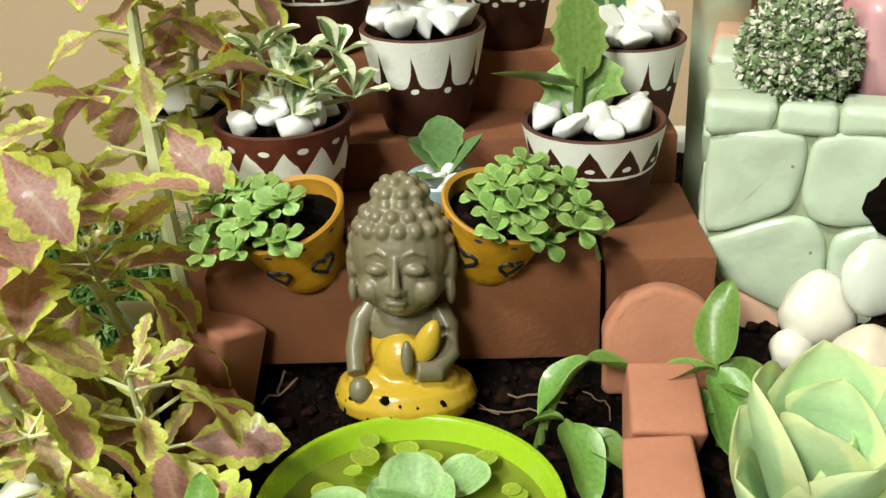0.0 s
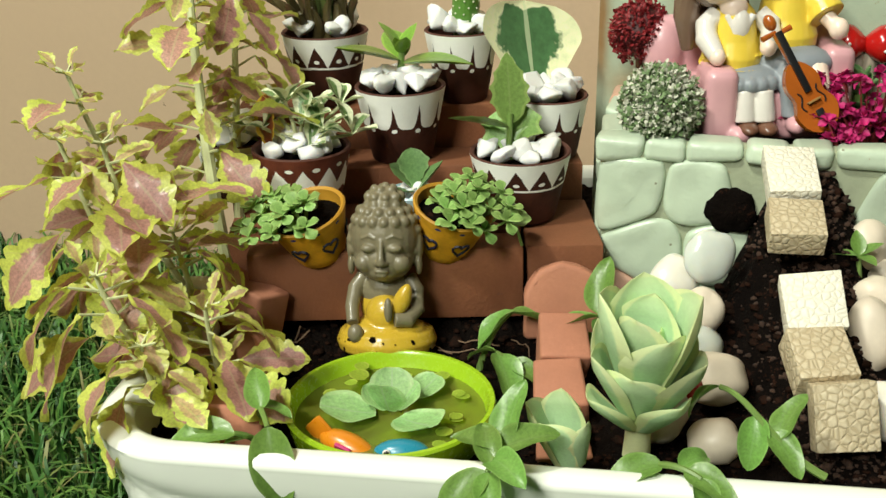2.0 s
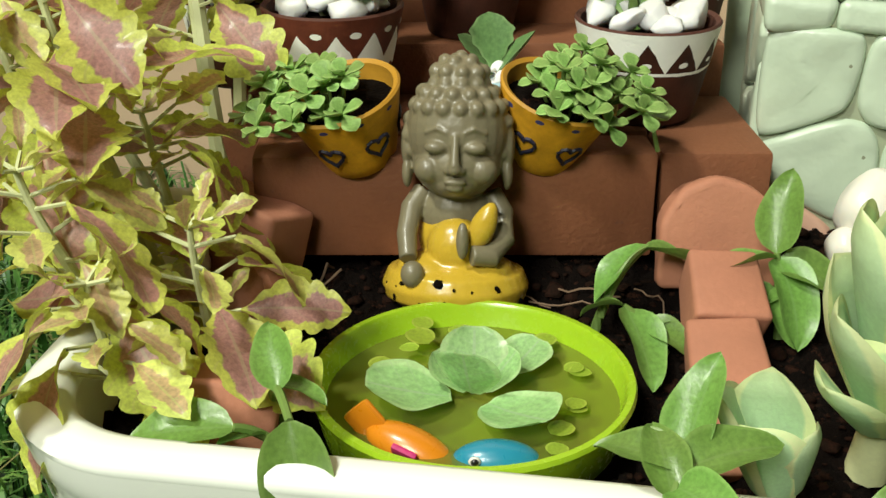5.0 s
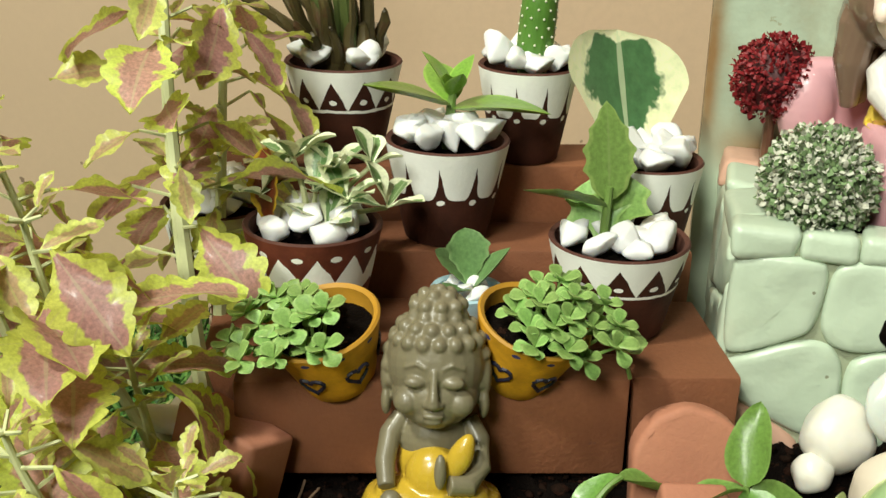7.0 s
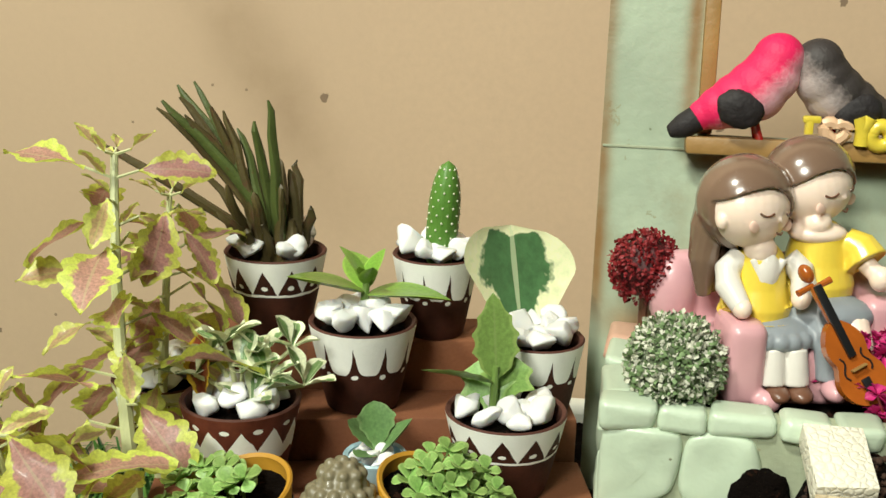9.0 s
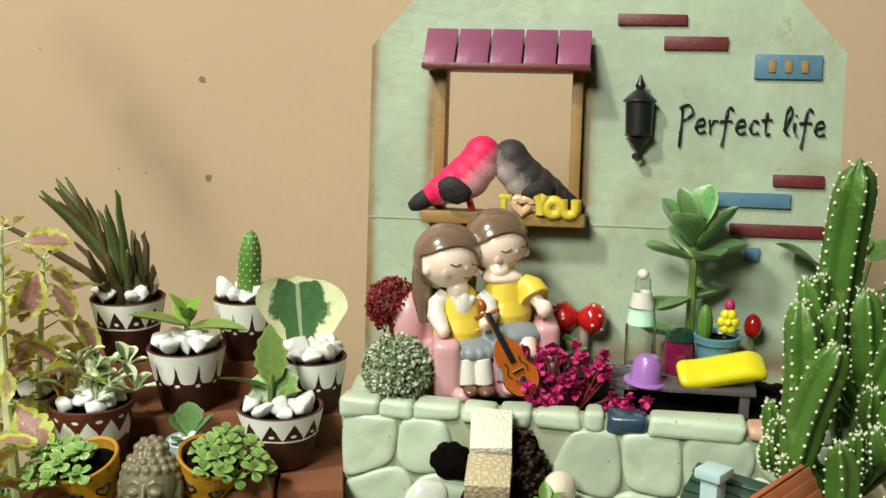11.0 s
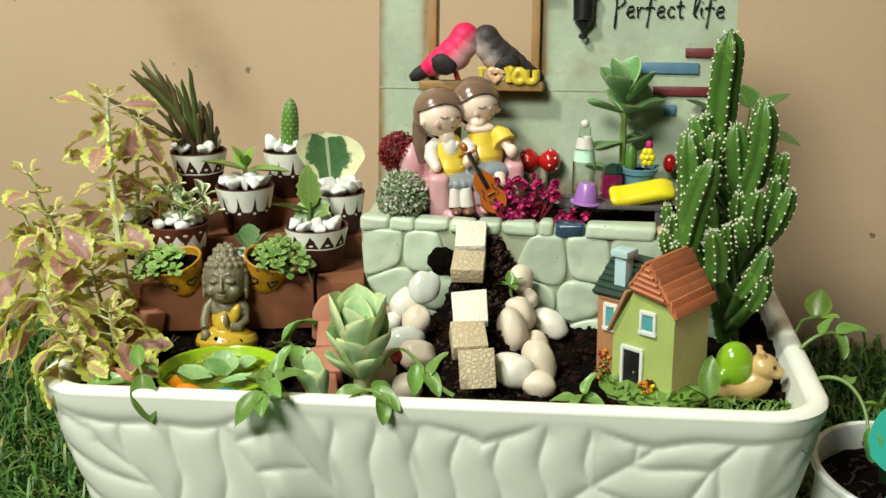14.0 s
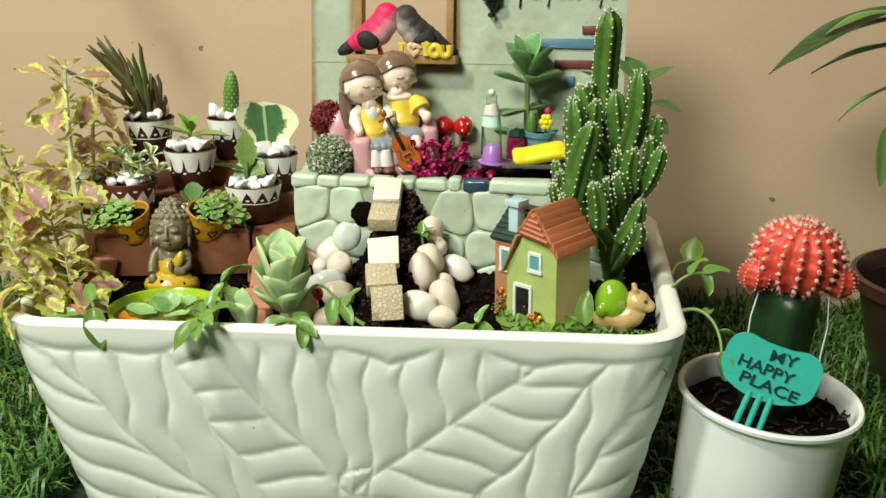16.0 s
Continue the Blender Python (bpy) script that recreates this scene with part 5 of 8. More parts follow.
for k in range(34):
    a = TAU * k * 0.382
    d = 0.0080 * math.sqrt((k + 0.5) / 34)
    p0 = Vector((math.cos(a) * d, math.sin(a) * d, -0.002))
    # tall thin stalks fan out and bow to one side, the outer ones stay short and brown
    tall = k < 13
    L = r.uniform(0.043, 0.062) if tall else r.uniform(0.012, 0.034)
    sweep = -0.80 + 0.90 * ((k * 5) % 13) / 12 if tall else r.uniform(-0.45, 0.35)
    bow = Vector((-0.12 - 0.42 * max(0.0, -sweep) + 0.12 * r.random(), r.uniform(-0.15, 0.15), 0))
    side = Vector((sweep * 0.42, r.uniform(-0.25, 0.25), 0)) + (Vector((math.cos(a), math.sin(a), 0)) * 0.25 if not tall else Vector())
    if k == 32:
        side, L = Vector((-1.05, -0.1, -0.10)), 0.044
    pts = [p0 + (side * s + bow * s * s + Vector((0, 0, s))) * L + Vector((r.uniform(-1, 1), r.uniform(-1, 1), 0)) * 0.0006 for s in (0, 0.2, 0.4, 0.6, 0.8, 0.94, 1.0)]
    w = r.uniform(0.0016, 0.0021)
    v, f = tube(pts, [w, w * 1.20, w * 1.05, w, w * 0.85, w * 0.6, w * 0.2], 8)
    v = [p + Vector((noise.noise(p * 500), noise.noise(p * 500 + Vector((3, 0, 0))), 0)) * 0.0006 for p in v]
    part("stalk", Geo().add(v, f), (STALK, STALK_G)[k % 3 > 0 and tall], pl, sharp=30)


def ribbed(height, radius, ribs, depth, rings=24, tip=0.35, seg=6):
    """A ribbed cactus column with a rounded tip."""
    n = ribs * seg
    v, f = [], []
    for i in range(rings + 1):
        s = i / rings
        k = math.sqrt(max(0.0, 1 - max(0.0, (s - (1 - tip)) / tip) ** 2)) * (0.78 + 0.22 * min(1, s * 4))
        for j in range(n):
            w = TAU * j / n
            rr = radius * k * (1 - depth * (0.5 - 0.5 * math.cos(w * ribs)) ** 0.8)
            v.append((rr * math.cos(w), rr * math.sin(w), height * s))
    for i in range(rings):
        for j in range(n):
            f.append((i * n + j, i * n + (j + 1) % n, (i + 1) * n + (j + 1) % n, (i + 1) * n + j))
    return v, f


SPINE = plain("pale_spines", (0.72, 0.74, 0.55), 0.6, 60, 600, 0.1, 0.1)
CACT = plain("cactus_skin", (0.075, 0.175, 0.026), 0.42, 60, 500, 0.35, 0.25, dirt=((0.15, 0.27, 0.050), 0.42), coat=0.1)
CACT_LIGHT = plain("young_cactus_skin", (0.10, 0.24, 0.035), 0.42, 80, 500, 0.25, 0.25)


def tuft(g, p, out, size, r, n=5, slot=0):
    """A small cluster of spines."""
    for _ in range(n):
        d = (Vector(out) + Vector((r.uniform(-1, 1), r.uniform(-1, 1), r.uniform(-1, 1))) * 0.75).normalized()
        a = d.orthogonal().normalized() * size * 0.13
        b = d.cross(a)
        p0 = Vector(p)
        g.add([p0 + a, p0 - a * 0.5 + b, p0 - a * 0.5 - b, p0 + d * size], [(0, 1, 3), (1, 2, 3), (2, 0, 3)], slot)


pl = at_pot(PD, 0.0280, "young_cactus", "small oval green cactus with pale dots")
v, f = ribbed(0.0350, 0.0054, 10, 0.05, 22, 0.5, 3)
part("body", Geo().add(v, f), CACT_LIGHT, pl, m=pose(0.001, 0, 0, 0, 4), sharp=0)
g = Geo()
r = random.Random(3)
for i in range(13):
    s = 0.06 + i * 0.072
    for j in range(9):
        w = TAU * (j + 0.5 * (i % 2)) / 9
        k = math.sqrt(max(0.02, 1 - max(0, (s - 0.45) / 0.55) ** 2)) * 0.0053 * (0.78 + 0.22 * min(1, s * 4))
        g.add(*ball((k * math.cos(w), k * math.sin(w), 0.0350 * s), 0.00042, 5, 4))
part("areoles", g, SPINE, pl, "pale woolly dots", m=pose(0.001, 0, 0, 0, 4), kind="stuff", sharp=0)


# green jade in the middle pot
JADE_M = leaf_meshes("jade_leaf", JADE, 3, 0.0262, 0.0138, ovate, cup=0.2, curl=0.35, nl=14, nw=8, thick=0.0008)
pl = at_pot(PC, 0.0285, "jade_plant", "young jade plant with glossy green leaves")
part("stem", Geo().add(*tube([(0, 0, 0), (0.0004, 0, 0.006), (0.0008, 0, 0.013), (0.0012, 0, 0.0165)], [0.0018, 0.0016, 0.0013, 0.0010], 8)), GREEN_STEM, pl)
for az, ri, s, h in ((185, 22, 1.0, 0.0125), (-18, 12, 1.05, 0.0115), (95, 35, 0.8, 0.013), (-85, 50, 0.45, 0.0150), (30, 60, 0.5, 0.0155), (150, 65, 0.55, 0.0155), (240, 60, 0.35, 0.0155)):
    part("leaf", r.choice(JADE_M), None, pl, m=aim((0.0008, 0, h), az, ri, 0, s))

# variegated sprigs
VAR_M = leaf_meshes("variegated_leaf", VARIEG, 3, 0.0120, 0.0072, spoon, cup=0.45, curl=0.35, nl=12, nw=8, wave=0.05)
pl = at_pot(PE, 0.0280, "variegated_plant", "small plant with green leaves edged in cream")
r = random.Random(31)
ENDS = ((-0.0045, 0.0, 0.0200), (-0.0130, -0.002, 0.0110), (0.0190, -0.003, 0.0080), (0.0150, 0.004, 0.0170), (0.0040, -0.008, 0.0050), (0.0060, 0.004, 0.0150), (-0.0090, 0.005, 0.0150), (0.0010, -0.003, 0.0120), (0.0090, -0.006, 0.0110))
for k, e in enumerate(ENDS):
    d = Vector(e)
    az = math.degrees(math.atan2(d.y, d.x))
    part("stem", Geo().add(*tube([(d.x * 0.1, d.y * 0.1, -0.001), d * 0.5 + Vector((0, 0, 0.002)), d], [0.0009, 0.0008, 0.0006], 6)), COLEUS_STEM, pl)
    for j in range(4):
        part("leaf", r.choice(VAR_M), None, pl, m=aim(d, az + 72 * j + r.uniform(-20, 20), (25, 35, 60, 30, 20)[j] + r.uniform(-12, 12), r.uniform(-20, 20), r.uniform(0.75, 1.12)))

# one big variegated leaf


def broad_top(s):
    k = 0.14 + 0.86 * min(1.0, s / 0.66) ** 1.1
    return k * math.sqrt(max(0.0, 1 - max(0.0, (s - 0.66) / 0.34) ** 2.6))


pl = at_pot(PF, 0.0240, "rubber_plant_cutting", "broad grey-green leaf with wide cream margin")
big = leaf_meshes("rubber_leaf", BIGVAR, 1, 0.0425, 0.0455, broad_top, cup=0.16, curl=-0.18, nl=22, nw=12)[0]
part("leaf", big, None, pl, "broad cream-edged leaf", m=pose(-0.0040, 0.001, -0.0045, 0, 11, -4) @ aim((0, 0, 0), 96, 60, 0, 1.06))
part("stem", Geo().add(*tube([(-0.008, 0, -0.002), (-0.008, 0, 0.004)], [0.0012, 0.0010], 8)), GREEN_STEM, pl)

# serrated kalanchoe
KAL_M = leaf_meshes("kalanchoe_leaf", KALAN, 3, 0.0262, 0.0165, ovate, cup=0.15, curl=0.15, nl=32, nw=8, teeth=5, bite=0.20, thick=0.0005)
KAL_B = leaf_meshes("kalanchoe_broad_leaf", KALAN, 2, 0.0190, 0.0215, obovate, cup=0.12, curl=0.2, nl=24, nw=10, teeth=3, bite=0.38, thick=0.0005)
pl = at_pot(PR, 0.0248, "kalanchoe", "kalanchoe with upright serrated light green leaves")
part("leaf", KAL_M[0], None, pl, m=aim((-0.0035, 0.0, 0.0130), 95, 74, 8, 0.98))
part("leaf", KAL_B[0], None, pl, m=pose(-0.002, -0.001, 0.0, 0, -18) @ aim((0, 0, 0), 90, 64, 0, 1.02))
part("leaf", KAL_M[2], None, pl, m=aim((-0.004, -0.001, 0.0120), 178, 16, 25, 0.85))
part("leaf", KAL_B[1], None, pl, m=pose(-0.002, 0.002, 0.002, 0, 14) @ aim((0, 0, 0), 80, 84, 0, 0.9))
part("stem", Geo().add(*tube([(-0.004, 0, -0.002), (-0.0040, 0, 0.008), (-0.0035, 0, 0.017)], [0.0014, 0.0012, 0.0009], 8)), GREEN_STEM, pl)

# ---- yellow heart pots and the small blue pot ----
POT_YELLOW = painted("yellow_pot_blue_dots", 10, 2.0, 2.0, (0.030, 0.25), base=(0.55, 0.27, 0.015), paint=(0.05, 0.05, 0.16), dot_v=0.90)
YEL_IN = plain("yellow_inside", (0.50, 0.25, 0.02), 0.6, 60, 600, 0.2, 0.2)
NAVY = plain("navy_paint", (0.012, 0.012, 0.03), 0.5, 60, 600, 0.2, 0.1)
SED_M = leaf_meshes("sedum_leaf", SEDUM, 3, 0.0062, 0.0054, obovate, cup=0.25, curl=0.3, nl=10, nw=6, thick=0.0005)


def heart_pot(u, v, lean, seed):
    m = STAIR @ pose(u, v, S1 - 0.0030, 14, lean, 0)
    body = thing("heart_pot", "small mustard yellow pot with hearts and dots", "pot", m, "yellow heart pots")
    R, B, H = 0.0142, 0.0084, 0.0190
    part("pot_wall", pot_geo(R, B, H), (POT_YELLOW, YEL_IN), body)
    for az in ((-58, 0, -116) if lean < 0 else (-122, -180, -64)):
        # a painted heart outline on the wall
        pts = []
        for k in range(21):
            w = TAU * k / 20
            hx, hz = 16 * math.sin(w) ** 3, 13 * math.cos(w) - 5 * math.cos(2 * w) - 2 * math.cos(3 * w) - math.cos(4 * w)
            z = 0.0088 + hz * 0.00019
            rr = B + (R - B) * z / H + 0.0002
            a = radians(az) + hx * 0.00019 / rr
            pts.append((rr * math.cos(a), rr * math.sin(a), z))
        part("heart", Geo().add(*tube(pts, 0.0005, 5, False)), NAVY, body, "navy painted heart")
    g = Geo().add(*lathe([(R - 0.0024, H - 0.004), (0.0001, H - 0.002)], 20)[:2])
    part("potting_soil", g, SOIL, body, "dark soil")
    pl = thing("sedum_plant", "mound of small round pale green sedum leaves", "plant", m @ Matrix.Translation((-0.0050 if lean < 0 else 0.0035, -0.002, H - 0.0030)), "sedum in the heart pots")
    r = random.Random(seed)
    for k in range(21):
        a, d = TAU * k * 0.382, 0.0142 * math.sqrt((k + 0.5) / 21)
        x, y = d * math.cos(a) + (0.004 if lean > 0 else -0.004) * (d / 0.0138), d * math.sin(a)
        h = 0.0075 * (1 - (d / 0.018) ** 2) + r.uniform(-0.002, 0.0060)
        lean_a = math.degrees(a)
        part("stem", Geo().add(*tube([(x * 0.6, y * 0.6, 0), (x, y, h)], [0.0005, 0.0004], 5)), GREEN_STEM, pl)
        for j in range(6):
            part("leaf", r.choice(SED_M), None, pl, m=aim((x, y, h), 60 * j + r.uniform(-15, 15), (8 if j % 2 else 45) - 25 * (d / 0.0138) * math.cos(radians(60 * j - lean_a)), 0, r.uniform(0.58, 0.95)))
    if lean > 0:
        p = Vector((0.018, -0.003, 0.004))
        part("stem", Geo().add(*tube([(0.008, 0, 0.004), (0.013, -0.001, 0.007), p, p + Vector((0.004, -0.001, -0.007))], [0.0006, 0.0006, 0.0005, 0.0006], 6)), GREEN_STEM, pl)
        for j in range(6):
            part("leaf", SED_M[0], None, pl, m=aim(p + Vector((-0.001, 0, 0.001)), 60 * j, 30, 0, 1.0))


heart_pot(-0.0225, -0.0035, -14, 1)
heart_pot(0.0190, -0.0030, 14, 2)

SKY = plain("pale_blue_glaze", (0.42, 0.62, 0.68), 0.3, 60, 600, 0.12, 0.1, coat=0.3)
m = STAIR @ pose(0.0095, 0.0225, S1)
body = thing("plant_pot", "tiny pale blue pot behind the seated figure", "pot", m)
part("pot_wall", pot_geo(0.0098, 0.0075, 0.0100), (SKY, SKY), body)
stones_in(m, 0.0074, 0.0078, 6, 0.0038, 33, "white marble chips in the tiny blue pot")
GREY_LEAF = leaf_mat("grey_green_leaf", (0.14, 0.27, 0.09), (0.21, 0.35, 0.13), 0.85, 0.15, 0.5, glow=0.12)
CUT_M = leaf_meshes("cutting_leaf", GREY_LEAF, 1, 0.0165, 0.0135, obovate, cup=0.2, curl=0.2, nl=20, nw=8, teeth=5, bite=0.16, thick=0.0005) + leaf_meshes("round_cutting_leaf", GREY_LEAF, 1, 0.0160, 0.0105, ovate, cup=0.25, curl=0.1, nl=14, nw=8, thick=0.0006)
pl = thing("kalanchoe_cutting", "small grey-green succulent cutting with scalloped leaves", "plant", m @ Matrix.Translation((0, 0, 0.007)))
for az, ri, s in ((105, 72, 0.98), (5, 50, 0.95), (160, 48, 0.85), (-130, 20, 0.65)):
    part("leaf", CUT_M[az == 5], None, pl, m=aim((0.001, 0, 0.003), az, ri, 0, s))

# white stones round the foot of the coleus
st = thing("stone_chips", "white marble stones round the coleus stems", "stones", Matrix.Translation((-0.172, 0.085, 0.116)))
r = random.Random(44)
for k in range(9):
    s = r.uniform(0.006, 0.0095)
    part("chip", r.choice(CHIPS), None, st, m=pose(r.uniform(-0.006, 0.008), -0.020 + 0.006 * k, r.uniform(0, 0.010), r.uniform(-40, 40), r.uniform(-40, 40), r.uniform(0, 360)) @ Matrix.Scale(s, 4))

# ---- inside the cottage planter ----
BED = BTOP - 0.007
SKIN = plain("figurine_skin", (0.98, 0.76, 0.63), 0.35, 40, 500, 0.05, 0.03, coat=0.2, sub=0.1)
HAIR = plain("figurine_hair", (0.20, 0.125, 0.085), 0.22, 50, 500, 0.12, 0.05, coat=0.6)
YELLOW = plain("figurine_yellow", (0.84, 0.62, 0.07), 0.35, 50, 500, 0.1, 0.05, coat=0.3)
CREAM = plain("figurine_white", (0.76, 0.72, 0.66), 0.35, 50, 500, 0.06, 0.05, coat=0.3)
PINK = plain("figurine_pink", (0.70, 0.38, 0.41), 0.38, 50, 500, 0.12, 0.05, coat=0.3)
GREY_BLUE = plain("figurine_grey", (0.28, 0.31, 0.34), 0.4, 50, 500, 0.12, 0.05)
SHOE = plain("figurine_brown", (0.16, 0.07, 0.04), 0.35, 50, 500, 0.15, 0.05, coat=0.3)
BLUSH = plain("figurine_blush", (0.96, 0.66, 0.54), 0.35, 40, 500, 0.05, 0.03, coat=0.2)


def couple():
    """One plain moulded figurine: two seated children on a pink sofa."""
    g = Geo()
    SK, HR, YE, WH, PK, BR, GR, MO = range(8)

    def blob(x, y, z, a, b, c, slot, n=22):
        g.add(*ball((x, y, z), (a, b, c), n, 14), slot)

    # sofa: base, back with two round lobes, arms
    g.add(*rbox((0.0660, 0.0330, 0.0180), 0.0040, 3), PK, pose(0.005, 0.003, 0.009))
    g.add(*rbox((0.0640, 0.0090, 0.0400), 0.0042, 3), PK, pose(0.005, 0.0185, 0.020))
    blob(-0.0250, 0.0170, 0.0260, 0.0080, 0.0070, 0.0130, PK)
    blob(0.0350, 0.0160, 0.0280, 0.0050, 0.0060, 0.0080, PK)
    g.add(*rbox((0.0125, 0.0230, 0.0265), 0.0052, 4), PK, pose(-0.0090, -0.0080, 0.0145))
    g.add(*rbox((0.0115, 0.0230, 0.0300), 0.0052, 4), PK, pose(0.0345, 0.0040, 0.0175))
    blob(-0.0020, -0.0190, 0.0040, 0.0042, 0.0036, 0.0034, PK)

    def body(x, y, z, lean, fat, sleeve):
        g.add(*lathe_at((x, y, z), [(0.0001, -0.002), (0.0105 * fat, -0.001), (0.0108 * fat, 0.003), (0.0088 * fat, 0.009), (0.0078 * fat, 0.015), (0.0072 * fat, 0.0185), (0.0046, 0.0215), (0.0001, 0.0225)], 26), YE)
        blob(x + lean, y - 0.0030, z + 0.0205, 0.0050, 0.0046, 0.0046, SK)
        g.add(*lathe_at((x, y, z - 0.0035), [(0.0001, 0.0), (0.0118 * fat, 0.0005), (0.0122 * fat, 0.0018), (0.0105 * fat, 0.0036)], 26), GR)

    # girl
    body(-0.0030, -0.0005, 0.0260, -0.001, 1.0, WH)
    for sgn in (-1, 1):
        sx = -0.0020 + sgn * 0.0072
        hand = Vector((-0.0105, -0.0130, 0.0310)) if sgn < 0 else Vector((0.0075, -0.0105, 0.0335))
        g.add(*tube([(sx, -0.0010, 0.0440), (sx + sgn * 0.0040, -0.0030, 0.0400), (sx + sgn * 0.0042, -0.0065, 0.0360), hand], [0.0036, 0.0042, 0.0042, 0.0030], 14), WH)
        blob(*hand, 0.0030, 0.0034, 0.0032, SK, 14)
    blob(0.0012, -0.0070, 0.0225, 0.0118, 0.0092, 0.0046, GR)
    for j in range(9):
        a = radians(-170 + 20 * j)
        blob(0.0012 + 0.0108 * math.cos(a), -0.0070 + 0.0084 * math.sin(a), 0.0212, 0.0032, 0.0028, 0.0030, GR, 12)
    # white shirt front, collar and vest edges
    blob(-0.0020, -0.0062, 0.0405, 0.0036, 0.0030, 0.0062, WH)
    g.add(*lathe_at((-0.0026, -0.0020, 0.0255), [(0.0001, 0.0), (0.0124, 0.0002), (0.0122, 0.0016), (0.0100, 0.0052)], 26), YE)
    g.add(*tube([(-0.0066, -0.0060, 0.0445), (-0.0042, -0.0078, 0.0385), (-0.0024, -0.0086, 0.0330)], [0.0013, 0.0010, 0.0005], 10), WH)
    g.add(*tube([(0.0026, -0.0060, 0.0445), (-0.0008, -0.0078, 0.0385), (-0.0020, -0.0086, 0.0330)], [0.0013, 0.0010, 0.0005], 10), WH)
    for kx in (-0.0005, 0.0062):
        blob(kx, -0.0135, 0.0195, 0.0032, 0.0030, 0.0036, SK, 14)
        g.add(*tube([(kx, -0.0140, 0.0190), (kx + 0.0003, -0.0150, 0.0150), (kx + 0.0006, -0.0152, 0.0085)], [0.0037, 0.0037, 0.0044], 14), WH)
        blob(kx + 0.0016, -0.0180, 0.0062, 0.0038, 0.0054, 0.0026, BR, 18)
    # boy
    body(0.0165, 0.0065, 0.0320, -0.003, 1.12, YE)
    g.add(*tube([(0.0235, 0.0040, 0.0480), (0.0275, 0.0020, 0.0460), (0.0295, -0.0010, 0.0425)], [0.0046, 0.0060, 0.0068], 14), YE)
    g.add(*tube([(0.0290, -0.0010, 0.0425), (0.0318, -0.0035, 0.0395)], [0.0030, 0.0028], 12), SK)
    blob(0.0330, -0.0045, 0.0385, 0.0036, 0.0036, 0.0040, SK, 14)
    blob(0.0190, -0.0030, 0.0265, 0.0140, 0.0095, 0.0062, GR)
    blob(0.0150, 0.0040, 0.0505, 0.0092, 0.0066, 0.0036, SK)
    blob(0.0138, 0.0020, 0.0540, 0.0046, 0.0046, 0.0040, SK)
    for kx in (0.0150, 0.0250):
        g.add(*tube([(kx, -0.0080, 0.0250), (kx + 0.0010, -0.0135, 0.0190), (kx + 0.0016, -0.0145, 0.0095)], [0.0048, 0.0040, 0.0034], 14), GR if kx < 0.02 else SK)
        blob(kx + 0.0030, -0.0180, 0.0075, 0.0040, 0.0056, 0.0034, PK, 18)

    def head(x, y, z, turn, tilt, girl):
        m = pose(x, y, z, 0, tilt, turn) @ pose(0, 0, 0, -8) @ Matrix.Scale(1.04 if girl else 1.02, 4)
        h = Geo()
        h.add(*ball((0, 0, 0), (0.0130, 0.0122, 0.0116), 30, 20), SK)
        h.add(*ball((0, -0.0116, -0.0030), (0.0009, 0.0010, 0.0008), 8, 6), SK)
        v, f = ball((0, 0, 0), (0.0143, 0.0138, 0.0142), 72, 60)
        v = [Vector(q) for q in v]
        for q in v:
            # the swept fringe ends in a slanting line above the face
            line = 0.0040 - 0.34 * q.x - 40 * q.x * q.x
            if q.y < 0.0010 and q.z < line:
                if line - q.z > 0.0012:
                    q.y *= 0.80
                    q.x *= 0.92
                q.z = line + 0.06 * (q.z - line)
        h.add([q + Vector((0, 0.0006, 0.0014)) for q in v], f, HR)
        h.add(*ball((0, 0.0034, 0.0004), (0.0132, 0.0108, 0.0126), 26, 16), HR)
        for sgn in (-1, 1):
            h.add(*ball((sgn * 0.0122, -0.0010, -0.0036), (0.0016, 0.0020, 0.0026), 10, 8), SK)
            pts = []
            for e in (-1, -0.5, 0, 0.5, 1):
                px = sgn * 0.0050 + e * 0.0021
                pz = -0.0012 - 0.0009 * (1 - e * e)
                py = -0.0122 * math.sqrt(max(0.0, 1 - (px / 0.0130) ** 2 - (pz / 0.0116) ** 2)) - 0.0001
                pts.append((px, py, pz))
            h.add(*tube(pts, 0.00032, 6), BR)
            h.add(*ball((sgn * 0.0074, -0.0088, -0.0050), (0.0026, 0.0006, 0.0018), 14, 8), MO)
        h.add(*tube([(e * 0.0013, -0.0117 - 0.0004 * (1 - abs(e)), -0.0066 - 0.0006 * (1 - e * e)) for e in (-1, -0.5, 0, 0.5, 1)], 0.00030, 6), BR)
        g.add(h.v, h.f, 0, m)
        g.m[len(g.m) - len(h.m):] = h.m

    head(-0.0085, 0.0005, 0.0588, 38, 6, True)
    head(0.0132, 0.0100, 0.0637, 38, -4, False)
    # long hair behind the girl's shoulder
    for dx, dy, z1, rad in ((-0.0185, 0.0030, 0.0300, 0.0052), (-0.0150, 0.0080, 0.0300, 0.0058), (-0.0185, 0.0050, 0.0320, 0.0048), (-0.0080, 0.0120, 0.0320, 0.0060), (0.0000, 0.0120, 0.0340, 0.0056)):
        g.add(*tube([(dx + 0.001, dy, 0.0610), (dx - 0.0006, dy, 0.0520), (dx - 0.0008, dy, 0.0420), (dx, dy, z1)], [rad, rad, rad * 0.92, rad * 0.45], 14), HR)
    g = fused_slots(g, {SK: 0.0005, HR: 0.0005, YE: 0.0005, WH: 0.0005, PK: 0.0007, GR: 0.0005}, 3)
    m = pose(0.0055, 0.1610, BED + 0.0002, 0, 0, 10)
    solo("couple_figurine", g, (SKIN, HAIR, YELLOW, CREAM, PINK, SHOE, GREY_BLUE, BLUSH), "glossy figurine of two children on a pink sofa", "figurine", m, sharp=50)


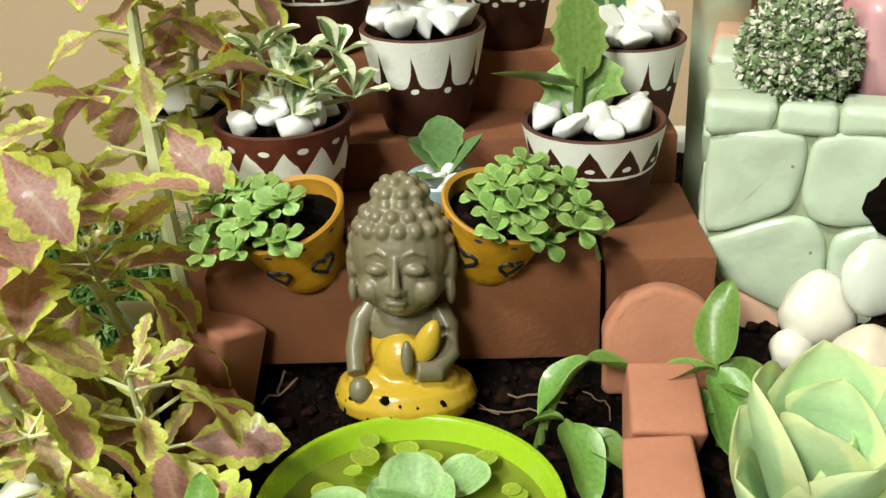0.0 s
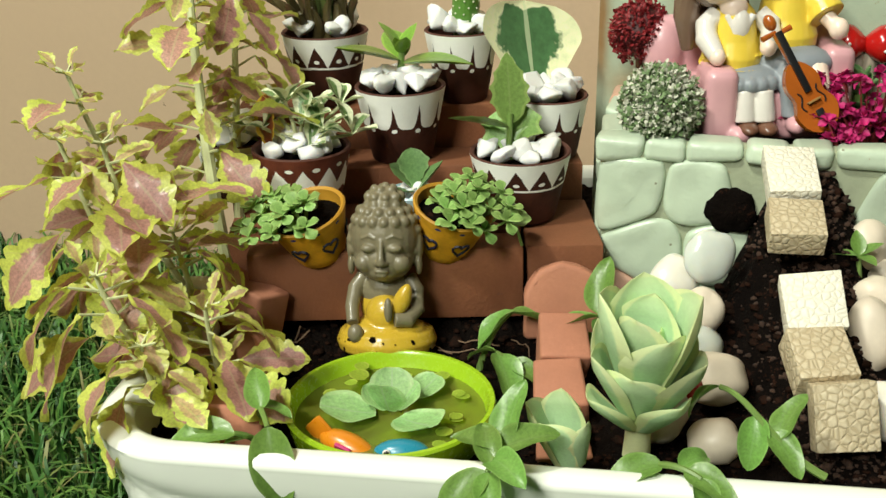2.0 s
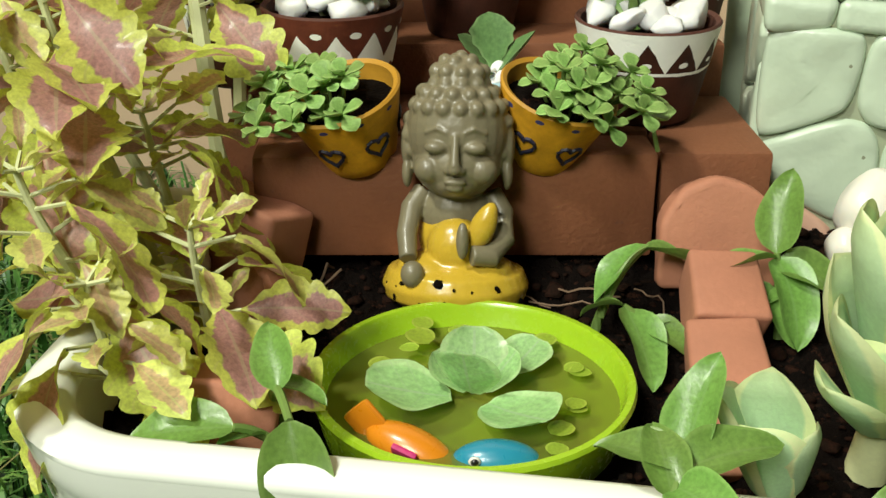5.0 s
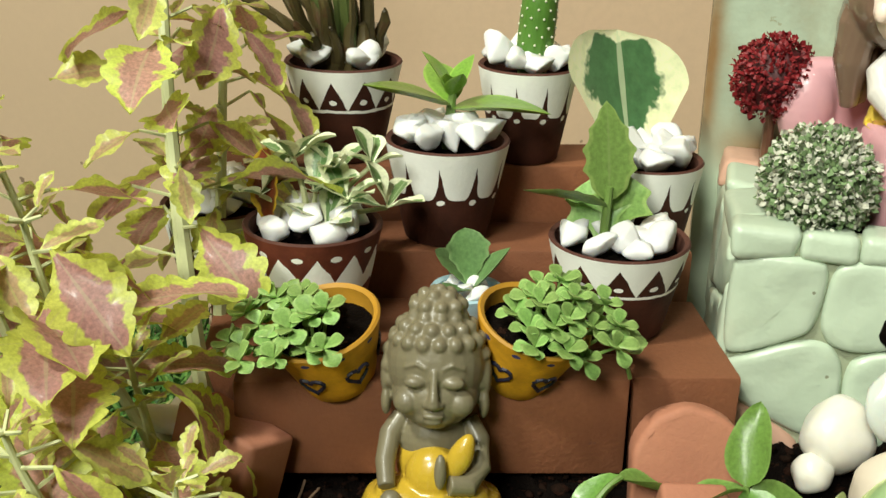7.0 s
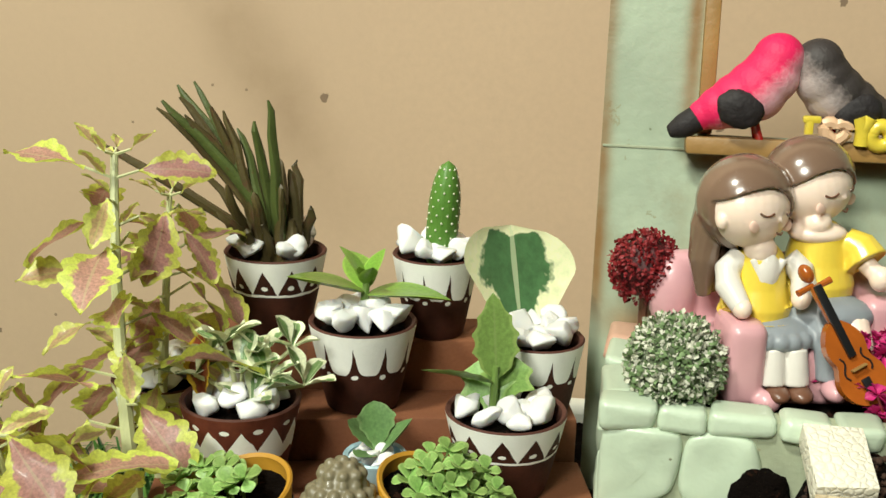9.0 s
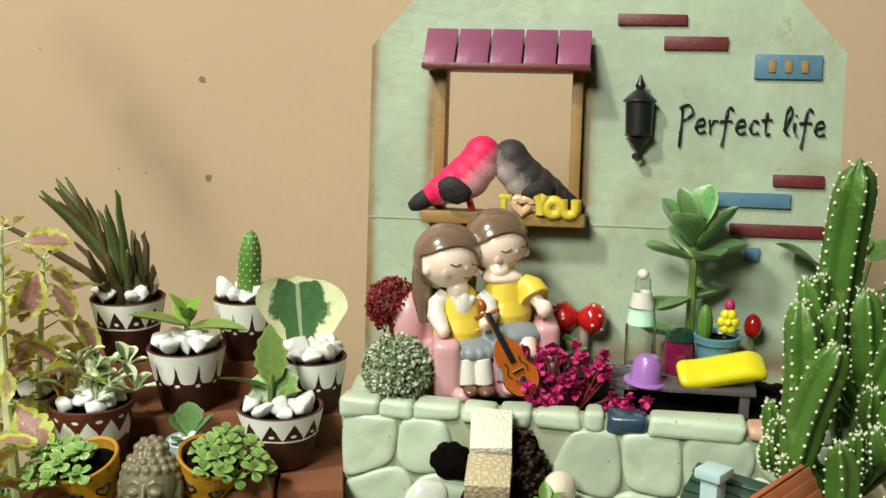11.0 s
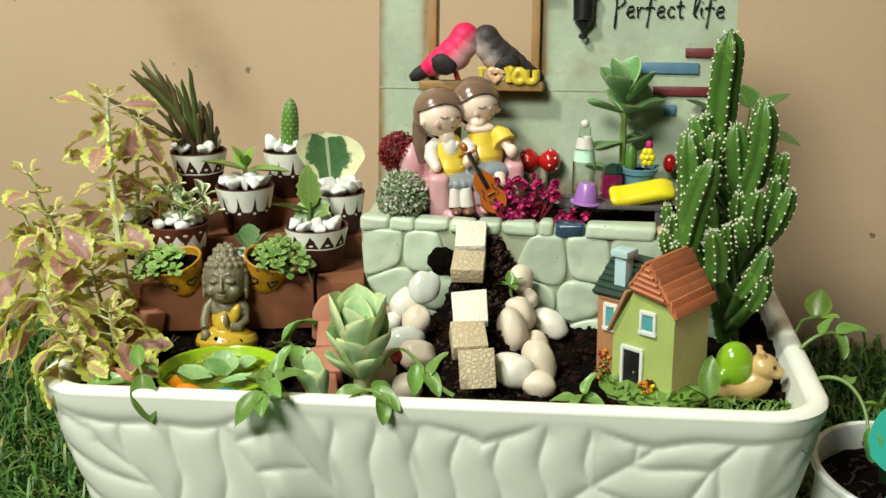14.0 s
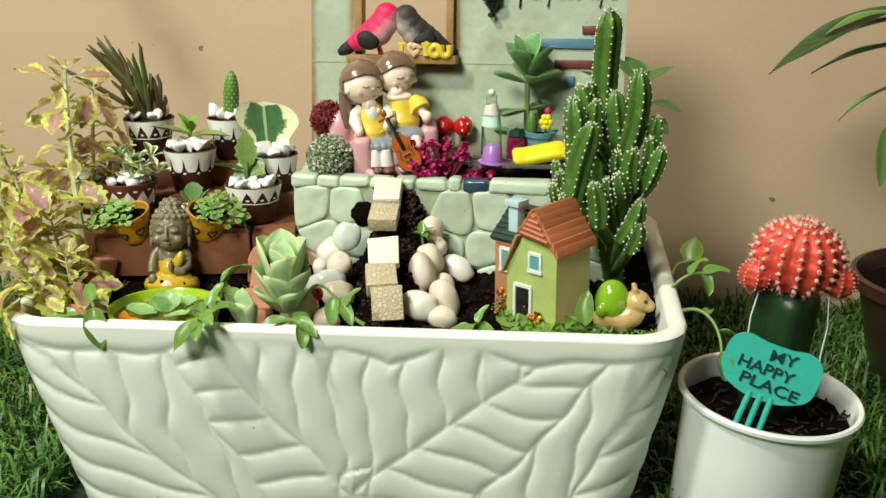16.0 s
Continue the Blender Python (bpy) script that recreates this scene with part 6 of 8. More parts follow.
def lathe_at(p, prof, seg):
    v, f, uv = lathe(prof, seg)
    return [(a + p[0], b + p[1], c + p[2]) for a, b, c in v], f


couple()

# violin leaning on the figurine
VIOLIN = plain("violin_varnish", (0.42, 0.105, 0.014), 0.2, 50, 300, 0.3, 0.05, coat=0.7)


def violin(m):
    ob = thing("toy_violin", "glossy orange brown toy violin with black fingerboard", "violin", m)
    out = []
    for k in range(48):
        s = k / 48
        w = TAU * s
        y = -math.cos(w)
        half = 0.0088 * math.sin(w) * (1.0 - 0.18 * y) * (1 - 0.30 * math.exp(-((y - 0.05) / 0.28) ** 2))
        out.append((half, y * 0.0150))
    v, f = slab(out, 0.0, 0.0036)
    part("body", Geo().add(v, f), VIOLIN, ob)
    part("fingerboard", Geo().add(*rbox((0.0028, 0.026, 0.0014), 0.0004), m=pose(0, 0.0150, 0.0052, 4)), BLACK, ob, "black fingerboard")
    part("neck", Geo().add(*rbox((0.0030, 0.013, 0.0026), 0.0006), m=pose(0, 0.0215, 0.0034)), VIOLIN, ob)
    part("tailpiece", Geo().add(*rbox((0.0030, 0.0075, 0.0012), 0.0004), m=pose(0, -0.0095, 0.0048)), BLACK, ob)
    part("bridge", Geo().add(*rbox((0.0055, 0.0008, 0.0022), 0.0003), m=pose(0, -0.002, 0.0046)), OCHRE, ob)
    part("scroll", Geo().add(*ball((0, 0.0325, 0.0030), (0.0024, 0.0034, 0.0028), 14, 10)), VIOLIN, ob)
    for i, s in enumerate((-1, 1)):
        part("peg", Geo().add(*tube([(0, 0.0282 - 0.001 * i, 0.0034), (s * 0.0062, 0.0282 - 0.001 * i, 0.0040)], [0.0009, 0.0012], 8)), VIOLIN, ob)
        pts = [(s * (0.0042 + 0.0009 * math.sin(k * 1.05)), -0.0045 + 0.0013 * k, 0.0038) for k in range(7)]
        part("sound_hole", Geo().add(*tube(pts, 0.00035, 5)), BLACK, ob)


a, b = Vector((0.0335, 0.1375, 0.1790)), Vector((0.0145, 0.1450, 0.2090))
yv = (b - a).normalized()
zv = Vector((0.30, -0.88, 0.30))
zv = (zv - yv * zv.dot(yv)).normalized()
mm = Matrix((yv.cross(zv), yv, zv)).transposed().to_4x4()
mm.translation = a + yv * 0.010
violin(mm @ Matrix.Scale(0.88, 4))

# clipped bushes
BUSH_G = plain("dusty_green_bits", (0.20, 0.30, 0.13), 0.7, 200, 900, 0.3, 0.3)
BUSH_W = plain("dusty_white_bits", (0.62, 0.62, 0.50), 0.7, 200, 900, 0.2, 0.3)
BUSH_D = plain("dark_bits", (0.14, 0.18, 0.10), 0.8, 200, 900, 0.3, 0.3)
RED_BIT = plain("red_bits", (0.24, 0.012, 0.016), 0.55, 200, 900, 0.35, 0.2)
RED_DARK = plain("dark_red_bits", (0.07, 0.006, 0.008), 0.6, 200, 900, 0.3, 0.2)


def bush(at, r0, mats, label, seed, n, size):
    r = random.Random(seed)
    ob = thing("toy_bush", label, "bush", Matrix.Translation(at))
    part("core", Geo().add(*ball((0, 0, 0), r0 * 0.86, 20, 14, 0.15, seed, 5)), mats[-1], ob)
    g = Geo()
    for k in range(n):
        z = r.uniform(-0.9, 1)
        w = r.uniform(0, TAU)
        d = Vector((math.sqrt(1 - z * z) * math.cos(w), math.sqrt(1 - z * z) * math.sin(w), z))
        s = size * r.uniform(0.6, 1.4)
        a = Vector((r.gauss(0, 1), r.gauss(0, 1), r.gauss(0, 1))).cross(d).normalized() * s
        e = (d * r.uniform(0.2, 1.2) + a.cross(d).normalized() * r.uniform(-1, 1)).normalized() * s * 1.3
        p = d * r0 * r.uniform(0.84, 1.06)
        g.add([p - a * 0.25, p + a * 0.5 + e * 0.5, p + e, p - a * 0.6 + e * 0.55, p + e * 0.5 + d * s * 0.35], [(0, 1, 4), (1, 2, 4), (2, 3, 4), (3, 0, 4)], r.choice((0, 0, 1, 1)))
    part("foliage", g, mats, ob, kind="stuff", sharp=0)


bush((-0.0210, 0.1400, BED + 0.0150), 0.0138, (BUSH_G, BUSH_W, BUSH_D), "grey-green flocked ball bush", 1, 3800, 0.0013)
bush((-0.0310, 0.1780, BED + 0.0330), 0.0112, (RED_BIT, RED_BIT, RED_DARK), "deep red flocked ball bush", 2, 1900, 0.0012)
part("bush_stem", Geo().add(*tube([(-0.0310, 0.1780, BED - 0.002), (-0.0310, 0.1780, BED + 0.024)], 0.0016, 8)), SHOE)["label"] = "brown stem of the red ball bush"
st = bpy.data.objects["bush_stem"]
tagged(st, "brown stem under the red ball bush", "stem")

# magenta dried flowers
MAGENTA = plain("magenta_petal", (0.52, 0.016, 0.15), 0.6, 300, 900, 0.35, 0.2)
RED_TWIG = plain("red_twig", (0.20, 0.02, 0.02), 0.6, 100, 600, 0.3, 0.2)


def flower_bunch(at, n, spread, tall, seed, label):
    r = random.Random(seed)
    ob = thing("dried_flowers", label, "flowers", Matrix.Translation(at), "magenta dried flowers")
    for k in range(n):
        x, y, z = r.gauss(0, spread), r.gauss(0, spread * 0.45), r.uniform(0.15, 1.0) * tall
        part("twig", Geo().add(*tube([(x * 0.3, y * 0.3, 0), (x * 0.8, y * 0.8, z * 0.7), (x, y, z)], [0.0004, 0.0004, 0.0003], 4)), RED_TWIG, ob)
        g = Geo()
        for j in range(11):
            v, f, uv = blade(0.0034 * r.uniform(0.7, 1.2), 0.0030, roundish, 0.4, 0.6, 4, 4, wave=0.08, seed=j)
            g.add(v, f, 0, aim((x, y, z), r.uniform(0, 360), r.uniform(-35, 85), r.uniform(-40, 40)), uv)
        part("flower_head", g, MAGENTA, ob, sharp=0)


flower_bunch((0.0515, 0.1490, BED), 46, 0.0105, 0.026, 1, "magenta dried flower heads on red twigs")
flower_bunch((0.0410, 0.1335, BED + 0.004), 9, 0.0050, 0.010, 3, "magenta dried flowers before the toy violin")
flower_bunch((0.0765, 0.1385, BED), 9, 0.0045, 0.010, 2, "magenta dried flowers beside the small bench")

# mushrooms
BEIGE = plain("beige_stem", (0.40, 0.34, 0.26), 0.5, 60, 500, 0.2, 0.1)
RED_CAP = plain("red_cap", (0.50, 0.012, 0.010), 0.2, 60, 500, 0.2, 0.05, coat=0.6)
for x, lean in ((0.0512, -1), (0.0532, 1)):
    ob = thing("toy_mushroom", "red toy mushroom with white dots", "mushroom", pose(x, 0.1930, BED), "toy mushrooms")
    part("stem", Geo().add(*lathe([(0.0001, -0.003), (0.0034, -0.003), (0.0030, 0.012), (0.0028, 0.026), (0.0001, 0.028)], 16)[:2], m=pose(0, 0, 0, 0, lean * 4)), BEIGE, ob, "beige stem")
    cap = part("cap", Geo().add(*lathe([(0.0001, -0.0052), (0.0026, -0.0046), (0.0052, -0.0018), (0.0071, 0.0010), (0.0074, 0.0030), (0.0064, 0.0058), (0.0040, 0.0078), (0.0001, 0.0086)], 28)[:2]), RED_CAP, ob, "glossy red cap", m=pose(lean * 0.0032, -0.001, 0.0270, 10, lean * 86))
    for j in range(9):
        a = TAU * j / 9
        part("dot", Geo().add(*ball(((0.0071 if j % 2 else 0.0052) * math.cos(a), (0.0071 if j % 2 else 0.0052) * math.sin(a), 0.0036 if j % 2 else 0.0067), 0.00075, 8, 6)), CREAM, cap)

# bench with the small objects on it
DARK_WOOD = plain("weathered_dark_wood", (0.10, 0.085, 0.085), 0.6, 30, 300, 0.4, 0.5, dirt=((0.30, 0.28, 0.30), 0.38))
BENCH_Z = BED + 0.0120
bench = thing("toy_bench", "dark weathered wooden toy bench", "bench")
for k in range(4):
    part("plank", Geo().add(*rbox((0.0600, 0.0066, 0.0022), 0.0005, 2, 0.0003, k), m=pose(0.0975, 0.1500 + 0.0072 * k, BENCH_Z - 0.0011, 0, 0, rng.uniform(-0.8, 0.8))), DARK_WOOD, bench)
for x in (0.072, 0.123):
    for y in (0.1495, 0.1715):
        part("leg", Geo().add(*rbox((0.004, 0.004, 0.0115), 0.0006), m=pose(x, y, BED + 0.0043)), DARK_WOOD, bench)
PURPLE = plain("purple_plastic", (0.40, 0.18, 0.55), 0.3, 60, 500, 0.1, 0.05, coat=0.3, sub=0.2)
solo("purple_cap", Geo().add(*lathe([(0.0001, 0.0120), (0.0040, 0.0116), (0.0058, 0.0092), (0.0068, 0.0012), (0.0088, 0.0008), (0.0090, 0.0), (0.0001, 0.0)], 28)[:2]), PURPLE, "translucent purple plastic cap on the bench", "cap", pose(0.0822, 0.1520, BENCH_Z, 0, 6))
BRIGHT_Y = plain("yellow_plastic", (0.82, 0.70, 0.02), 0.25, 60, 500, 0.08, 0.05, coat=0.4)
v, f = ball((0, 0, 0), (1, 1, 1), 32, 18)
v = [(math.copysign(abs(x) ** 0.55, x) * 0.0182 * (1 + 0.06 * abs(y)), math.copysign(abs(y) ** 0.60, y) * 0.0078 * (1 - 0.12 * math.cos(x * 3)), math.copysign(abs(z) ** 0.8, z) * 0.0040 + 0.0008 * math.sin(x * 5)) for x, y, z in v]
solo("yellow_pillow", Geo().add(v, f), BRIGHT_Y, "glossy yellow pillow-shaped toy on the bench", "toy", pose(0.1135, 0.1545, BENCH_Z + 0.0062, 34, -8, 8))
GLASS, gt, gb = node_mat("clear_glass", 0.05)
gb.inputs["Transmission Weight"].default_value = 1.0
gb.inputs["Base Color"].default_value = (0.94, 0.97, 0.94, 1)
bt = thing("glass_bottle", "tiny clear bottle with pale green label", "bottle", Matrix.Translation((0.0800, 0.1700, BENCH_Z)))
o = part("glass", Geo().add(*lathe([(0.0001, 0), (0.0066, 0), (0.0068, 0.002), (0.0066, 0.018), (0.0058, 0.026), (0.0036, 0.035), (0.0034, 0.040), (0.0030, 0.040), (0.0031, 0.035), (0.0052, 0.026), (0.0060, 0.018), (0.0061, 0.002), (0.0001, 0.0012)], 24)[:2]), GLASS, bt)
o.visible_shadow = False
MINT = plain("mint_label", (0.45, 0.66, 0.52), 0.5, 60, 500, 0.1, 0.05)
part("label_band", Geo().add(*lathe([(0.0063, 0.0205), (0.0056, 0.0275)], 24)[:2]), MINT, bt, "pale green label")
part("label_band", Geo().add(*lathe([(0.0055, 0.0280), (0.0040, 0.0345)], 24)[:2]), CREAM, bt, "white label")
part("stopper", Geo().add(*ball((0, 0, 0.0420), (0.0026, 0.0026, 0.0024), 12, 8)), CREAM, bt)
JAR = plain("magenta_glass", (0.18, 0.008, 0.05), 0.1, 60, 500, 0.2, 0.03, coat=0.7)
jr = thing("toy_jar", "deep magenta glass jar with dark top", "jar", Matrix.Translation((0.0965, 0.1680, BENCH_Z)))
part("body", Geo().add(*lathe([(0.0001, 0), (0.0066, 0), (0.0070, 0.002), (0.0066, 0.0125), (0.0060, 0.0140), (0.0001, 0.0142)], 10)[:2]), JAR, jr, sharp=20)
part("top", Geo().add(*lathe([(0.0056, 0.0140), (0.0062, 0.0150), (0.0050, 0.0190), (0.0001, 0.0200)], 10)[:2]), plain("bottle_green", (0.012, 0.045, 0.025), 0.2, 60, 500, 0.2, 0.05, coat=0.5), jr, "dark green top", sharp=20)
BLUE_POT = plain("blue_pot_glaze", (0.10, 0.24, 0.33), 0.35, 60, 500, 0.18, 0.1, coat=0.3)
mp = Matrix.Translation((0.1120, 0.1665, BENCH_Z))
bp = thing("toy_pot", "small dusty blue pot with toy plants", "pot", mp)
part("pot_wall", Geo().add(*lathe([(0.0001, 0), (0.0070, 0), (0.0085, 0.014), (0.0085, 0.0150), (0.0098, 0.0152), (0.0100, 0.0180), (0.0090, 0.0184), (0.0078, 0.0160), (0.0001, 0.0155)], 28)[:2]), BLUE_POT, bp)
part("potting_soil", Geo().add(*lathe([(0.0082, 0.0163), (0.0001, 0.0168)], 20)[:2]), SOIL, bp, "dark soil")
tp = thing("toy_cactus", "small toy cactus with yellow and magenta flowers", "cactus", mp @ Matrix.Translation((0, 0, 0.0162)))
v, f = ribbed(0.0150, 0.0034, 9, 0.15, 14, 0.6, 3)
part("body", Geo().add(v, f), CACT_LIGHT, tp, m=pose(-0.0055, 0, 0), sharp=0)
g = Geo()
for k in range(6):
    a = TAU * k / 6
    g.add(*ball((0.0038 + 0.0024 * math.cos(a), -0.003, 0.0085 + 0.0034 * math.sin(a)), (0.0022, 0.0018, 0.0024), 10, 8))
g.add(*ball((0.0038, -0.0042, 0.0085), 0.0016, 10, 8))
part("yellow_flower", g, BRIGHT_Y, tp, "yellow flower")
part("magenta_flower", Geo().add(*ball((0.0045, 0.001, 0.0145), (0.0022, 0.0022, 0.0030), 10, 8)), MAGENTA, tp, "magenta bud")
part("flower_stem", Geo().add(*tube([(0.003, 0, 0), (0.004, -0.001, 0.010)], 0.0006, 6)), GREEN_STEM, tp)
solo("red_berry", Geo().add(*ball((0, 0, 0), (0.0040, 0.0040, 0.0055), 14, 10)), RED_CAP, "glossy red berry by the back plate", "berry", Matrix.Translation((0.1290, 0.1900, BED + 0.028)))
part("berry_stalk", Geo().add(*tube([(0.1290, 0.1900, BED - 0.002), (0.1290, 0.1900, BED + 0.024)], 0.0007, 6)), GREEN_STEM)
tagged(bpy.data.objects["berry_stalk"], "thin green stalk under the red berry", "stalk")

# succulents behind the bench
SUC_M = leaf_meshes("succulent_leaf", SUCC_DARK, 3, 0.0265, 0.0162, spoon, cup=0.40, curl=-0.08, nl=12, nw=8, thick=0.0016)


def leggy(at, height, rows, size, seed, label, lean=(0, 0)):
    r = random.Random(seed)
    ob = thing("leggy_succulent", label, "plant", Matrix.Translation(at))
    top = Vector((lean[0], lean[1], height))
    part("stem", Geo().add(*tube([(0, 0, -0.002), top * 0.5, top], [0.0024, 0.0021, 0.0016], 8)), GREEN_STEM, ob)
    for k, (s, n, ri) in enumerate(rows):
        for j in range(n):
            part("leaf", r.choice(SUC_M), None, ob, m=aim(top * s, 360 / n * j + 55 * k + r.uniform(-12, 12), ri + r.uniform(-6, 6), 0, size * (0.85 + 0.22 * (k / len(rows)))))


leggy((0.1015, 0.1850, BED), 0.064, ((0.36, 2, 6), (0.64, 2, 0), (0.92, 4, 18), (1.0, 4, 42), (1.02, 2, 68)), 0.98, 1, "leggy green succulent with spoon-shaped leaves")
leggy((0.0500, 0.1780, BED), 0.012, ((0.5, 5, 20), (0.9, 5, 45), (1.0, 3, 65)), 0.42, 5, "small dark succulent below the toy mushrooms")
ROUND_GREEN = leaf_mat("round_glossy_leaf", (0.07, 0.16, 0.035), (0.12, 0.24, 0.06), 0.85, 0.15, 0.3, vein=(0.16, 0.28, 0.09), glow=0.2)
ROUND = leaf_meshes("round_leaf", ROUND_GREEN, 2, 0.0225, 0.0210, ovate, cup=0.2, curl=0.3, nl=12, nw=8)
ob = thing("round_leaf_plant", "round dark green leaves behind the tall cactus", "plant", Matrix.Translation((0.165, 0.200, 0.150)))
for p, az, ri in (((-0.009, -0.006, 0.073), 185, 32), ((0.012, -0.005, 0.076), 20, 32), ((0.016, -0.008, 0.064), -20, -8), ((0.008, -0.004, 0.078), 120, 40), ((0.012, -0.006, 0.054), -35, -20)):
    part("stalk", Geo().add(*tube([(0, 0.010, -0.045), (p[0] * 0.5, 0.010, 0.03), p], [0.0012, 0.0010, 0.0008], 6)), GREEN_STEM, ob)
    part("leaf", ROUND[0], None, ob, m=aim(p, az, ri, 0, 1.0))

# two bird figurines and yellow letters on the window shelf
SHELF_Z = 0.2403


def bird(m, body_mat, dark, name, label):
    """A plump flocked bird: a tapering body that rises from the tail to the head. Slots: body, dark, red."""
    g = Geo()
    for x, z, a, b in ((-0.0120, 0.0098, 0.0052, 0.0050), (-0.0070, 0.0116, 0.0072, 0.0072), (-0.0010, 0.0136, 0.0092, 0.0092), (0.0050, 0.0166, 0.0102, 0.0100), (0.0095, 0.0210, 0.0096, 0.0096), (0.0122, 0.0262, 0.0084, 0.0084)):
        g.add(*ball((x, 0, z), (a, b, a), 22, 16), 0)
    g.add(*tube([(-0.0130, 0, 0.0092), (-0.0190, 0, 0.0062), (-0.0235, 0, 0.0046)], [0.0046, 0.0042, 0.0022], 14), 1)
    for e in (-1, 1):
        g.add(*ball((0, 0, 0), (0.0080, 0.0034, 0.0062), 22, 14, 0.25, 3, 6), 1, pose(-0.0010, e * 0.0078, 0.0120, 0, 20, 0))
    g.add(*tube([(0.0190, 0, 0.0275), (0.0222, 0, 0.0258)], [0.0018, 0.0004], 8), 1)
    g = fused_slots(g, {0: 0.0006, 1: 0.0006}, 16)
    for e in (-1, 1):
        g.add(*tube([(0.0040, e * 0.0025, 0.008), (0.0055, e * 0.003, 0.0)], [0.0012, 0.0014], 8), 2)
    solo(name, g, (body_mat, dark, RED_CAP), label, "figurine", m, sharp=60)


def sprayed(name, back, front):
    """Two sprayed colours that fade into each other over the breast."""
    m, t, b = node_mat(name, 0.6)
    c = nd(t, "ShaderNodeTexCoord")
    sp = nd(t, "ShaderNodeSeparateXYZ")
    link(t, c.outputs["Object"], sp.inputs[0])
    n = noise_of(t, 700, 4.0)
    d = math_node(t, "ADD", math_node(t, "MULTIPLY", sp.outputs["X"], 0.62), math_node(t, "MULTIPLY", sp.outputs["Z"], -0.78))
    d = math_node(t, "ADD", d, math_node(t, "MULTIPLY", math_node(t, "SUBTRACT", n, 0.5), 0.006))
    k = nd(t, "ShaderNodeMapRange")
    k.inputs["From Min"].default_value, k.inputs["From Max"].default_value = -0.0125, -0.0055
    link(t, d, k.inputs["Value"])
    link(t, mix(t, k.outputs[0], back, front), b.inputs["Base Color"])
    bump(t, b, n, 0.5, 0.0006)
    return m


CRIMSON = sprayed("crimson_flock", (0.80, 0.014, 0.11), (0.90, 0.50, 0.56))
FEATHER_D = plain("black_flock", (0.018, 0.014, 0.015), 0.7, 120, 900, 0.3, 0.5)
FEATHER_G = sprayed("grey_flock", (0.045, 0.036, 0.034), (0.46, 0.38, 0.36))
y0 = PLATE_Y + 0.005 * RAKE - 0.0100
bird(pose(-0.0030, y0, SHELF_Z, 0, -6, 4), CRIMSON, FEATHER_D, "bird_figurine", "crimson and pink bird figurine with black wing")
bird(pose(0.0290, y0 + 0.0040, SHELF_Z, 0, -4, 190) @ Matrix.Scale(0.97, 4), FEATHER_G, FEATHER_D, "bird_figurine", "grey bird figurine with dark wing")
LETTER = plain("yellow_letter_plastic", (0.78, 0.60, 0.06), 0.3, 60, 500, 0.08, 0.05, coat=0.3, sub=0.1)
LETTER_P = plain("peach_letter_plastic", (0.80, 0.52, 0.32), 0.3, 60, 500, 0.08, 0.05, coat=0.3)
lt = thing("letter_row", "yellow plastic letters with a peach heart", "letters", pose(0.0172, y0 - 0.0052, SHELF_Z + 0.0004, 0, 0, 2) @ Matrix.Scale(1.16, 4))
part("letter", Geo().add(*rbox((0.0024, 0.0026, 0.0080), 0.0009, 2), m=pose(0, 0, 0.0042)).add(*rbox((0.0050, 0.0026, 0.0020), 0.0008, 2), m=pose(0.0006, 0, 0.0076)), LETTER, lt)
pts = []
for k in range(25):
    w = TAU * k / 24
    pts.append((0.0072 + 16 * math.sin(w) ** 3 * 0.00021, 0, 0.0046 + (13 * math.cos(w) - 5 * math.cos(2 * w) - 2 * math.cos(3 * w) - math.cos(4 * w)) * 0.00020))
part("heart", Geo().add(*tube(pts, 0.0018, 8, False)), LETTER_P, lt, "peach heart outline")
part("letter", Geo().add(*tube([(0.0128, 0, 0.0088), (0.0143, 0, 0.0052), (0.0143, 0, 0.0010)], 0.0021, 10)).add(*tube([(0.0160, 0, 0.0088), (0.0143, 0, 0.0052)], 0.0021, 10)), LETTER, lt)
for x in (0.0192, 0.0252):
    n = 20
    full = x < 0.02
    pts = [(x + 0.0026 * math.cos(TAU * k / n), 0, 0.0038 + 0.0028 * math.sin(TAU * k / n)) for k in range(n + 1)]
    if not full:
        pts = [(x - 0.0026, 0, 0.0070)] + pts[10:21] + [(x + 0.0026, 0, 0.0070)]
    part("letter", Geo().add(*tube(pts, 0.0021, 10, not full)), LETTER, lt)

# ---- pebbles along the path ----


def pebble(x, y, z, rx, ry, rz, turn, tilt, material, seed, label):
    v, f = ball((0, 0, 0), (rx, ry, rz), 22, 14, 0.16, seed, 1.3)
    solo("pebble", Geo().add(v, f), material, label, "pebble", pose(x, y, z + 0.0025, tilt[0], tilt[1], turn), "smooth pebbles beside the path", sharp=0)


TANP, WHP = "smooth tan river pebble on dark soil", "smooth white pebble on dark soil"
pebble(-0.0015, 0.1005, 0.1400, 0.0085, 0.0035, 0.0095, 12, (-18, 25), QUARTZ, 1, "flat milky quartz disc leaning on the planter")
pebble(-0.0130, 0.1060, 0.1270, 0.0095, 0.0080, 0.0095, 20, (0, 0), PEBBLE_W, 2, WHP)
pebble(-0.0040, 0.0880, 0.1240, 0.0082, 0.0070, 0.0095, 0, (0, 25), PEBBLE, 3, TANP)
pebble(-0.0080, 0.0700, 0.1195, 0.0125, 0.0085, 0.0080, 10, (0, -14), QUARTZ, 4, "pale grey-green pebble on dark soil")
pebble(0.0020, 0.0600, 0.1160, 0.0105, 0.0090, 0.0085, 25, (0, 12), PEBBLE, 5, TANP)
pebble(0.0020, 0.0330, 0.1105, 0.0080, 0.0070, 0.0070, 0, (0, 0), PEBBLE, 6, TANP)
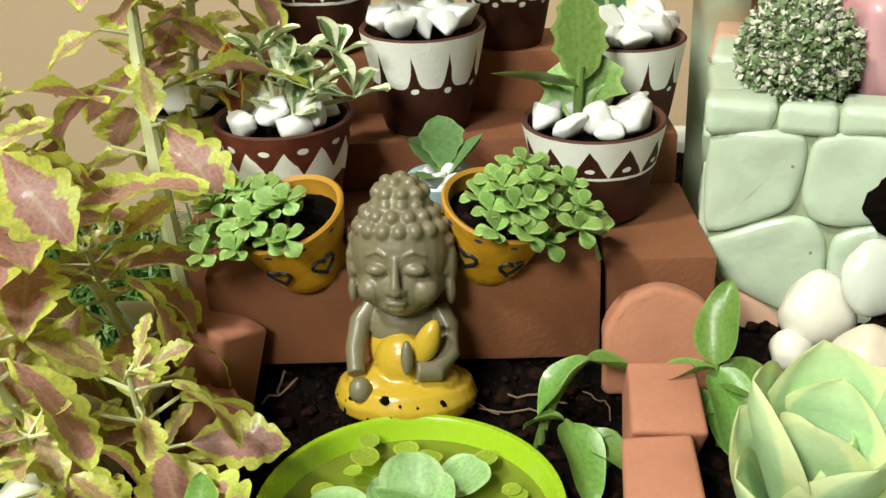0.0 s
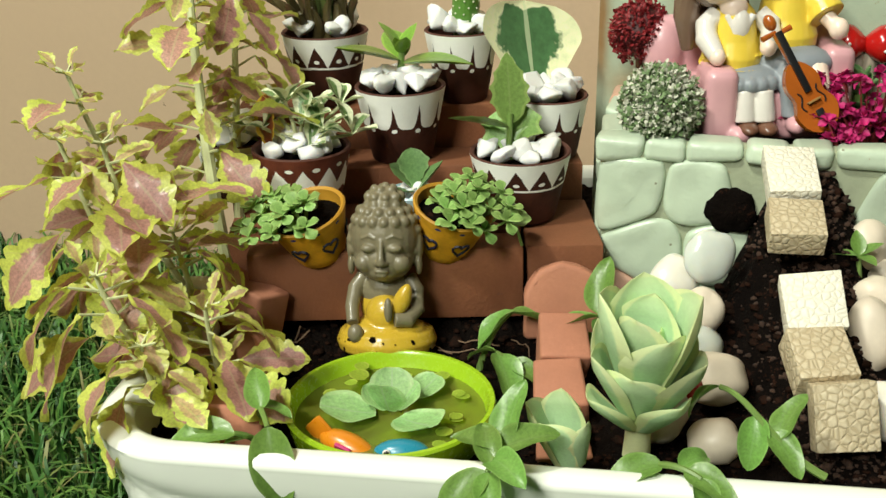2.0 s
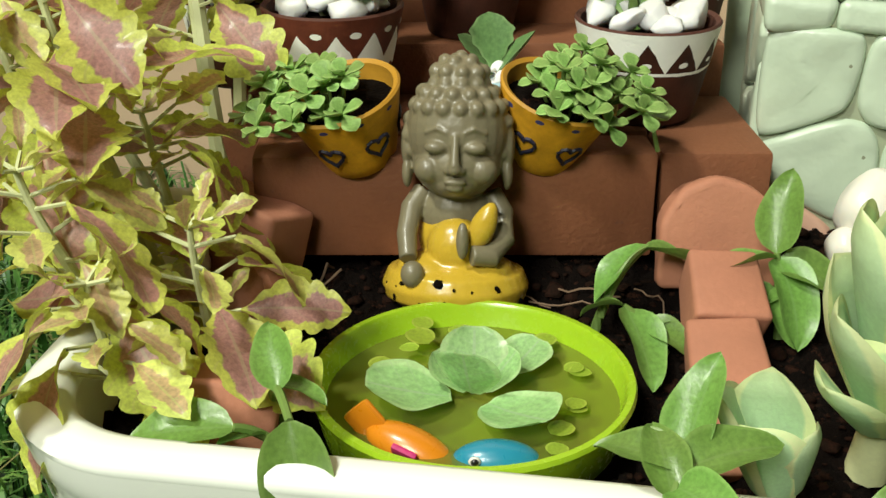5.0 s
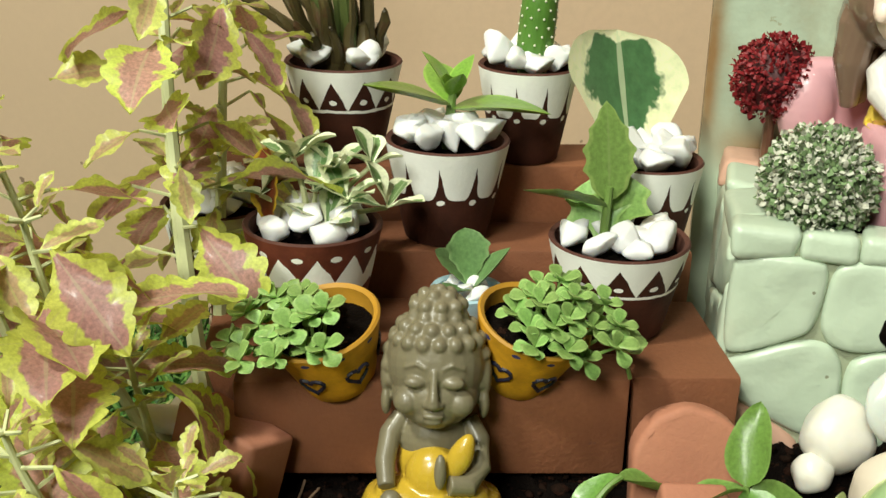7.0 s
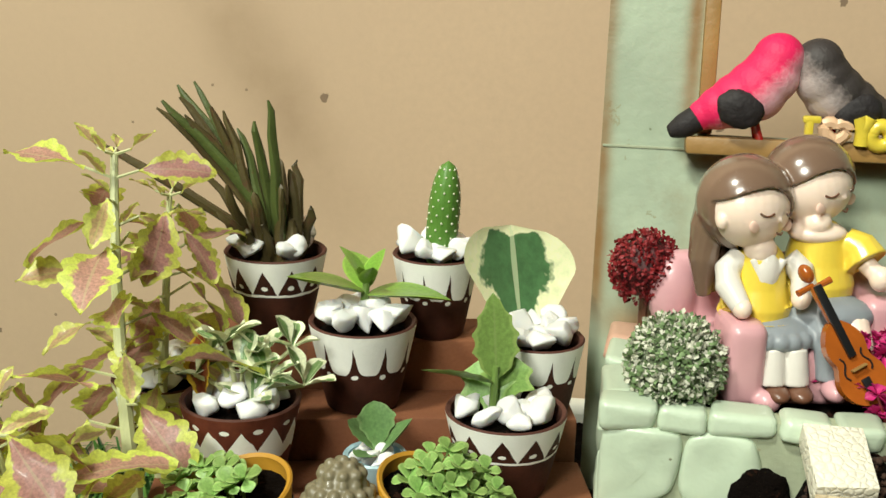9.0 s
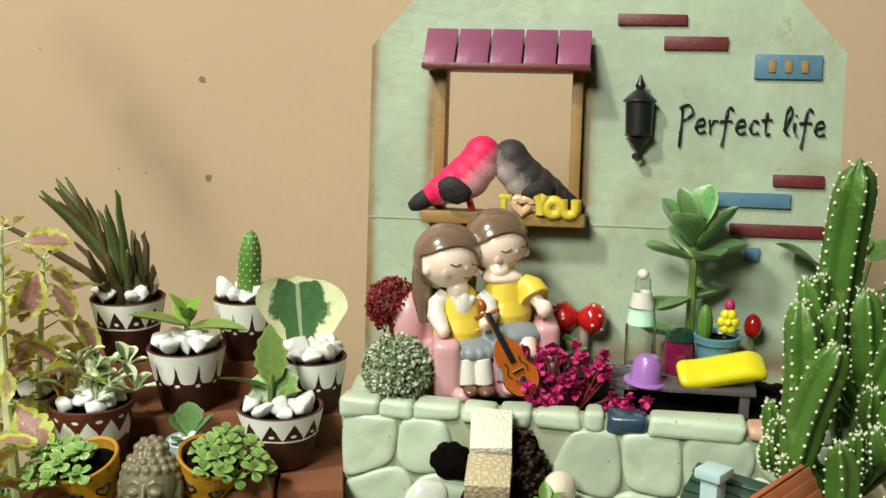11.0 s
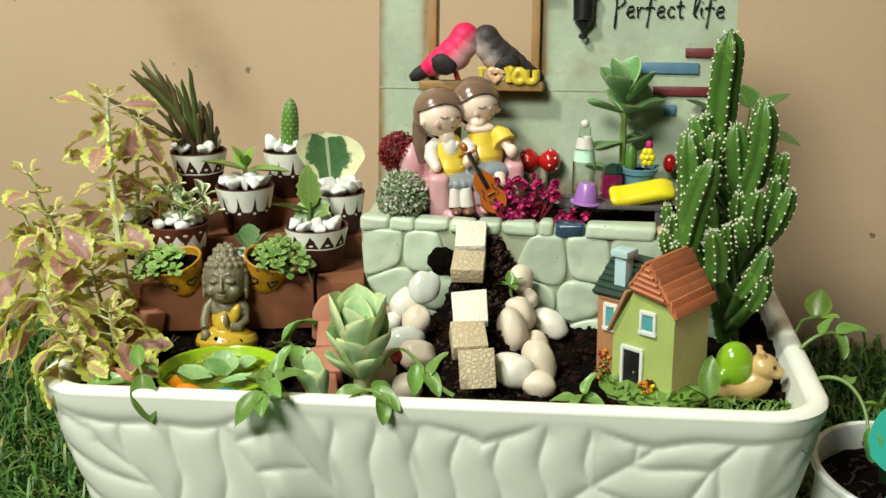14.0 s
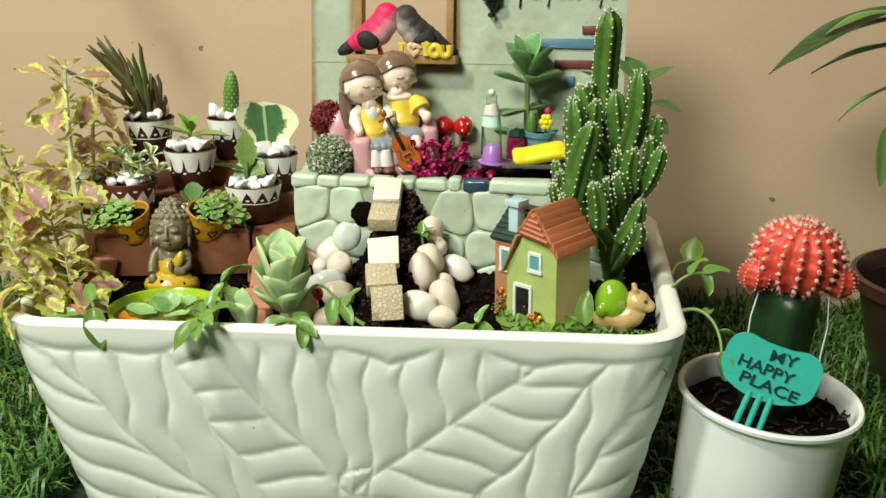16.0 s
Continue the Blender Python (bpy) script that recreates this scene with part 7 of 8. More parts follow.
pebble(-0.0130, 0.0400, 0.1150, 0.0080, 0.0080, 0.0110, 10, (0, 8), PEBBLE, 7, TANP)
pebble(0.0490, 0.1120, 0.1420, 0.0080, 0.0070, 0.0092, 30, (0, 20), PEBBLE, 8, TANP)
pebble(0.0520, 0.0930, 0.1300, 0.0075, 0.0070, 0.0105, 20, (0, -28), PEBBLE, 9, TANP)
pebble(0.0550, 0.1080, 0.1330, 0.0050, 0.0050, 0.0060, 0, (0, 0), PEBBLE, 10, TANP)
pebble(0.0488, 0.0790, 0.1245, 0.0085, 0.0080, 0.0130, 5, (-8, -6), PEBBLE, 11, TANP)
pebble(0.0660, 0.1080, 0.1200, 0.0120, 0.0080, 0.0075, -20, (0, 22), PEBBLE_W, 12, "pale oblong pebble below the stone wall")
pebble(0.0600, 0.0860, 0.1160, 0.0080, 0.0070, 0.0070, 0, (0, 20), PEBBLE, 13, TANP)
pebble(0.0530, 0.0500, 0.1150, 0.0110, 0.0085, 0.0090, -8, (0, 8), PEBBLE_W, 14, WHP)
pebble(0.0650, 0.0660, 0.1140, 0.0080, 0.0085, 0.0130, 0, (-15, -25), PEBBLE, 15, TANP)
pebble(0.0660, 0.0480, 0.1090, 0.0090, 0.0075, 0.0075, 0, (0, 15), PEBBLE, 16, TANP)
pebble(-0.0190, 0.0990, 0.1200, 0.0050, 0.0050, 0.0050, 0, (0, 0), PEBBLE_W, 17, WHP)
solo("red_bead", Geo().add(*ball((0, 0, 0), 0.0042, 18, 12)), RED_CAP, "glossy red bead half hidden among the pebbles", "bead", Matrix.Translation((-0.0060, 0.0420, 0.1250)))
# dark lump stands for the hole where soil spills from the planter wall
v, f = ball((0, 0, 0), (0.0088, 0.0040, 0.0082), 30, 18, 0.22, 21, 2.2)
solo("soil_clump", Geo().add(v, f), SOIL, "dark soil lump in place of a hole in the planter", "soil", pose(0.0050, 0.1225, 0.1510, 0, 10), sharp=0)
# seedling between the pebbles
sd = thing("seedling", "tiny green seedling between the pebbles", "plant", Matrix.Translation((0.0455, 0.1000, 0.1400)))
part("stem", Geo().add(*tube([(0.002, 0, -0.014), (0.001, 0, -0.004), (0, 0, 0.006)], [0.0011, 0.0010, 0.0008], 6)), GREEN_STEM, sd)
SEED_M = leaf_meshes("seedling_leaf", TRAIL, 2, 0.0090, 0.0052, ovate, cup=0.3, curl=0.3, nl=10, nw=6)
for az, ri in ((190, 10), (100, 55), (-60, 5), (20, 30)):
    part("leaf", SEED_M[0], None, sd, m=aim((0, 0, 0.006), az, ri, 0, 1.0))

# ---- broken terracotta edging ----


def shard(w, h, d, seed):
    """A curved piece of a broken pot: thick, slightly domed, with worn edges."""
    bm = bmesh.new()
    bmesh.ops.create_cube(bm, size=1.0)
    bmesh.ops.subdivide_edges(bm, edges=bm.edges[:], cuts=5, use_grid_fill=True)
    for q in bm.verts:
        x, y, z = q.co
        k = 0.82 + 0.18 * math.cos(x * 2.6)
        q.co = Vector((x * w * (1 - 0.10 * (z + 0.5) ** 2), y * d + 0.9 * d * x * x, (z + 0.5) * h * k))
        q.co += Vector((noise.noise(q.co * 240 + Vector((seed, 0, 0))), noise.noise(q.co * 240 + Vector((0, seed, 5))), noise.noise(q.co * 240 + Vector((0, 9, seed))))) * 0.0006
    sharp = [e for e in bm.edges if len(e.link_faces) == 2 and e.calc_face_angle() > 0.9]
    bmesh.ops.bevel(bm, geom=sharp, offset=0.0009, segments=2, profile=0.5, affect="EDGES")
    bm.verts.index_update()
    res = [tuple(q.co) for q in bm.verts], [tuple(q.index for q in p.verts) for p in bm.faces]
    bm.free()
    return res


def edging(x, y, z, w, h, d, turn, tilt, seed):
    solo("terracotta_piece", Geo().add(*shard(w, h, d, seed)), TERRA, "broken terracotta pot piece set in the soil", "terracotta", pose(x, y, z, tilt[0], tilt[1], turn), "terracotta edging pieces")


for x, y, z, turn, roll in ((-0.0472, 0.0735, 0.1200, 12, 3), (-0.0456, 0.0553, 0.1122, 10, -4), (-0.0430, 0.0365, 0.1060, 16, 5)):
    g = Geo().add(*rbox((0.0158, 0.0178, 0.0120), 0.0013, 3, 0.0007, int(y * 1e4)))
    g.v = [(px * (1 - 8 * py), py, pz - 18 * px * px) for px, py, pz in g.v]
    solo("terracotta_piece", g, TERRA, "terracotta block lying in the dark soil", "terracotta", pose(x, y, z, 27, roll, turn), "terracotta edging pieces")
arch = [(0.0138 * math.cos(math.pi * k / 20), 0.0138 * math.sin(math.pi * k / 20) * 0.98 + 0.0125) for k in range(21)] + [(-0.0138, 0.0), (0.0138, 0.0)]
bm = bmesh.new()
ring = [bm.verts.new((x, -0.004, z)) for x, z in arch]
front = bm.faces.new(ring)
grown = bmesh.ops.extrude_face_region(bm, geom=[front])["geom"]
bmesh.ops.translate(bm, verts=[q for q in grown if isinstance(q, bmesh.types.BMVert)], vec=(0, 0.008, 0))
bmesh.ops.recalc_face_normals(bm, faces=bm.faces[:])
bmesh.ops.bevel(bm, geom=[e for e in bm.edges if abs(e.calc_face_angle(0)) > 1.0], offset=0.0016, segments=3, profile=0.5, affect="EDGES")
bm.verts.index_update()
g = Geo().add([tuple(q.co + Vector((noise.noise(q.co * 230), noise.noise(q.co * 230 + Vector((4, 0, 0))), noise.noise(q.co * 230 + Vector((0, 7, 0))))) * 0.0006) for q in bm.verts], [tuple(q.index for q in p.verts) for p in bm.faces])
bm.free()
solo("terracotta_piece", g, TERRA, "round-topped terracotta shard leaning on the brick step", "terracotta", pose(-0.0485, 0.0905, 0.1135, -13, 0, 11), "terracotta edging pieces")
for size, at, tilt in (((0.0260, 0.0140, 0.0300), (-0.1600, 0.0740, 0.1180), (-12, 8, -26)), ((0.0210, 0.0180, 0.0140), (-0.1405, 0.0165, 0.1130), (-24, 10, 14))):
    g = Geo().add(*rbox(size, 0.0014, 3, 0.0008, int(size[0] * 1e4)))
    g.v = [(px, py + 9 * px * px, pz) for px, py, pz in g.v]
    solo("terracotta_piece", g, TERRA, "thick terracotta piece half hidden under the coleus", "terracotta", pose(*at, *tilt), "terracotta edging pieces")
edging(-0.1540, 0.0500, 0.1040, 0.0200, 0.0220, 0.0090, -45, (-30, 6), 7)

# pale rootlets lying on the soil round the seated figure
ROOTLET = plain("dry_rootlet", (0.20, 0.125, 0.075), 0.8, 100, 700, 0.3, 0.2)
rr = random.Random(23)
for k in range(10):
    x, y = rr.uniform(-0.150, -0.060), rr.uniform(0.062, 0.092)
    w = rr.uniform(0, TAU)
    pts = []
    for j in range(7):
        pts.append(Vector((x, y, soil_height(x, y) + 0.0010 + 0.0012 * math.sin(j * math.pi / 6))))
        x, y, w = x + 0.0026 * math.cos(w), y + 0.0016 * math.sin(w), w + rr.uniform(-0.5, 0.5)
    solo("rootlet", Geo().add(*tube(pts, rr.uniform(0.00018, 0.00034), 5)), ROOTLET, "thin dry rootlet lying on the dark soil", "root", group="dry rootlets on the soil")

# ---- pale green rosette succulent ----
ROS_M = leaf_meshes("rosette_leaf", ECHEV, 3, 0.0315, 0.0208, lambda s: (0.42 + 0.58 * min(1.0, s / 0.64) ** 0.9) * max(0.0, 1 - max(0.0, (s - 0.64) / 0.36) ** 1.9) ** 0.66, cup=0.42, curl=-0.12, nl=22, nw=10, thick=0.0015)


def rosette(at, size, seed, label, tilt, rows):
    r = random.Random(seed)
    ob = thing("rosette_succulent", label, "plant", pose(*at, tilt[0], tilt[1], 0))
    part("stem", Geo().add(*tube([(0, 0, -0.012), (0, 0, 0.004)], [0.0042 * size, 0.0036 * size], 10)), ECHEV, ob)
    for az, ri, s, h in rows:
        part("leaf", r.choice(ROS_M), None, ob, m=aim((0.003 * math.cos(radians(az)), 0.003 * math.sin(radians(az)), h), az + r.uniform(-5, 5), ri + r.uniform(-3, 3), r.uniform(-6, 6), s * size * r.uniform(0.95, 1.05)))


rosette((-0.0195, 0.0265, 0.1200), 1.0, 1, "pale green rosette succulent with thick upright leaves", (14, 2),
        ((-100, 62, 0.95, 0.004), (-22, 60, 1.02, 0.003), (208, 60, 0.95, 0.004), (145, 60, 1.00, 0.003), (62, 62, 1.05, 0.004), (-62, 70, 1.00, 0.010), (14, 70, 1.14, 0.011), (180, 72, 1.14, 0.011), (105, 74, 1.20, 0.012), (235, 80, 0.85, 0.014), (70, 82, 0.95, 0.015), (-30, 84, 0.75, 0.015), (-140, 50, 0.80, 0.000), (-52, 50, 0.78, 0.000)))
rosette((-0.0370, 0.0140, 0.1120), 0.72, 2, "small pale green rosette offset beside the large one", (4, -14),
        ((-100, 74, 0.9, 0.0), (190, 78, 1.05, 0.0), (60, 82, 1.05, 0.0), (-30, 66, 0.8, 0.0)))

# ---- trailing plants on the rim ----
TR_M = leaf_meshes("trailing_leaf", TRAIL, 4, 0.0208, 0.0150, lance, cup=0.45, curl=0.7, nl=14, nw=8, wave=0.04)


def trailing(stem, leaves, label):
    """A soft stem with single leaves: (share along it, azimuth, rise, size)."""
    o = Vector(stem[0])
    ob = thing("trailing_plant", label, "plant", Matrix.Translation(o), "trailing plants")
    line = [p - o for p in bezier(stem, 14)]
    part("stem", Geo().add(*tube(line, [0.0012 * (1 - 0.35 * k / 14) for k in range(15)], 7)), GREEN_STEM, ob)
    for i, (s, az, ri, size) in enumerate(leaves):
        part("leaf", TR_M[i % 4], None, ob, m=aim(line[min(14, round(s * 14))], az, ri, (-18, 14, -6, 22)[i % 4], size))


TL = "soft green trailing plant with pointed leaves"
trailing([(-0.052, 0.010, 0.108), (-0.054, 0.004, 0.128), (-0.054, -0.006, 0.132), (-0.056, -0.014, 0.126)], ((0.5, 75, 60, 0.9), (0.7, 20, 25, 0.85), (0.7, 160, 20, 0.75), (0.85, -60, 30, 0.8), (1.0, 215, -35, 1.0), (1.0, -80, -10, 0.7), (0.9, 110, 45, 0.7)), TL + " over the rim")
trailing([(-0.130, 0.018, 0.108), (-0.130, 0.012, 0.126), (-0.125, 0.004, 0.131), (-0.119, -0.006, 0.128)], ((0.75, 120, 40, 0.7), (1.0, -62, -52, 1.15), (0.6, 0, 10, 0.5)), TL + " beside the bowl")
trailing([(-0.124, 0.008, 0.110), (-0.128, 0.004, 0.119), (-0.132, 0.000, 0.121)], ((1.0, 196, 4, 0.95), (0.5, 230, 30, 0.5)), TL + " by the coleus")
trailing([(-0.022, 0.012, 0.110), (-0.016, 0.004, 0.124), (-0.008, -0.002, 0.127), (-0.002, -0.004, 0.124)], ((0.5, 200, -5, 0.8), (0.8, -30, -5, 0.8), (1.0, -70, -30, 0.7), (0.7, 40, 20, 0.6)), TL + " under the rosette")
trailing([(0.0300, 0.0070, 0.121), (0.016, 0.010, 0.126), (0.010, 0.018, 0.138), (0.002, 0.022, 0.137)], ((0.35, 60, 45, 0.75), (0.45, -50, -20, 0.7), (0.6, -100, -45, 0.75), (1.0, 190, -15, 0.6)), TL + " across the rim")
trailing([(-0.0745, 0.0700, 0.108), (-0.0720, 0.0720, 0.120), (-0.0680, 0.0760, 0.1260), (-0.0640, 0.0790, 0.1275)], ((0.95, 15, -10, 0.85), (1.0, 215, -22, 0.9)), TL + " by the seated figure")
trailing([(-0.058, 0.065, 0.108), (-0.064, 0.067, 0.116), (-0.068, 0.067, 0.118)], ((0.9, -60, -20, 1.0), (0.5, -20, -6, 0.7), (0.4, 40, 8, 0.5), (1.0, 170, 10, 0.5)), TL + " by the water bowl")
trailing([(-0.0335, 0.0780, 0.108), (-0.0345, 0.0805, 0.119), (-0.0360, 0.0815, 0.1275)], ((1.0, 85, 66, 0.95), (0.95, 195, 4, 0.8), (0.95, -62, -24, 1.05), (0.85, -15, 2, 0.95), (0.5, 200, -8, 0.85), (0.6, -70, -30, 0.7)), TL + " before the bricks")
trailing([(0.086, 0.030, 0.104), (0.086, 0.024, 0.114), (0.090, 0.020, 0.120)], ((1.0, 60, 55, 0.6), (0.8, -40, 15, 0.7), (0.6, 180, 20, 0.7), (1.0, 230, -5, 0.6)), TL + " beside the toy house")
trailing([(0.150, 0.032, 0.104), (0.150, 0.028, 0.114), (0.148, 0.026, 0.120)], ((1.0, 95, 75, 0.95), (0.7, 160, 45, 0.7), (0.8, 0, 20, 0.6)), TL + " before the toy house")
trailing([(0.188, 0.090, 0.106), (0.196, 0.090, 0.126), (0.206, 0.092, 0.132), (0.214, 0.094, 0.130)], ((0.7, 60, 40, 0.6), (1.0, 10, 20, 0.8), (1.0, -60, -30, 0.7)), TL + " over the side rim")
trailing([(0.190, 0.060, 0.106), (0.200, 0.058, 0.126), (0.214, 0.052, 0.128), (0.222, 0.044, 0.116), (0.222, 0.036, 0.104)], ((0.8, -10, 0, 0.7), (1.0, -60, -60, 0.8), (0.6, 80, 20, 0.6)), TL + " hanging down the side")
ROUND_S = leaf_meshes("round_green_leaf", JADE, 2, 0.0200, 0.0170, ovate, cup=0.25, curl=0.3, nl=12, nw=8)
ob = thing("round_leaf_sprig", "sprig with a round green leaf outside the rim", "plant", Matrix.Translation((0.192, 0.115, 0.108)))
part("stem", Geo().add(*tube([(0, 0, 0), (0.008, 0.002, 0.020), (0.018, 0.006, 0.022)], [0.0010, 0.0009, 0.0008], 6)), GREEN_STEM, ob)
part("leaf", ROUND_S[0], None, ob, m=aim((0.016, 0.006, 0.020), 70, 62, 0, 0.85))
part("leaf", ROUND_S[1], None, ob, m=aim((0.016, 0.002, 0.020), -40, 30, 0, 0.7))

# ---- in the bowl: water lettuce, pond leaves, toy fish ----
LET_M = leaf_meshes("lettuce_leaf", LETTUCE, 3, 0.0150, 0.0160, lambda s: 0.25 + 0.75 * math.sin(math.pi * min(1, s) ** 1.3) ** 0.6 if s < 0.97 else 0.3, cup=0.18, curl=-0.2, nl=12, nw=10, wave=0.02)
WZ = 0.0099
ob = thing("water_lettuce", "floating water lettuce with velvety grey-green leaves", "plant", BOWL @ Matrix.Translation((0, -0.001, WZ)))
for x, y, az, ri, s in ((-0.004, -0.002, 195, 6, 1.0), (0.004, -0.003, -35, 6, 0.95), (0.0, 0.002, 100, 40, 0.75), (-0.001, 0.001, 150, 30, 0.6), (0.002, 0.002, 40, 35, 0.6), (0.0, 0.0, -100, 62, 0.75), (0.006, 0.010, 60, 12, 0.65)):
    part("leaf", r.choice(LET_M), None, ob, m=aim((x, y, 0.0012), az, ri, 0, s * 1.22))
DW = leaf_meshes("pond_leaf", DUCKWEED, 2, 0.0075, 0.0070, lambda s: math.sqrt(max(0.0, 1 - (2 * s - 1) ** 2)), cup=0.1, curl=0.05, nl=8, nw=6)
rr = random.Random(8)
for k in range(15):
    a = radians(-40 + 16 * k + rr.uniform(-8, 8))
    d = rr.uniform(0.019, 0.027)
    p = thing("pond_leaf", "small round yellow-green leaf floating on the water", "leaf", BOWL @ Matrix.Translation((d * math.cos(a), d * math.sin(a), WZ + 0.0008)), "floating pond leaves")
    part("blade", rr.choice(DW), None, p, m=aim((0, 0, 0.0002 * k), rr.uniform(0, 360), rr.uniform(-4, 8), 0, rr.uniform(0.6, 1.0)))
ORANGE = plain("orange_plastic", (0.66, 0.22, 0.01), 0.3, 60, 500, 0.12, 0.05, coat=0.3)
AQUA = plain("aqua_plastic", (0.02, 0.24, 0.36), 0.3, 60, 500, 0.12, 0.05, coat=0.3)
v, f = ball((0, 0, 0), (0.0110, 0.0050, 0.0050), 24, 14)
g = Geo().add(v, f).add(*rbox((0.007, 0.002, 0.008), 0.0010, 2), m=pose(-0.0120, 0, 0.002, 0, 30)).add(*rbox((0.006, 0.0015, 0.004), 0.0007, 2), 1, pose(0, -0.0045, 0.0020, 30))
solo("toy_fish", g, (ORANGE, MAGENTA), "orange toy fish with a pink stripe in the bowl", "toy", BOWL @ pose(-0.0085, -0.0195, 0.0082, 0, 14, -12) @ Matrix.Scale(0.92, 4), sharp=50)
g = Geo().add(*ball((0, 0, 0), (0.0100, 0.0050, 0.0052), 24, 14))
g.add(*ball((-0.0048, -0.0040, 0.0030), (0.0014, 0.0008, 0.0012), 10, 8), 1).add(*ball((-0.0048, -0.0046, 0.0032), (0.0009, 0.0006, 0.0008), 10, 8), 2)
solo("toy_fish", g, (AQUA, CREAM, BLACK), "aqua blue toy fish in the bowl", "toy", BOWL @ pose(0.0085, -0.0195, 0.0078, 0, 0, 12) @ Matrix.Scale(0.9, 4), sharp=50)

# ---- toy house ----
WALL_G = plain("house_green", (0.40, 0.50, 0.15), 0.5, 70, 600, 0.16, 0.2, dirt=((0.42, 0.36, 0.12), 0.36))
WALL_O = plain("house_ochre", (0.76, 0.61, 0.30), 0.5, 30, 600, 0.22, 0.2, dirt=((0.42, 0.38, 0.10), 0.34))
WALL_B = plain("house_brick", (0.36, 0.17, 0.08), 0.6, 120, 600, 0.2, 0.3, each=0.2)
ROOF_O = plain("house_orange_roof", (0.50, 0.165, 0.07), 0.5, 100, 600, 0.2, 0.2, each=0.10, dirt=((0.55, 0.30, 0.18), 0.28))
ROOF_G = plain("house_dark_roof", (0.016, 0.050, 0.035), 0.4, 100, 600, 0.3, 0.3, each=0.10, dirt=((0.08, 0.16, 0.13), 0.28))
PALE_BLUE = plain("pale_blue_paint", (0.48, 0.66, 0.70), 0.4, 80, 600, 0.12, 0.1)
TEAL_PANE = plain("teal_pane", (0.10, 0.36, 0.40), 0.2, 80, 600, 0.2, 0.05, coat=0.4)
TRIM_W = plain("white_trim", (0.74, 0.76, 0.72), 0.4, 80, 600, 0.08, 0.1)
GROUND_G = plain("moulded_grass", (0.15, 0.28, 0.045), 0.5, 100, 700, 0.4, 0.5)


def toy_house():
    ob = thing("toy_house", "painted resin toy house, orange and dark green roofs", "house", pose(0.1275, 0.0602, 0.1074, 0, 0, -33) @ Matrix.Diagonal((0.92, 0.92, 1.11, 1)))
    W, D, R = 0.0275, 0.0350, 0.0590
    PK, ER, EL, WL, LX = -0.0025, 0.0405, 0.0495, -0.0240, -0.0105
    y0, y1 = -0.0142, D - 0.0142
    # gable house: front at -y; the ridge runs along y; the front wall widens at the foot
    n = [(WL, 0), (W / 2, 0), (W / 2, ER), (PK, R), (LX, EL), (WL, 0.0290)]
    v = [(x, y0, z) for x, z in n] + [(x, y1, z) for x, z in n]
    f = [(0, 1, 2, 3, 4, 5), (11, 10, 9, 8, 7, 6)] + [(i, i + 6, (i + 1) % 6 + 6, (i + 1) % 6) for i in range(6)]
    g = Geo().add(v, f)
    g.m = [0, 0, 0, 1, 0, 0, 0, 0]
    part("wall", g, (WALL_G, WALL_O), ob, sharp=20)
    for s, eave in ((1, ER), (-1, EL)):
        half = W / 2 - PK if s > 0 else PK - LX
        ang = math.degrees(math.atan2(R - eave, half))
        ln = math.hypot(half, R - eave) + 0.0030
        roof = part("roof", Geo().add(*rbox((ln, D + 0.005, 0.0014), 0.0003)), ROOF_O, ob, "orange tiled roof", m=Matrix.Translation((PK + s * (half / 2 + 0.0007), (y0 + y1) / 2, (R + eave) / 2 + 0.0010)) @ pose(0, 0, 0, 0, s * ang, 0))
        for i in range(7):
            part("tile_course", Geo().add(*rbox((ln / 7 + 0.0008, D + 0.0056, 0.0014), 0.0005, 2, 0.0005, i), m=pose(-s * (-ln / 2 + ln / 7 * (i + 0.5)) * -1, 0, 0.0016, 0, s * 15)), ROOF_O, roof)
    # half-hip over the front gable
    hip = part("front_hip", Geo().add([(PK - 0.0005, y0 - 0.0026, R + 0.0026), (LX - 0.0020, y0 - 0.0030, EL - 0.0005), (0.0105, y0 - 0.0040, EL - 0.0030), (PK - 0.0005, y0 + 0.0060, R + 0.0008), (LX, y0 + 0.001, EL - 0.0015), (0.0100, y0 + 0.001, EL - 0.0040)], [(0, 1, 2), (0, 3, 4, 1), (0, 2, 5, 3), (1, 4, 5, 2), (3, 5, 4)]), ROOF_O, ob, "small hipped orange roof", sharp=20)
    for i in range(5):
        k = (i + 0.8) / 5.2
        a, b = Vector((PK, y0 - 0.0028, R + 0.0026)).lerp(Vector((LX - 0.0020, y0 - 0.0034, EL)), k), Vector((PK, y0 - 0.0028, R + 0.0026)).lerp(Vector((0.0105, y0 - 0.0044, EL - 0.0026)), k)
        part("tile_course", Geo().add(*tube([a, (a + b) / 2, b], 0.00075, 6)), ROOF_O, hip)
    # brown lean-to strip down the widened side
    part("awning", Geo().add(*rbox((0.0235, 0.0085, 0.0018), 0.0006, 2, 0.0004, 3)), WALL_B, ob, "small brown porch roof", m=pose(-0.0205, y0 + 0.0010, 0.0375, 0, -61))
    # wing at the left with a dark roof that slopes to the front
    wx, wd, wh = WL - 0.0040, 0.0240, 0.0405
    part("wing_wall", Geo().add(*rbox((0.0220, wd, wh), 0.0006), m=pose(wx, 0.004, wh / 2)), WALL_B, ob, "brick-coloured side wing")
    rf = part("wing_roof", Geo().add(*rbox((0.0360, 0.0260, 0.0016), 0.0004)), ROOF_G, ob, "dark green tiled roof", m=pose(wx + 0.0045, 0.0020, wh + 0.0075, 36))
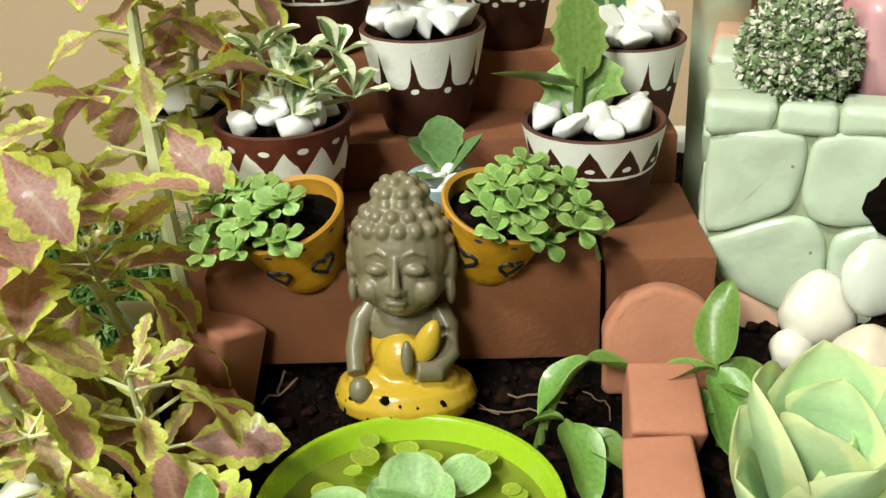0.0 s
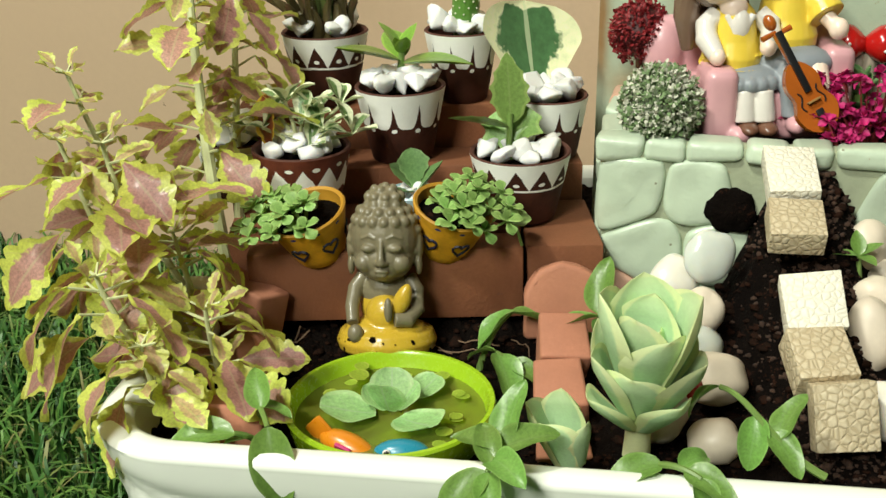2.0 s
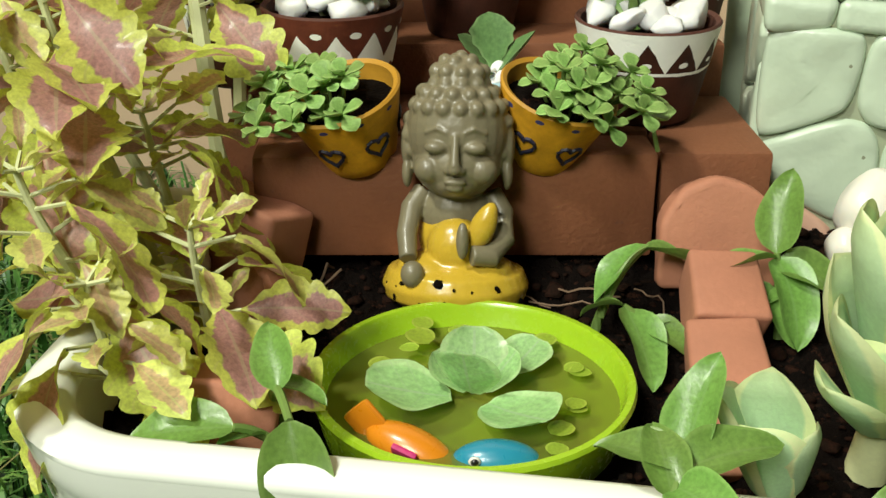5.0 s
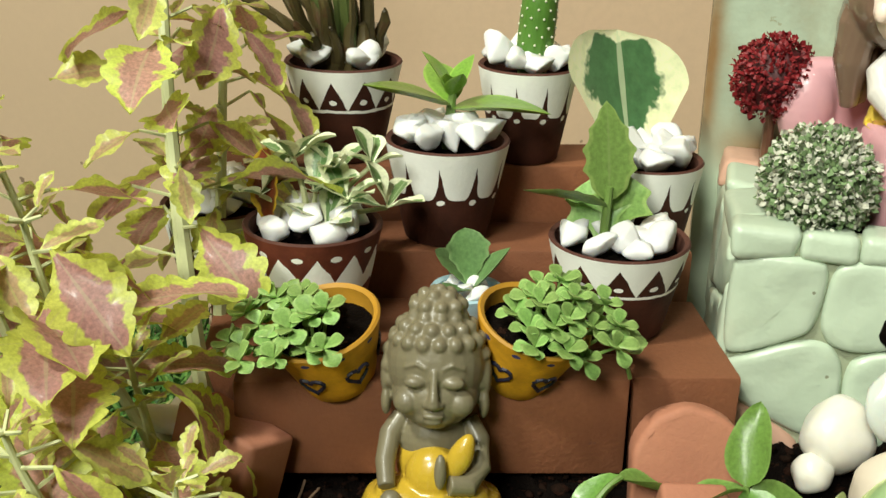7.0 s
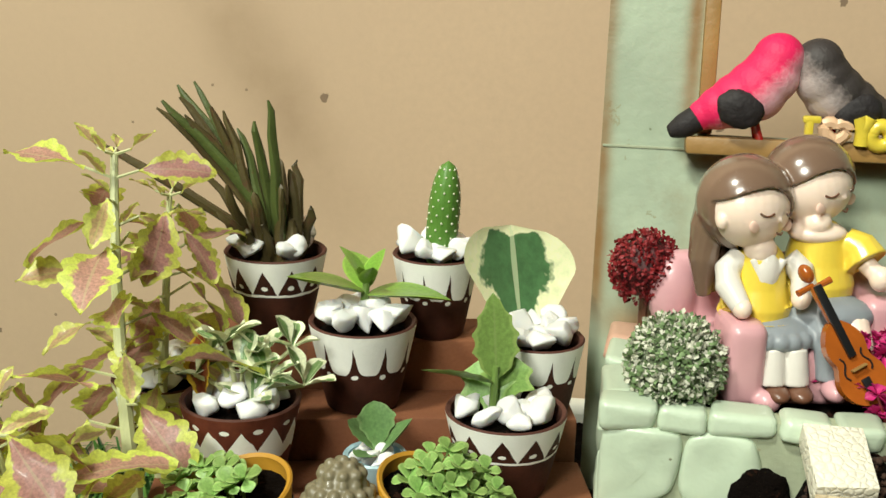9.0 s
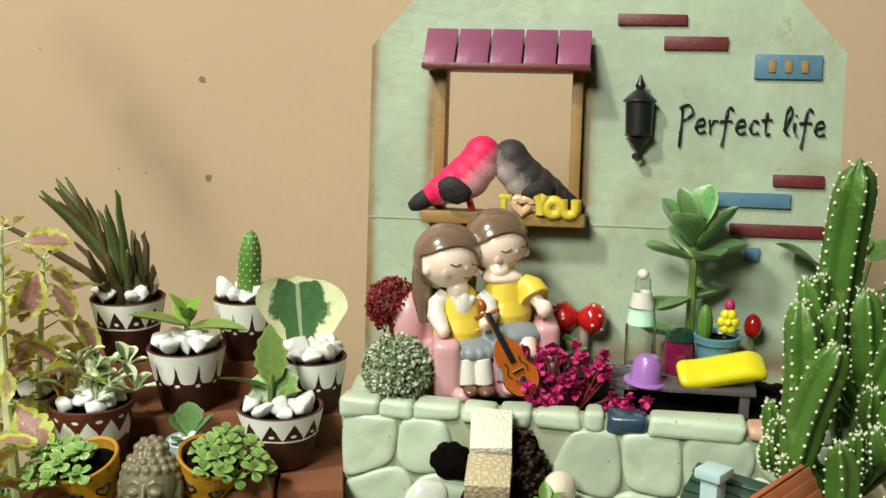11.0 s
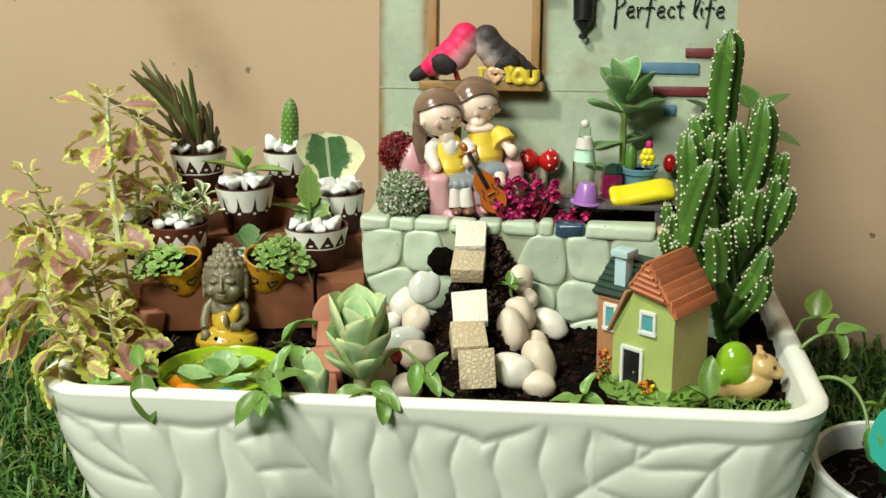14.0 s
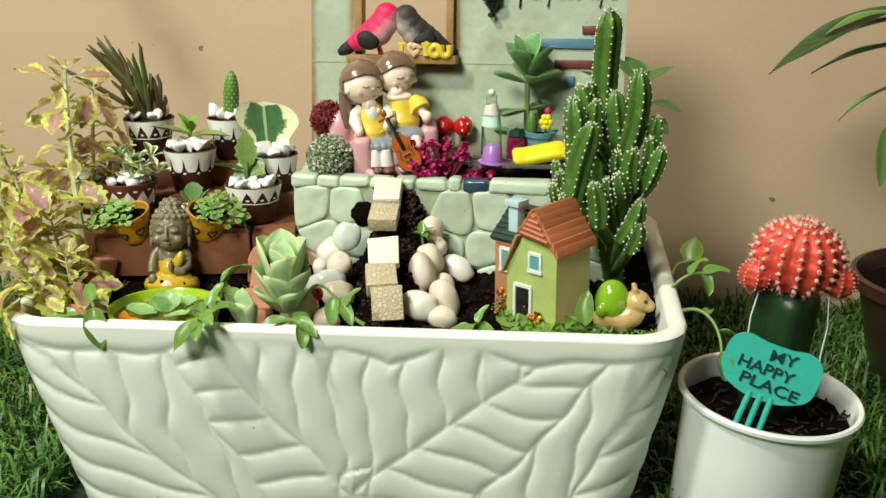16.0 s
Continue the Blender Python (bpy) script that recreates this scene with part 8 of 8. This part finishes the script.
    for i in range(7):
        part("tile_course", Geo().add(*rbox((0.0364, 0.0046, 0.0018), 0.0005, 2, 0.0004, i), m=pose(0, -0.0114 + 0.0038 * i, 0.0014, -10)), ROOF_G, rf)
    part("wing_gable", Geo().add([(wx - 0.0098, -0.009, wh - 0.001), (wx + 0.0098, -0.009, wh - 0.001), (wx + 0.0098, 0.0128, wh + 0.0140), (wx - 0.0098, 0.0128, wh + 0.0140), (wx - 0.0098, 0.0158, wh - 0.001), (wx + 0.0098, 0.0158, wh - 0.001)], [(0, 1, 2, 3), (0, 3, 4), (1, 5, 2), (4, 3, 2, 5), (0, 4, 5, 1)]), WALL_B, ob)
    ch = part("chimney", Geo().add(*rbox((0.0074, 0.0074, 0.0180), 0.0008, 2)), PALE_BLUE, ob, "pale blue chimney", m=pose(wx + 0.0005, -0.001, wh + 0.0115))
    part("chimney_cap", Geo().add(*rbox((0.0112, 0.0112, 0.0034), 0.0010, 2), m=pose(0, 0, 0.0088)), PALE_BLUE, ch)

    def window(x, z, w, h, y):
        fr = part("window", Geo().add(*rbox((w, 0.0010, h), 0.0003), m=pose(0, -0.0002, 0)), TEAL_PANE, ob, "teal pane", m=pose(x, y, z))
        for a, b, c, d in ((-w / 2, 0, 0.0018, h), (w / 2, 0, 0.0018, h), (0, h / 2, w + 0.0018, 0.0018), (0, -h / 2, w + 0.0028, 0.0022)):
            part("frame_bar", Geo().add(*rbox((c, 0.0022, d), 0.0006, 2, 0.0002, int(h * 1e5)), m=pose(a, -0.0004, b)), TRIM_W, fr)

    window(-0.0020, 0.0350, 0.0085, 0.0092, y0)
    window(wx - 0.0020, 0.0310, 0.0070, 0.0115, 0.004 - wd / 2)
    dr = part("door", Geo().add(*rbox((0.0115, 0.0010, 0.0205), 0.0003)), BLACK, ob, "black door", m=pose(-0.0110, y0 - 0.0002, 0.0105))
    for a, b, c, d in ((-0.0062, 0, 0.0019, 0.0215), (0.0062, 0, 0.0019, 0.0215), (0, 0.0108, 0.0140, 0.0020)):
        part("frame_bar", Geo().add(*rbox((c, 0.0022, d), 0.0006, 2, 0.0002, int(c * 1e5)), m=pose(a, -0.0004, b)), TRIM_W, dr)
    part("door_knob", Geo().add(*ball((0.0018, -0.0012, 0.0), 0.0006, 8, 6)), OCHRE, dr)
    # moulded plinth
    v, f = ball((0, 0, 0), (0.0285, 0.0245, 0.0062), 48, 20, 0.22, 3, 5)
    part("plinth", Geo().add([(x - 0.004, y - 0.004, z + 0.0004) for x, y, z in v], f), GROUND_G, ob, "moulded green plinth")
    rr = random.Random(5)
    # moulded flower clumps: one orange beside the door, two red-brown ones on the other side, with dark green leaves
    for x, y, z, size, mats in ((0.0012, -0.0190, 0.0072, 0.0044, (ORANGE, BRIGHT_Y, RED_DARK)), (-0.0330, -0.0060, 0.0110, 0.0046, (RED_BIT, ORANGE, GROUND_G)), (-0.0310, -0.0150, 0.0060, 0.0038, (RED_DARK, ORANGE, GROUND_G))):
        g = Geo()
        for j in range(46):
            d = Vector((rr.gauss(0, 1), rr.gauss(0, 1), rr.gauss(0, 1))).normalized() * size * rr.uniform(0.55, 1.0)
            w = size * rr.uniform(0.16, 0.30)
            g.add(*ball(Vector((x, y, z)) + d, (w, w, w * 0.7), 7, 5, 0.3, j), (0, 0, 1, 2)[j % 4])
        part("flower_tuft", g, mats, ob, "moulded flowers", sharp=0)
    g = Geo()
    for j in range(70):
        w = rr.uniform(2.6, 6.0)
        p = Vector((-0.004 + 0.0255 * math.cos(w), -0.004 + 0.0215 * math.sin(w), rr.uniform(0.001, 0.004)))
        v, f, uv = blade(rr.uniform(0.004, 0.008), 0.0026, lance, 0.3, 0.5, 5, 2)
        g.add(v, f, 0, aim(p, rr.uniform(0, 360), rr.uniform(20, 75)), uv)
    part("moulded_grass", g, GROUND_G, ob, "moulded grass blades", kind="stuff", sharp=0)


toy_house()

# ---- toy snail ----
LIME = plain("lime_glaze", (0.24, 0.46, 0.02), 0.15, 50, 400, 0.1, 0.03, coat=0.7)
SNAIL = plain("peach_glaze", (0.62, 0.42, 0.17), 0.3, 60, 500, 0.12, 0.05, coat=0.3)
g = Geo().add(*ball((0, 0, 0.0150), (0.0100, 0.0086, 0.0136), 30, 22), 0)
g.add(*ball((-0.0062, -0.0062, 0.0120), (0.0036, 0.0030, 0.0044), 16, 12), 0)
g.add(*tube([(-0.0105, 0, 0.0040), (-0.004, 0, 0.0046), (0.006, 0, 0.0052), (0.0110, 0, 0.0085), (0.0130, 0, 0.0120)], [0.0042, 0.0084, 0.0088, 0.0082, 0.0074], 18), 1)
g.add(*ball((0.0140, -0.0006, 0.0160), (0.0076, 0.0074, 0.0068), 22, 16), 1)
g.add(*ball((0.0200, -0.0020, 0.0140), (0.0042, 0.0046, 0.0038), 16, 12), 1)
for e in (-1, 1):
    g.add(*tube([(0.0128, e * 0.0034, 0.0215), (0.0122, e * 0.0042, 0.0256)], [0.0018, 0.0016], 10), 1)
g = fused_slots(g, {0: 0.0006, 1: 0.0006}, 4)
for e in (-1, 1):
    g.add(*ball((0.0184, e * 0.0050 - 0.0012, 0.0178), 0.0010, 10, 8), 2)
solo("snail_figurine", g, (LIME, SNAIL, BLACK), "glossy lime-shelled snail figurine with peach body", "figurine", pose(0.1620, 0.0660, 0.1045, 0, 0, 4), sharp=60)

g = Geo()
rr = random.Random(12)
for k in range(420):
    x, y = rr.uniform(0.146, 0.190), rr.uniform(0.0215, 0.060)
    v, f, uv = blade(rr.uniform(0.003, 0.006), 0.0018, lance, 0.3, 0.5, 4, 2)
    g.add(v, f, 0, aim((x, y, 0.1045), rr.uniform(0, 360), rr.uniform(15, 75)), uv)
solo("moss", g, TRAIL, "low bright green moss round the snail", "moss", kind="stuff", sharp=0)

# ---- tall fairy-castle cactus ----


def column(parent, base, top, radius, seed, young=False):
    """One ribbed arm with woolly spine tufts down its ribs."""
    a, b = Vector(base), Vector(top)
    h = (b - a).length
    q = (b - a).to_track_quat("Z", "X").to_matrix().to_4x4()
    m = Matrix.Translation(a) @ q @ pose(0, 0, 0, 0, 0, seed * 37)
    v, f = ribbed(h, radius, 5, 0.40, 26, min(0.5, 2.0 * radius / h), 6)
    bend = 0.06 * h
    v = [(x + bend * math.sin(math.pi * z / h) * math.cos(seed), y + bend * math.sin(math.pi * z / h) * math.sin(seed), z) for x, y, z in v]
    arm = part("arm", Geo().add(v, f), CACT_LIGHT if young else CACT, parent, m=m, sharp=0)
    g = Geo()
    r = random.Random(seed)
    n = max(5, int(h / 0.0046))
    tip = min(0.5, 2.0 * radius / h)
    for j in range(5):
        w = TAU * j / 5
        for i in range(n):
            s = (i + 0.6) / n
            k = math.sqrt(max(0.0, 1 - max(0.0, (s - (1 - tip)) / tip) ** 2)) * (0.78 + 0.22 * min(1, s * 4))
            off = bend * math.sin(math.pi * s)
            p = (radius * k * math.cos(w) + off * math.cos(seed), radius * k * math.sin(w) + off * math.sin(seed), h * s)
            g.add(*ball(p, r.uniform(0.00050, 0.00076), 7, 5))
            tuft(g, p, (math.cos(w), math.sin(w), 0.2), 0.0011, r, 2)
    for _ in range(8):
        tuft(g, (r.uniform(-1, 1) * radius * 0.4, r.uniform(-1, 1) * radius * 0.4, h * 0.985), (0, 0, 1), 0.0016, r, 3)
    part("spine_cover", g, SPINE, arm, "pale spines", kind="stuff", sharp=0)


cactus = thing("fairy_castle_cactus", "tall branching ribbed cactus with rows of pale spines", "cactus", Matrix.Translation((0.163, 0.112, 0.104)))
o = Vector((0.163, 0.112, 0.104))
# foot x, z; tip x, z; depth; radius
FRONT_ARMS = ((0.1349, 0.1656, 0.1473, 0.2192, 0.089, 0.0062), (0.1705, 0.1773, 0.1711, 0.204, 0.092, 0.0044), (0.176, 0.1737, 0.1872, 0.2045, 0.098, 0.0040), (0.1655, 0.1753, 0.1621, 0.1904, 0.088, 0.0040), (0.1522, 0.1574, 0.1491, 0.1851, 0.083, 0.0050), (0.1589, 0.1669, 0.1564, 0.1868, 0.09, 0.0030), (0.1653, 0.1491, 0.1765, 0.1757, 0.085, 0.0046), (0.1704, 0.1432, 0.1759, 0.1622, 0.083, 0.0043), (0.1289, 0.17, 0.1257, 0.1945, 0.096, 0.0028), (0.1314, 0.1758, 0.1292, 0.1897, 0.092, 0.0027), (0.1277, 0.1686, 0.125, 0.1826, 0.09, 0.0025), (0.1338, 0.1637, 0.1303, 0.1768, 0.087, 0.0027))
BACK_ARMS = ((0.1630, 0.1070, 0.1544, 0.2813, 0.118, 0.0066), (0.1639, 0.1900, 0.1726, 0.2464, 0.11, 0.0060), (0.1431, 0.2034, 0.138, 0.2367, 0.114, 0.0037), (0.1462, 0.2117, 0.1443, 0.2376, 0.118, 0.0031), (0.1489, 0.2053, 0.1484, 0.2293, 0.106, 0.0039), (0.1641, 0.1954, 0.1591, 0.2343, 0.112, 0.0051), (0.1784, 0.1828, 0.1804, 0.2084, 0.104, 0.0039), (0.1837, 0.1915, 0.1841, 0.2191, 0.112, 0.0039), (0.1639, 0.1834, 0.1616, 0.2011, 0.098, 0.0035), (0.1365, 0.1688, 0.135, 0.2314, 0.101, 0.0054))
for k, (x0, z0, x1, z1, y, rad) in enumerate(BACK_ARMS + FRONT_ARMS):
    a, b = Vector((x0, y + 0.006, z0)), Vector((x1, y, z1))
    column(cactus, a - o, b - o, rad * 1.3, k + 1, k in (2, 7, 18, 20))
    if k:
        # woody link from the arm's foot back to the trunk
        j = Vector((0.163, 0.118, max(0.104, z0 - 0.022)))
        part("arm", Geo().add(*tube([j - o, j.lerp(a, 0.6) - o, a + (b - a) * 0.12 - o], [rad * 0.8, rad * 0.8, rad * 0.74], 10)), CACT, cactus)

# ---- moon cactus in the white nursery pot ----
NURSERY = plain("white_nursery_plastic", (0.92, 0.95, 0.90), 0.35, 30, 400, 0.05, 0.1, coat=0.2, sub=0.2, dirt=((0.50, 0.38, 0.26), 0.20))
NP = pose(0.2430, 0.0620, GROUND + 0.004, 3, 6, 0)
H, R1, R0 = 0.0920, 0.0515, 0.0430
ob = thing("nursery_pot", "white plastic nursery pot with soil stains", "pot", NP)
prof = [(0.0001, 0), (R0, 0), (R0 + 0.001, 0.002), (R0 + (R1 - R0) * 0.80 - 0.003, H * 0.80), (R1 - 0.0045, H * 0.82), (R1 - 0.0035, H - 0.004), (R1, H - 0.0035), (R1 + 0.0004, H - 0.0012), (R1 - 0.0006, H), (R1 - 0.0030, H - 0.0004), (R1 - 0.0040, H - 0.004), (R0 - 0.002, 0.004), (0.0001, 0.004)]
part("pot_wall", Geo().add(*lathe(prof, 56)[:2]), NURSERY, ob)
g = Geo()
v, f, uv = lathe([(R1 - 0.0050, H - 0.0140)] + [(R1 * k / 12, H - 0.0125) for k in range(10, 0, -1)] + [(0.0001, H - 0.012)], 40)
part("potting_soil", g.add([(x, y, z + 0.0025 * noise.noise(Vector((x, y, 0)) * 120) + 0.0015 * noise.noise(Vector((x, y, 3)) * 320)) for x, y, z in v], f), SOIL, ob, "dark coarse soil", sharp=0)
rr = random.Random(6)
g = Geo()
for k in range(150):
    a, d = rr.uniform(0, TAU), (R1 - 0.006) * math.sqrt(rr.random())
    g.add(*rbox((rr.uniform(0.002, 0.007), 0.0012, 0.0009), 0.0003, 1), m=pose(d * math.cos(a), d * math.sin(a), H - 0.0115 + rr.uniform(0, 0.002), rr.uniform(-25, 25), rr.uniform(-25, 25), rr.uniform(0, 360)))
BARK = plain("bark_chips", (0.030, 0.016, 0.011), 0.8, 90, 700, 0.5, 0.5)
part("bark_layer", g, BARK, ob, "brown bark chips", kind="stuff")
mc = thing("moon_cactus", "grafted moon cactus with red ball on a green stock", "cactus", NP @ pose(0.0, 0.004, H - 0.018))
STOCK = plain("dark_stock", (0.012, 0.040, 0.012), 0.4, 50, 500, 0.3, 0.2)
v, f = ribbed(0.084, 0.0200, 3, 0.30, 24, 0.12, 12)
part("stock", Geo().add(v, f), STOCK, mc, "dark green three-ribbed stock", m=pose(0, 0, 0, 0, 0, 30), sharp=0)
RED_FLESH = plain("red_cactus_flesh", (0.66, 0.062, 0.035), 0.5, 90, 600, 0.35, 0.25, coat=0.0, sub=0.1)
PINK_SPINE = plain("pink_spines", (0.70, 0.40, 0.32), 0.5, 90, 600, 0.2, 0.1)


def red_ball(at, rad, flat, ribs, seed, parent):
    n = ribs * 6
    v, f = [], []
    rings = 22
    for i in range(rings + 1):
        th = math.pi * i / rings
        for j in range(n):
            w = TAU * j / n
            k = 1 - 0.15 * (0.5 - 0.5 * math.cos(w * ribs)) * math.sin(th)
            k *= 1 + 0.05 * math.sin(i * 1.9)
            v.append((rad * k * math.sin(th) * math.cos(w), rad * k * math.sin(th) * math.sin(w), rad * flat * math.cos(th)))
    for i in range(rings):
        for j in range(n):
            f.append((i * n + j, (i + 1) * n + j, (i + 1) * n + (j + 1) % n, i * n + (j + 1) % n))
    b = part("red_ball", Geo().add(v, f), RED_FLESH, parent, "bright red ribbed ball", m=Matrix.Translation(at), sharp=0)
    g = Geo()
    r = random.Random(seed)
    for j in range(ribs):
        w = TAU * j / ribs
        for i in range(1, 12):
            th = math.pi * i / 12.5
            p = Vector((rad * math.sin(th) * math.cos(w), rad * math.sin(th) * math.sin(w), rad * flat * math.cos(th)))
            g.add(*ball(p, rad * 0.058, 6, 5))
            tuft(g, p, p.normalized(), rad * 0.15, r, 6)
    part("spine_cover", g, PINK_SPINE, b, "pale pink spines", kind="stuff", sharp=0)


red_ball((0, 0, 0.0985), 0.0245, 0.84, 15, 1, mc)
red_ball((-0.0215, -0.008, 0.0880), 0.0092, 0.95, 8, 2, mc)
red_ball((0.0225, -0.006, 0.0900), 0.0096, 0.95, 8, 3, mc)
for e in (-1, 1):
    pts = [Vector((e * 0.0180, -0.010, 0.084)), Vector((e * 0.0205, -0.013, 0.066)), Vector((e * 0.0200, -0.014, 0.048)), Vector((e * 0.0215, -0.013, 0.030))]
    part("string", Geo().add(*tube(pts, 0.00045, 6)), TRIM_W, mc, "thin white string")
# sign on a three-tined stake
AQUA_SIGN = plain("turquoise_plastic", (0.05, 0.50, 0.40), 0.3, 50, 400, 0.08, 0.04, coat=0.3)
INK = plain("dark_ink", (0.006, 0.05, 0.045), 0.5, 60, 500, 0.2, 0.05)
sg = thing("plant_sign", "turquoise plastic fork sign with handwritten words", "sign", NP @ pose(-0.0145, -0.0285, H - 0.0140, -12, 0, 0) @ pose(0, 0, 0, 0, 12, 0))
out = []
for k in range(64):
    w = TAU * k / 64
    x, z = math.cos(w), math.sin(w)
    px = math.copysign(abs(x) ** 0.55, x) * 0.0265
    pz = math.copysign(abs(z) ** 0.62, z) * 0.0160 - (0.0030 * math.exp(-(x / 0.3) ** 2) if z > 0 else 0) + (0.0025 * math.exp(-(x / 0.35) ** 2) * -1 if z < 0 else 0)
    out.append((px, pz))
v, f = slab(out, 0, 0.0016)
part("board", Geo().add([(x, -z, y + 0.0395) for x, y, z in v], [q[::-1] for q in f]), AQUA_SIGN, sg)
for x in (-0.0065, 0.0, 0.0065):
    part("tine", Geo().add(*tube([(x, 0, -0.014), (x, 0, 0.008), (x * 0.92, -0.0008, 0.0240)], [0.0014, 0.0017, 0.0018], 8)), AQUA_SIGN, sg)
for row, text, k in ((0, "MY", 0.0150), (1, "HAPPY", 0.0310), (2, "PLACE", 0.0330)):
    c = bpy.data.curves.new("lettering", "FONT")
    c.body, c.size, c.extrude, c.offset, c.align_x, c.resolution_u = text, 0.0088, 0.0003, 0.00012, "CENTER", 3
    tmp = new("lettering", c)
    me = bpy.data.meshes.new_from_object(tmp.evaluated_get(bpy.context.evaluated_depsgraph_get()))
    bpy.data.objects.remove(tmp)
    me.materials.append(INK)
    xs = [q.co.x for q in me.vertices]
    part("lettering", me, None, sg, "dark handwritten words", m=pose((0.004, -0.003, 0.002)[row], -0.0019, 0.0440 - 0.0086 * row, 90) @ pose(0, 0, 0, 0, 0, (2, -2, -3)[row]) @ Matrix.Diagonal((k / (max(xs) - min(xs)), 1, 1, 1)))

# ---- plant and dark pot by the wall ----
LONG = leaf_meshes("long_leaf", DARK_LEAF, 3, 0.0980, 0.0370, lance, cup=0.3, curl=0.55, nl=18, nw=8, wave=0.02)
LONG_P = leaf_meshes("pale_long_leaf", POTHOS, 2, 0.0600, 0.0240, lance, cup=0.3, curl=0.6, nl=14, nw=8, wave=0.02)
DARK_POT = plain("dark_brown_plastic", (0.045, 0.020, 0.013), 0.35, 30, 400, 0.3, 0.1, coat=0.2)
bp = thing("large_pot", "dark brown plastic pot standing by the wall", "pot", Matrix.Translation((0.4130, 0.2700, GROUND + 0.003)))
part("pot_wall", Geo().add(*lathe([(0.0001, 0), (0.052, 0), (0.056, 0.004), (0.072, 0.085), (0.0740, 0.088), (0.0785, 0.089), (0.0790, 0.098), (0.0750, 0.099), (0.0715, 0.092), (0.053, 0.010), (0.0001, 0.010)], 48)[:2]), DARK_POT, bp)
part("potting_soil", Geo().add(*lathe([(0.0700, 0.086), (0.0001, 0.088)], 32)[:2]), SOIL, bp, "dark soil")
bg = thing("arching_plant", "arching dark green plant with long pointed leaves", "plant", Matrix.Translation((0.3850, 0.2700, GROUND + 0.088)))
rr = random.Random(14)
for k, (p, az, ri, s, ms) in enumerate((((-0.040, 0.0, 0.202), 184, -20, 0.95, LONG), ((-0.025, -0.010, 0.180), 182, -2, 0.75, LONG), ((-0.020, 0.005, 0.195), 165, 0, 0.80, LONG), ((-0.032, 0.0, 0.150), 195, -12, 0.85, LONG_P), ((-0.038, -0.005, 0.122), 260, -70, 0.72, LONG_P), ((-0.045, -0.004, 0.200), 178, -6, 0.75, LONG_P), ((0.020, 0.010, 0.180), 20, 0, 0.9, LONG), ((0.010, -0.020, 0.160), -50, 0, 0.9, LONG))):
    part("stalk", Geo().add(*tube([(0, 0, -0.004), (p[0] * 0.35, p[1] * 0.35, p[2] * 0.7), p], [0.0020, 0.0017, 0.0012], 7)), GREEN_STEM, bg)
    part("leaf", ms[k % len(ms)], None, bg, m=aim(p, az, ri, rr.uniform(-20, 20), s))
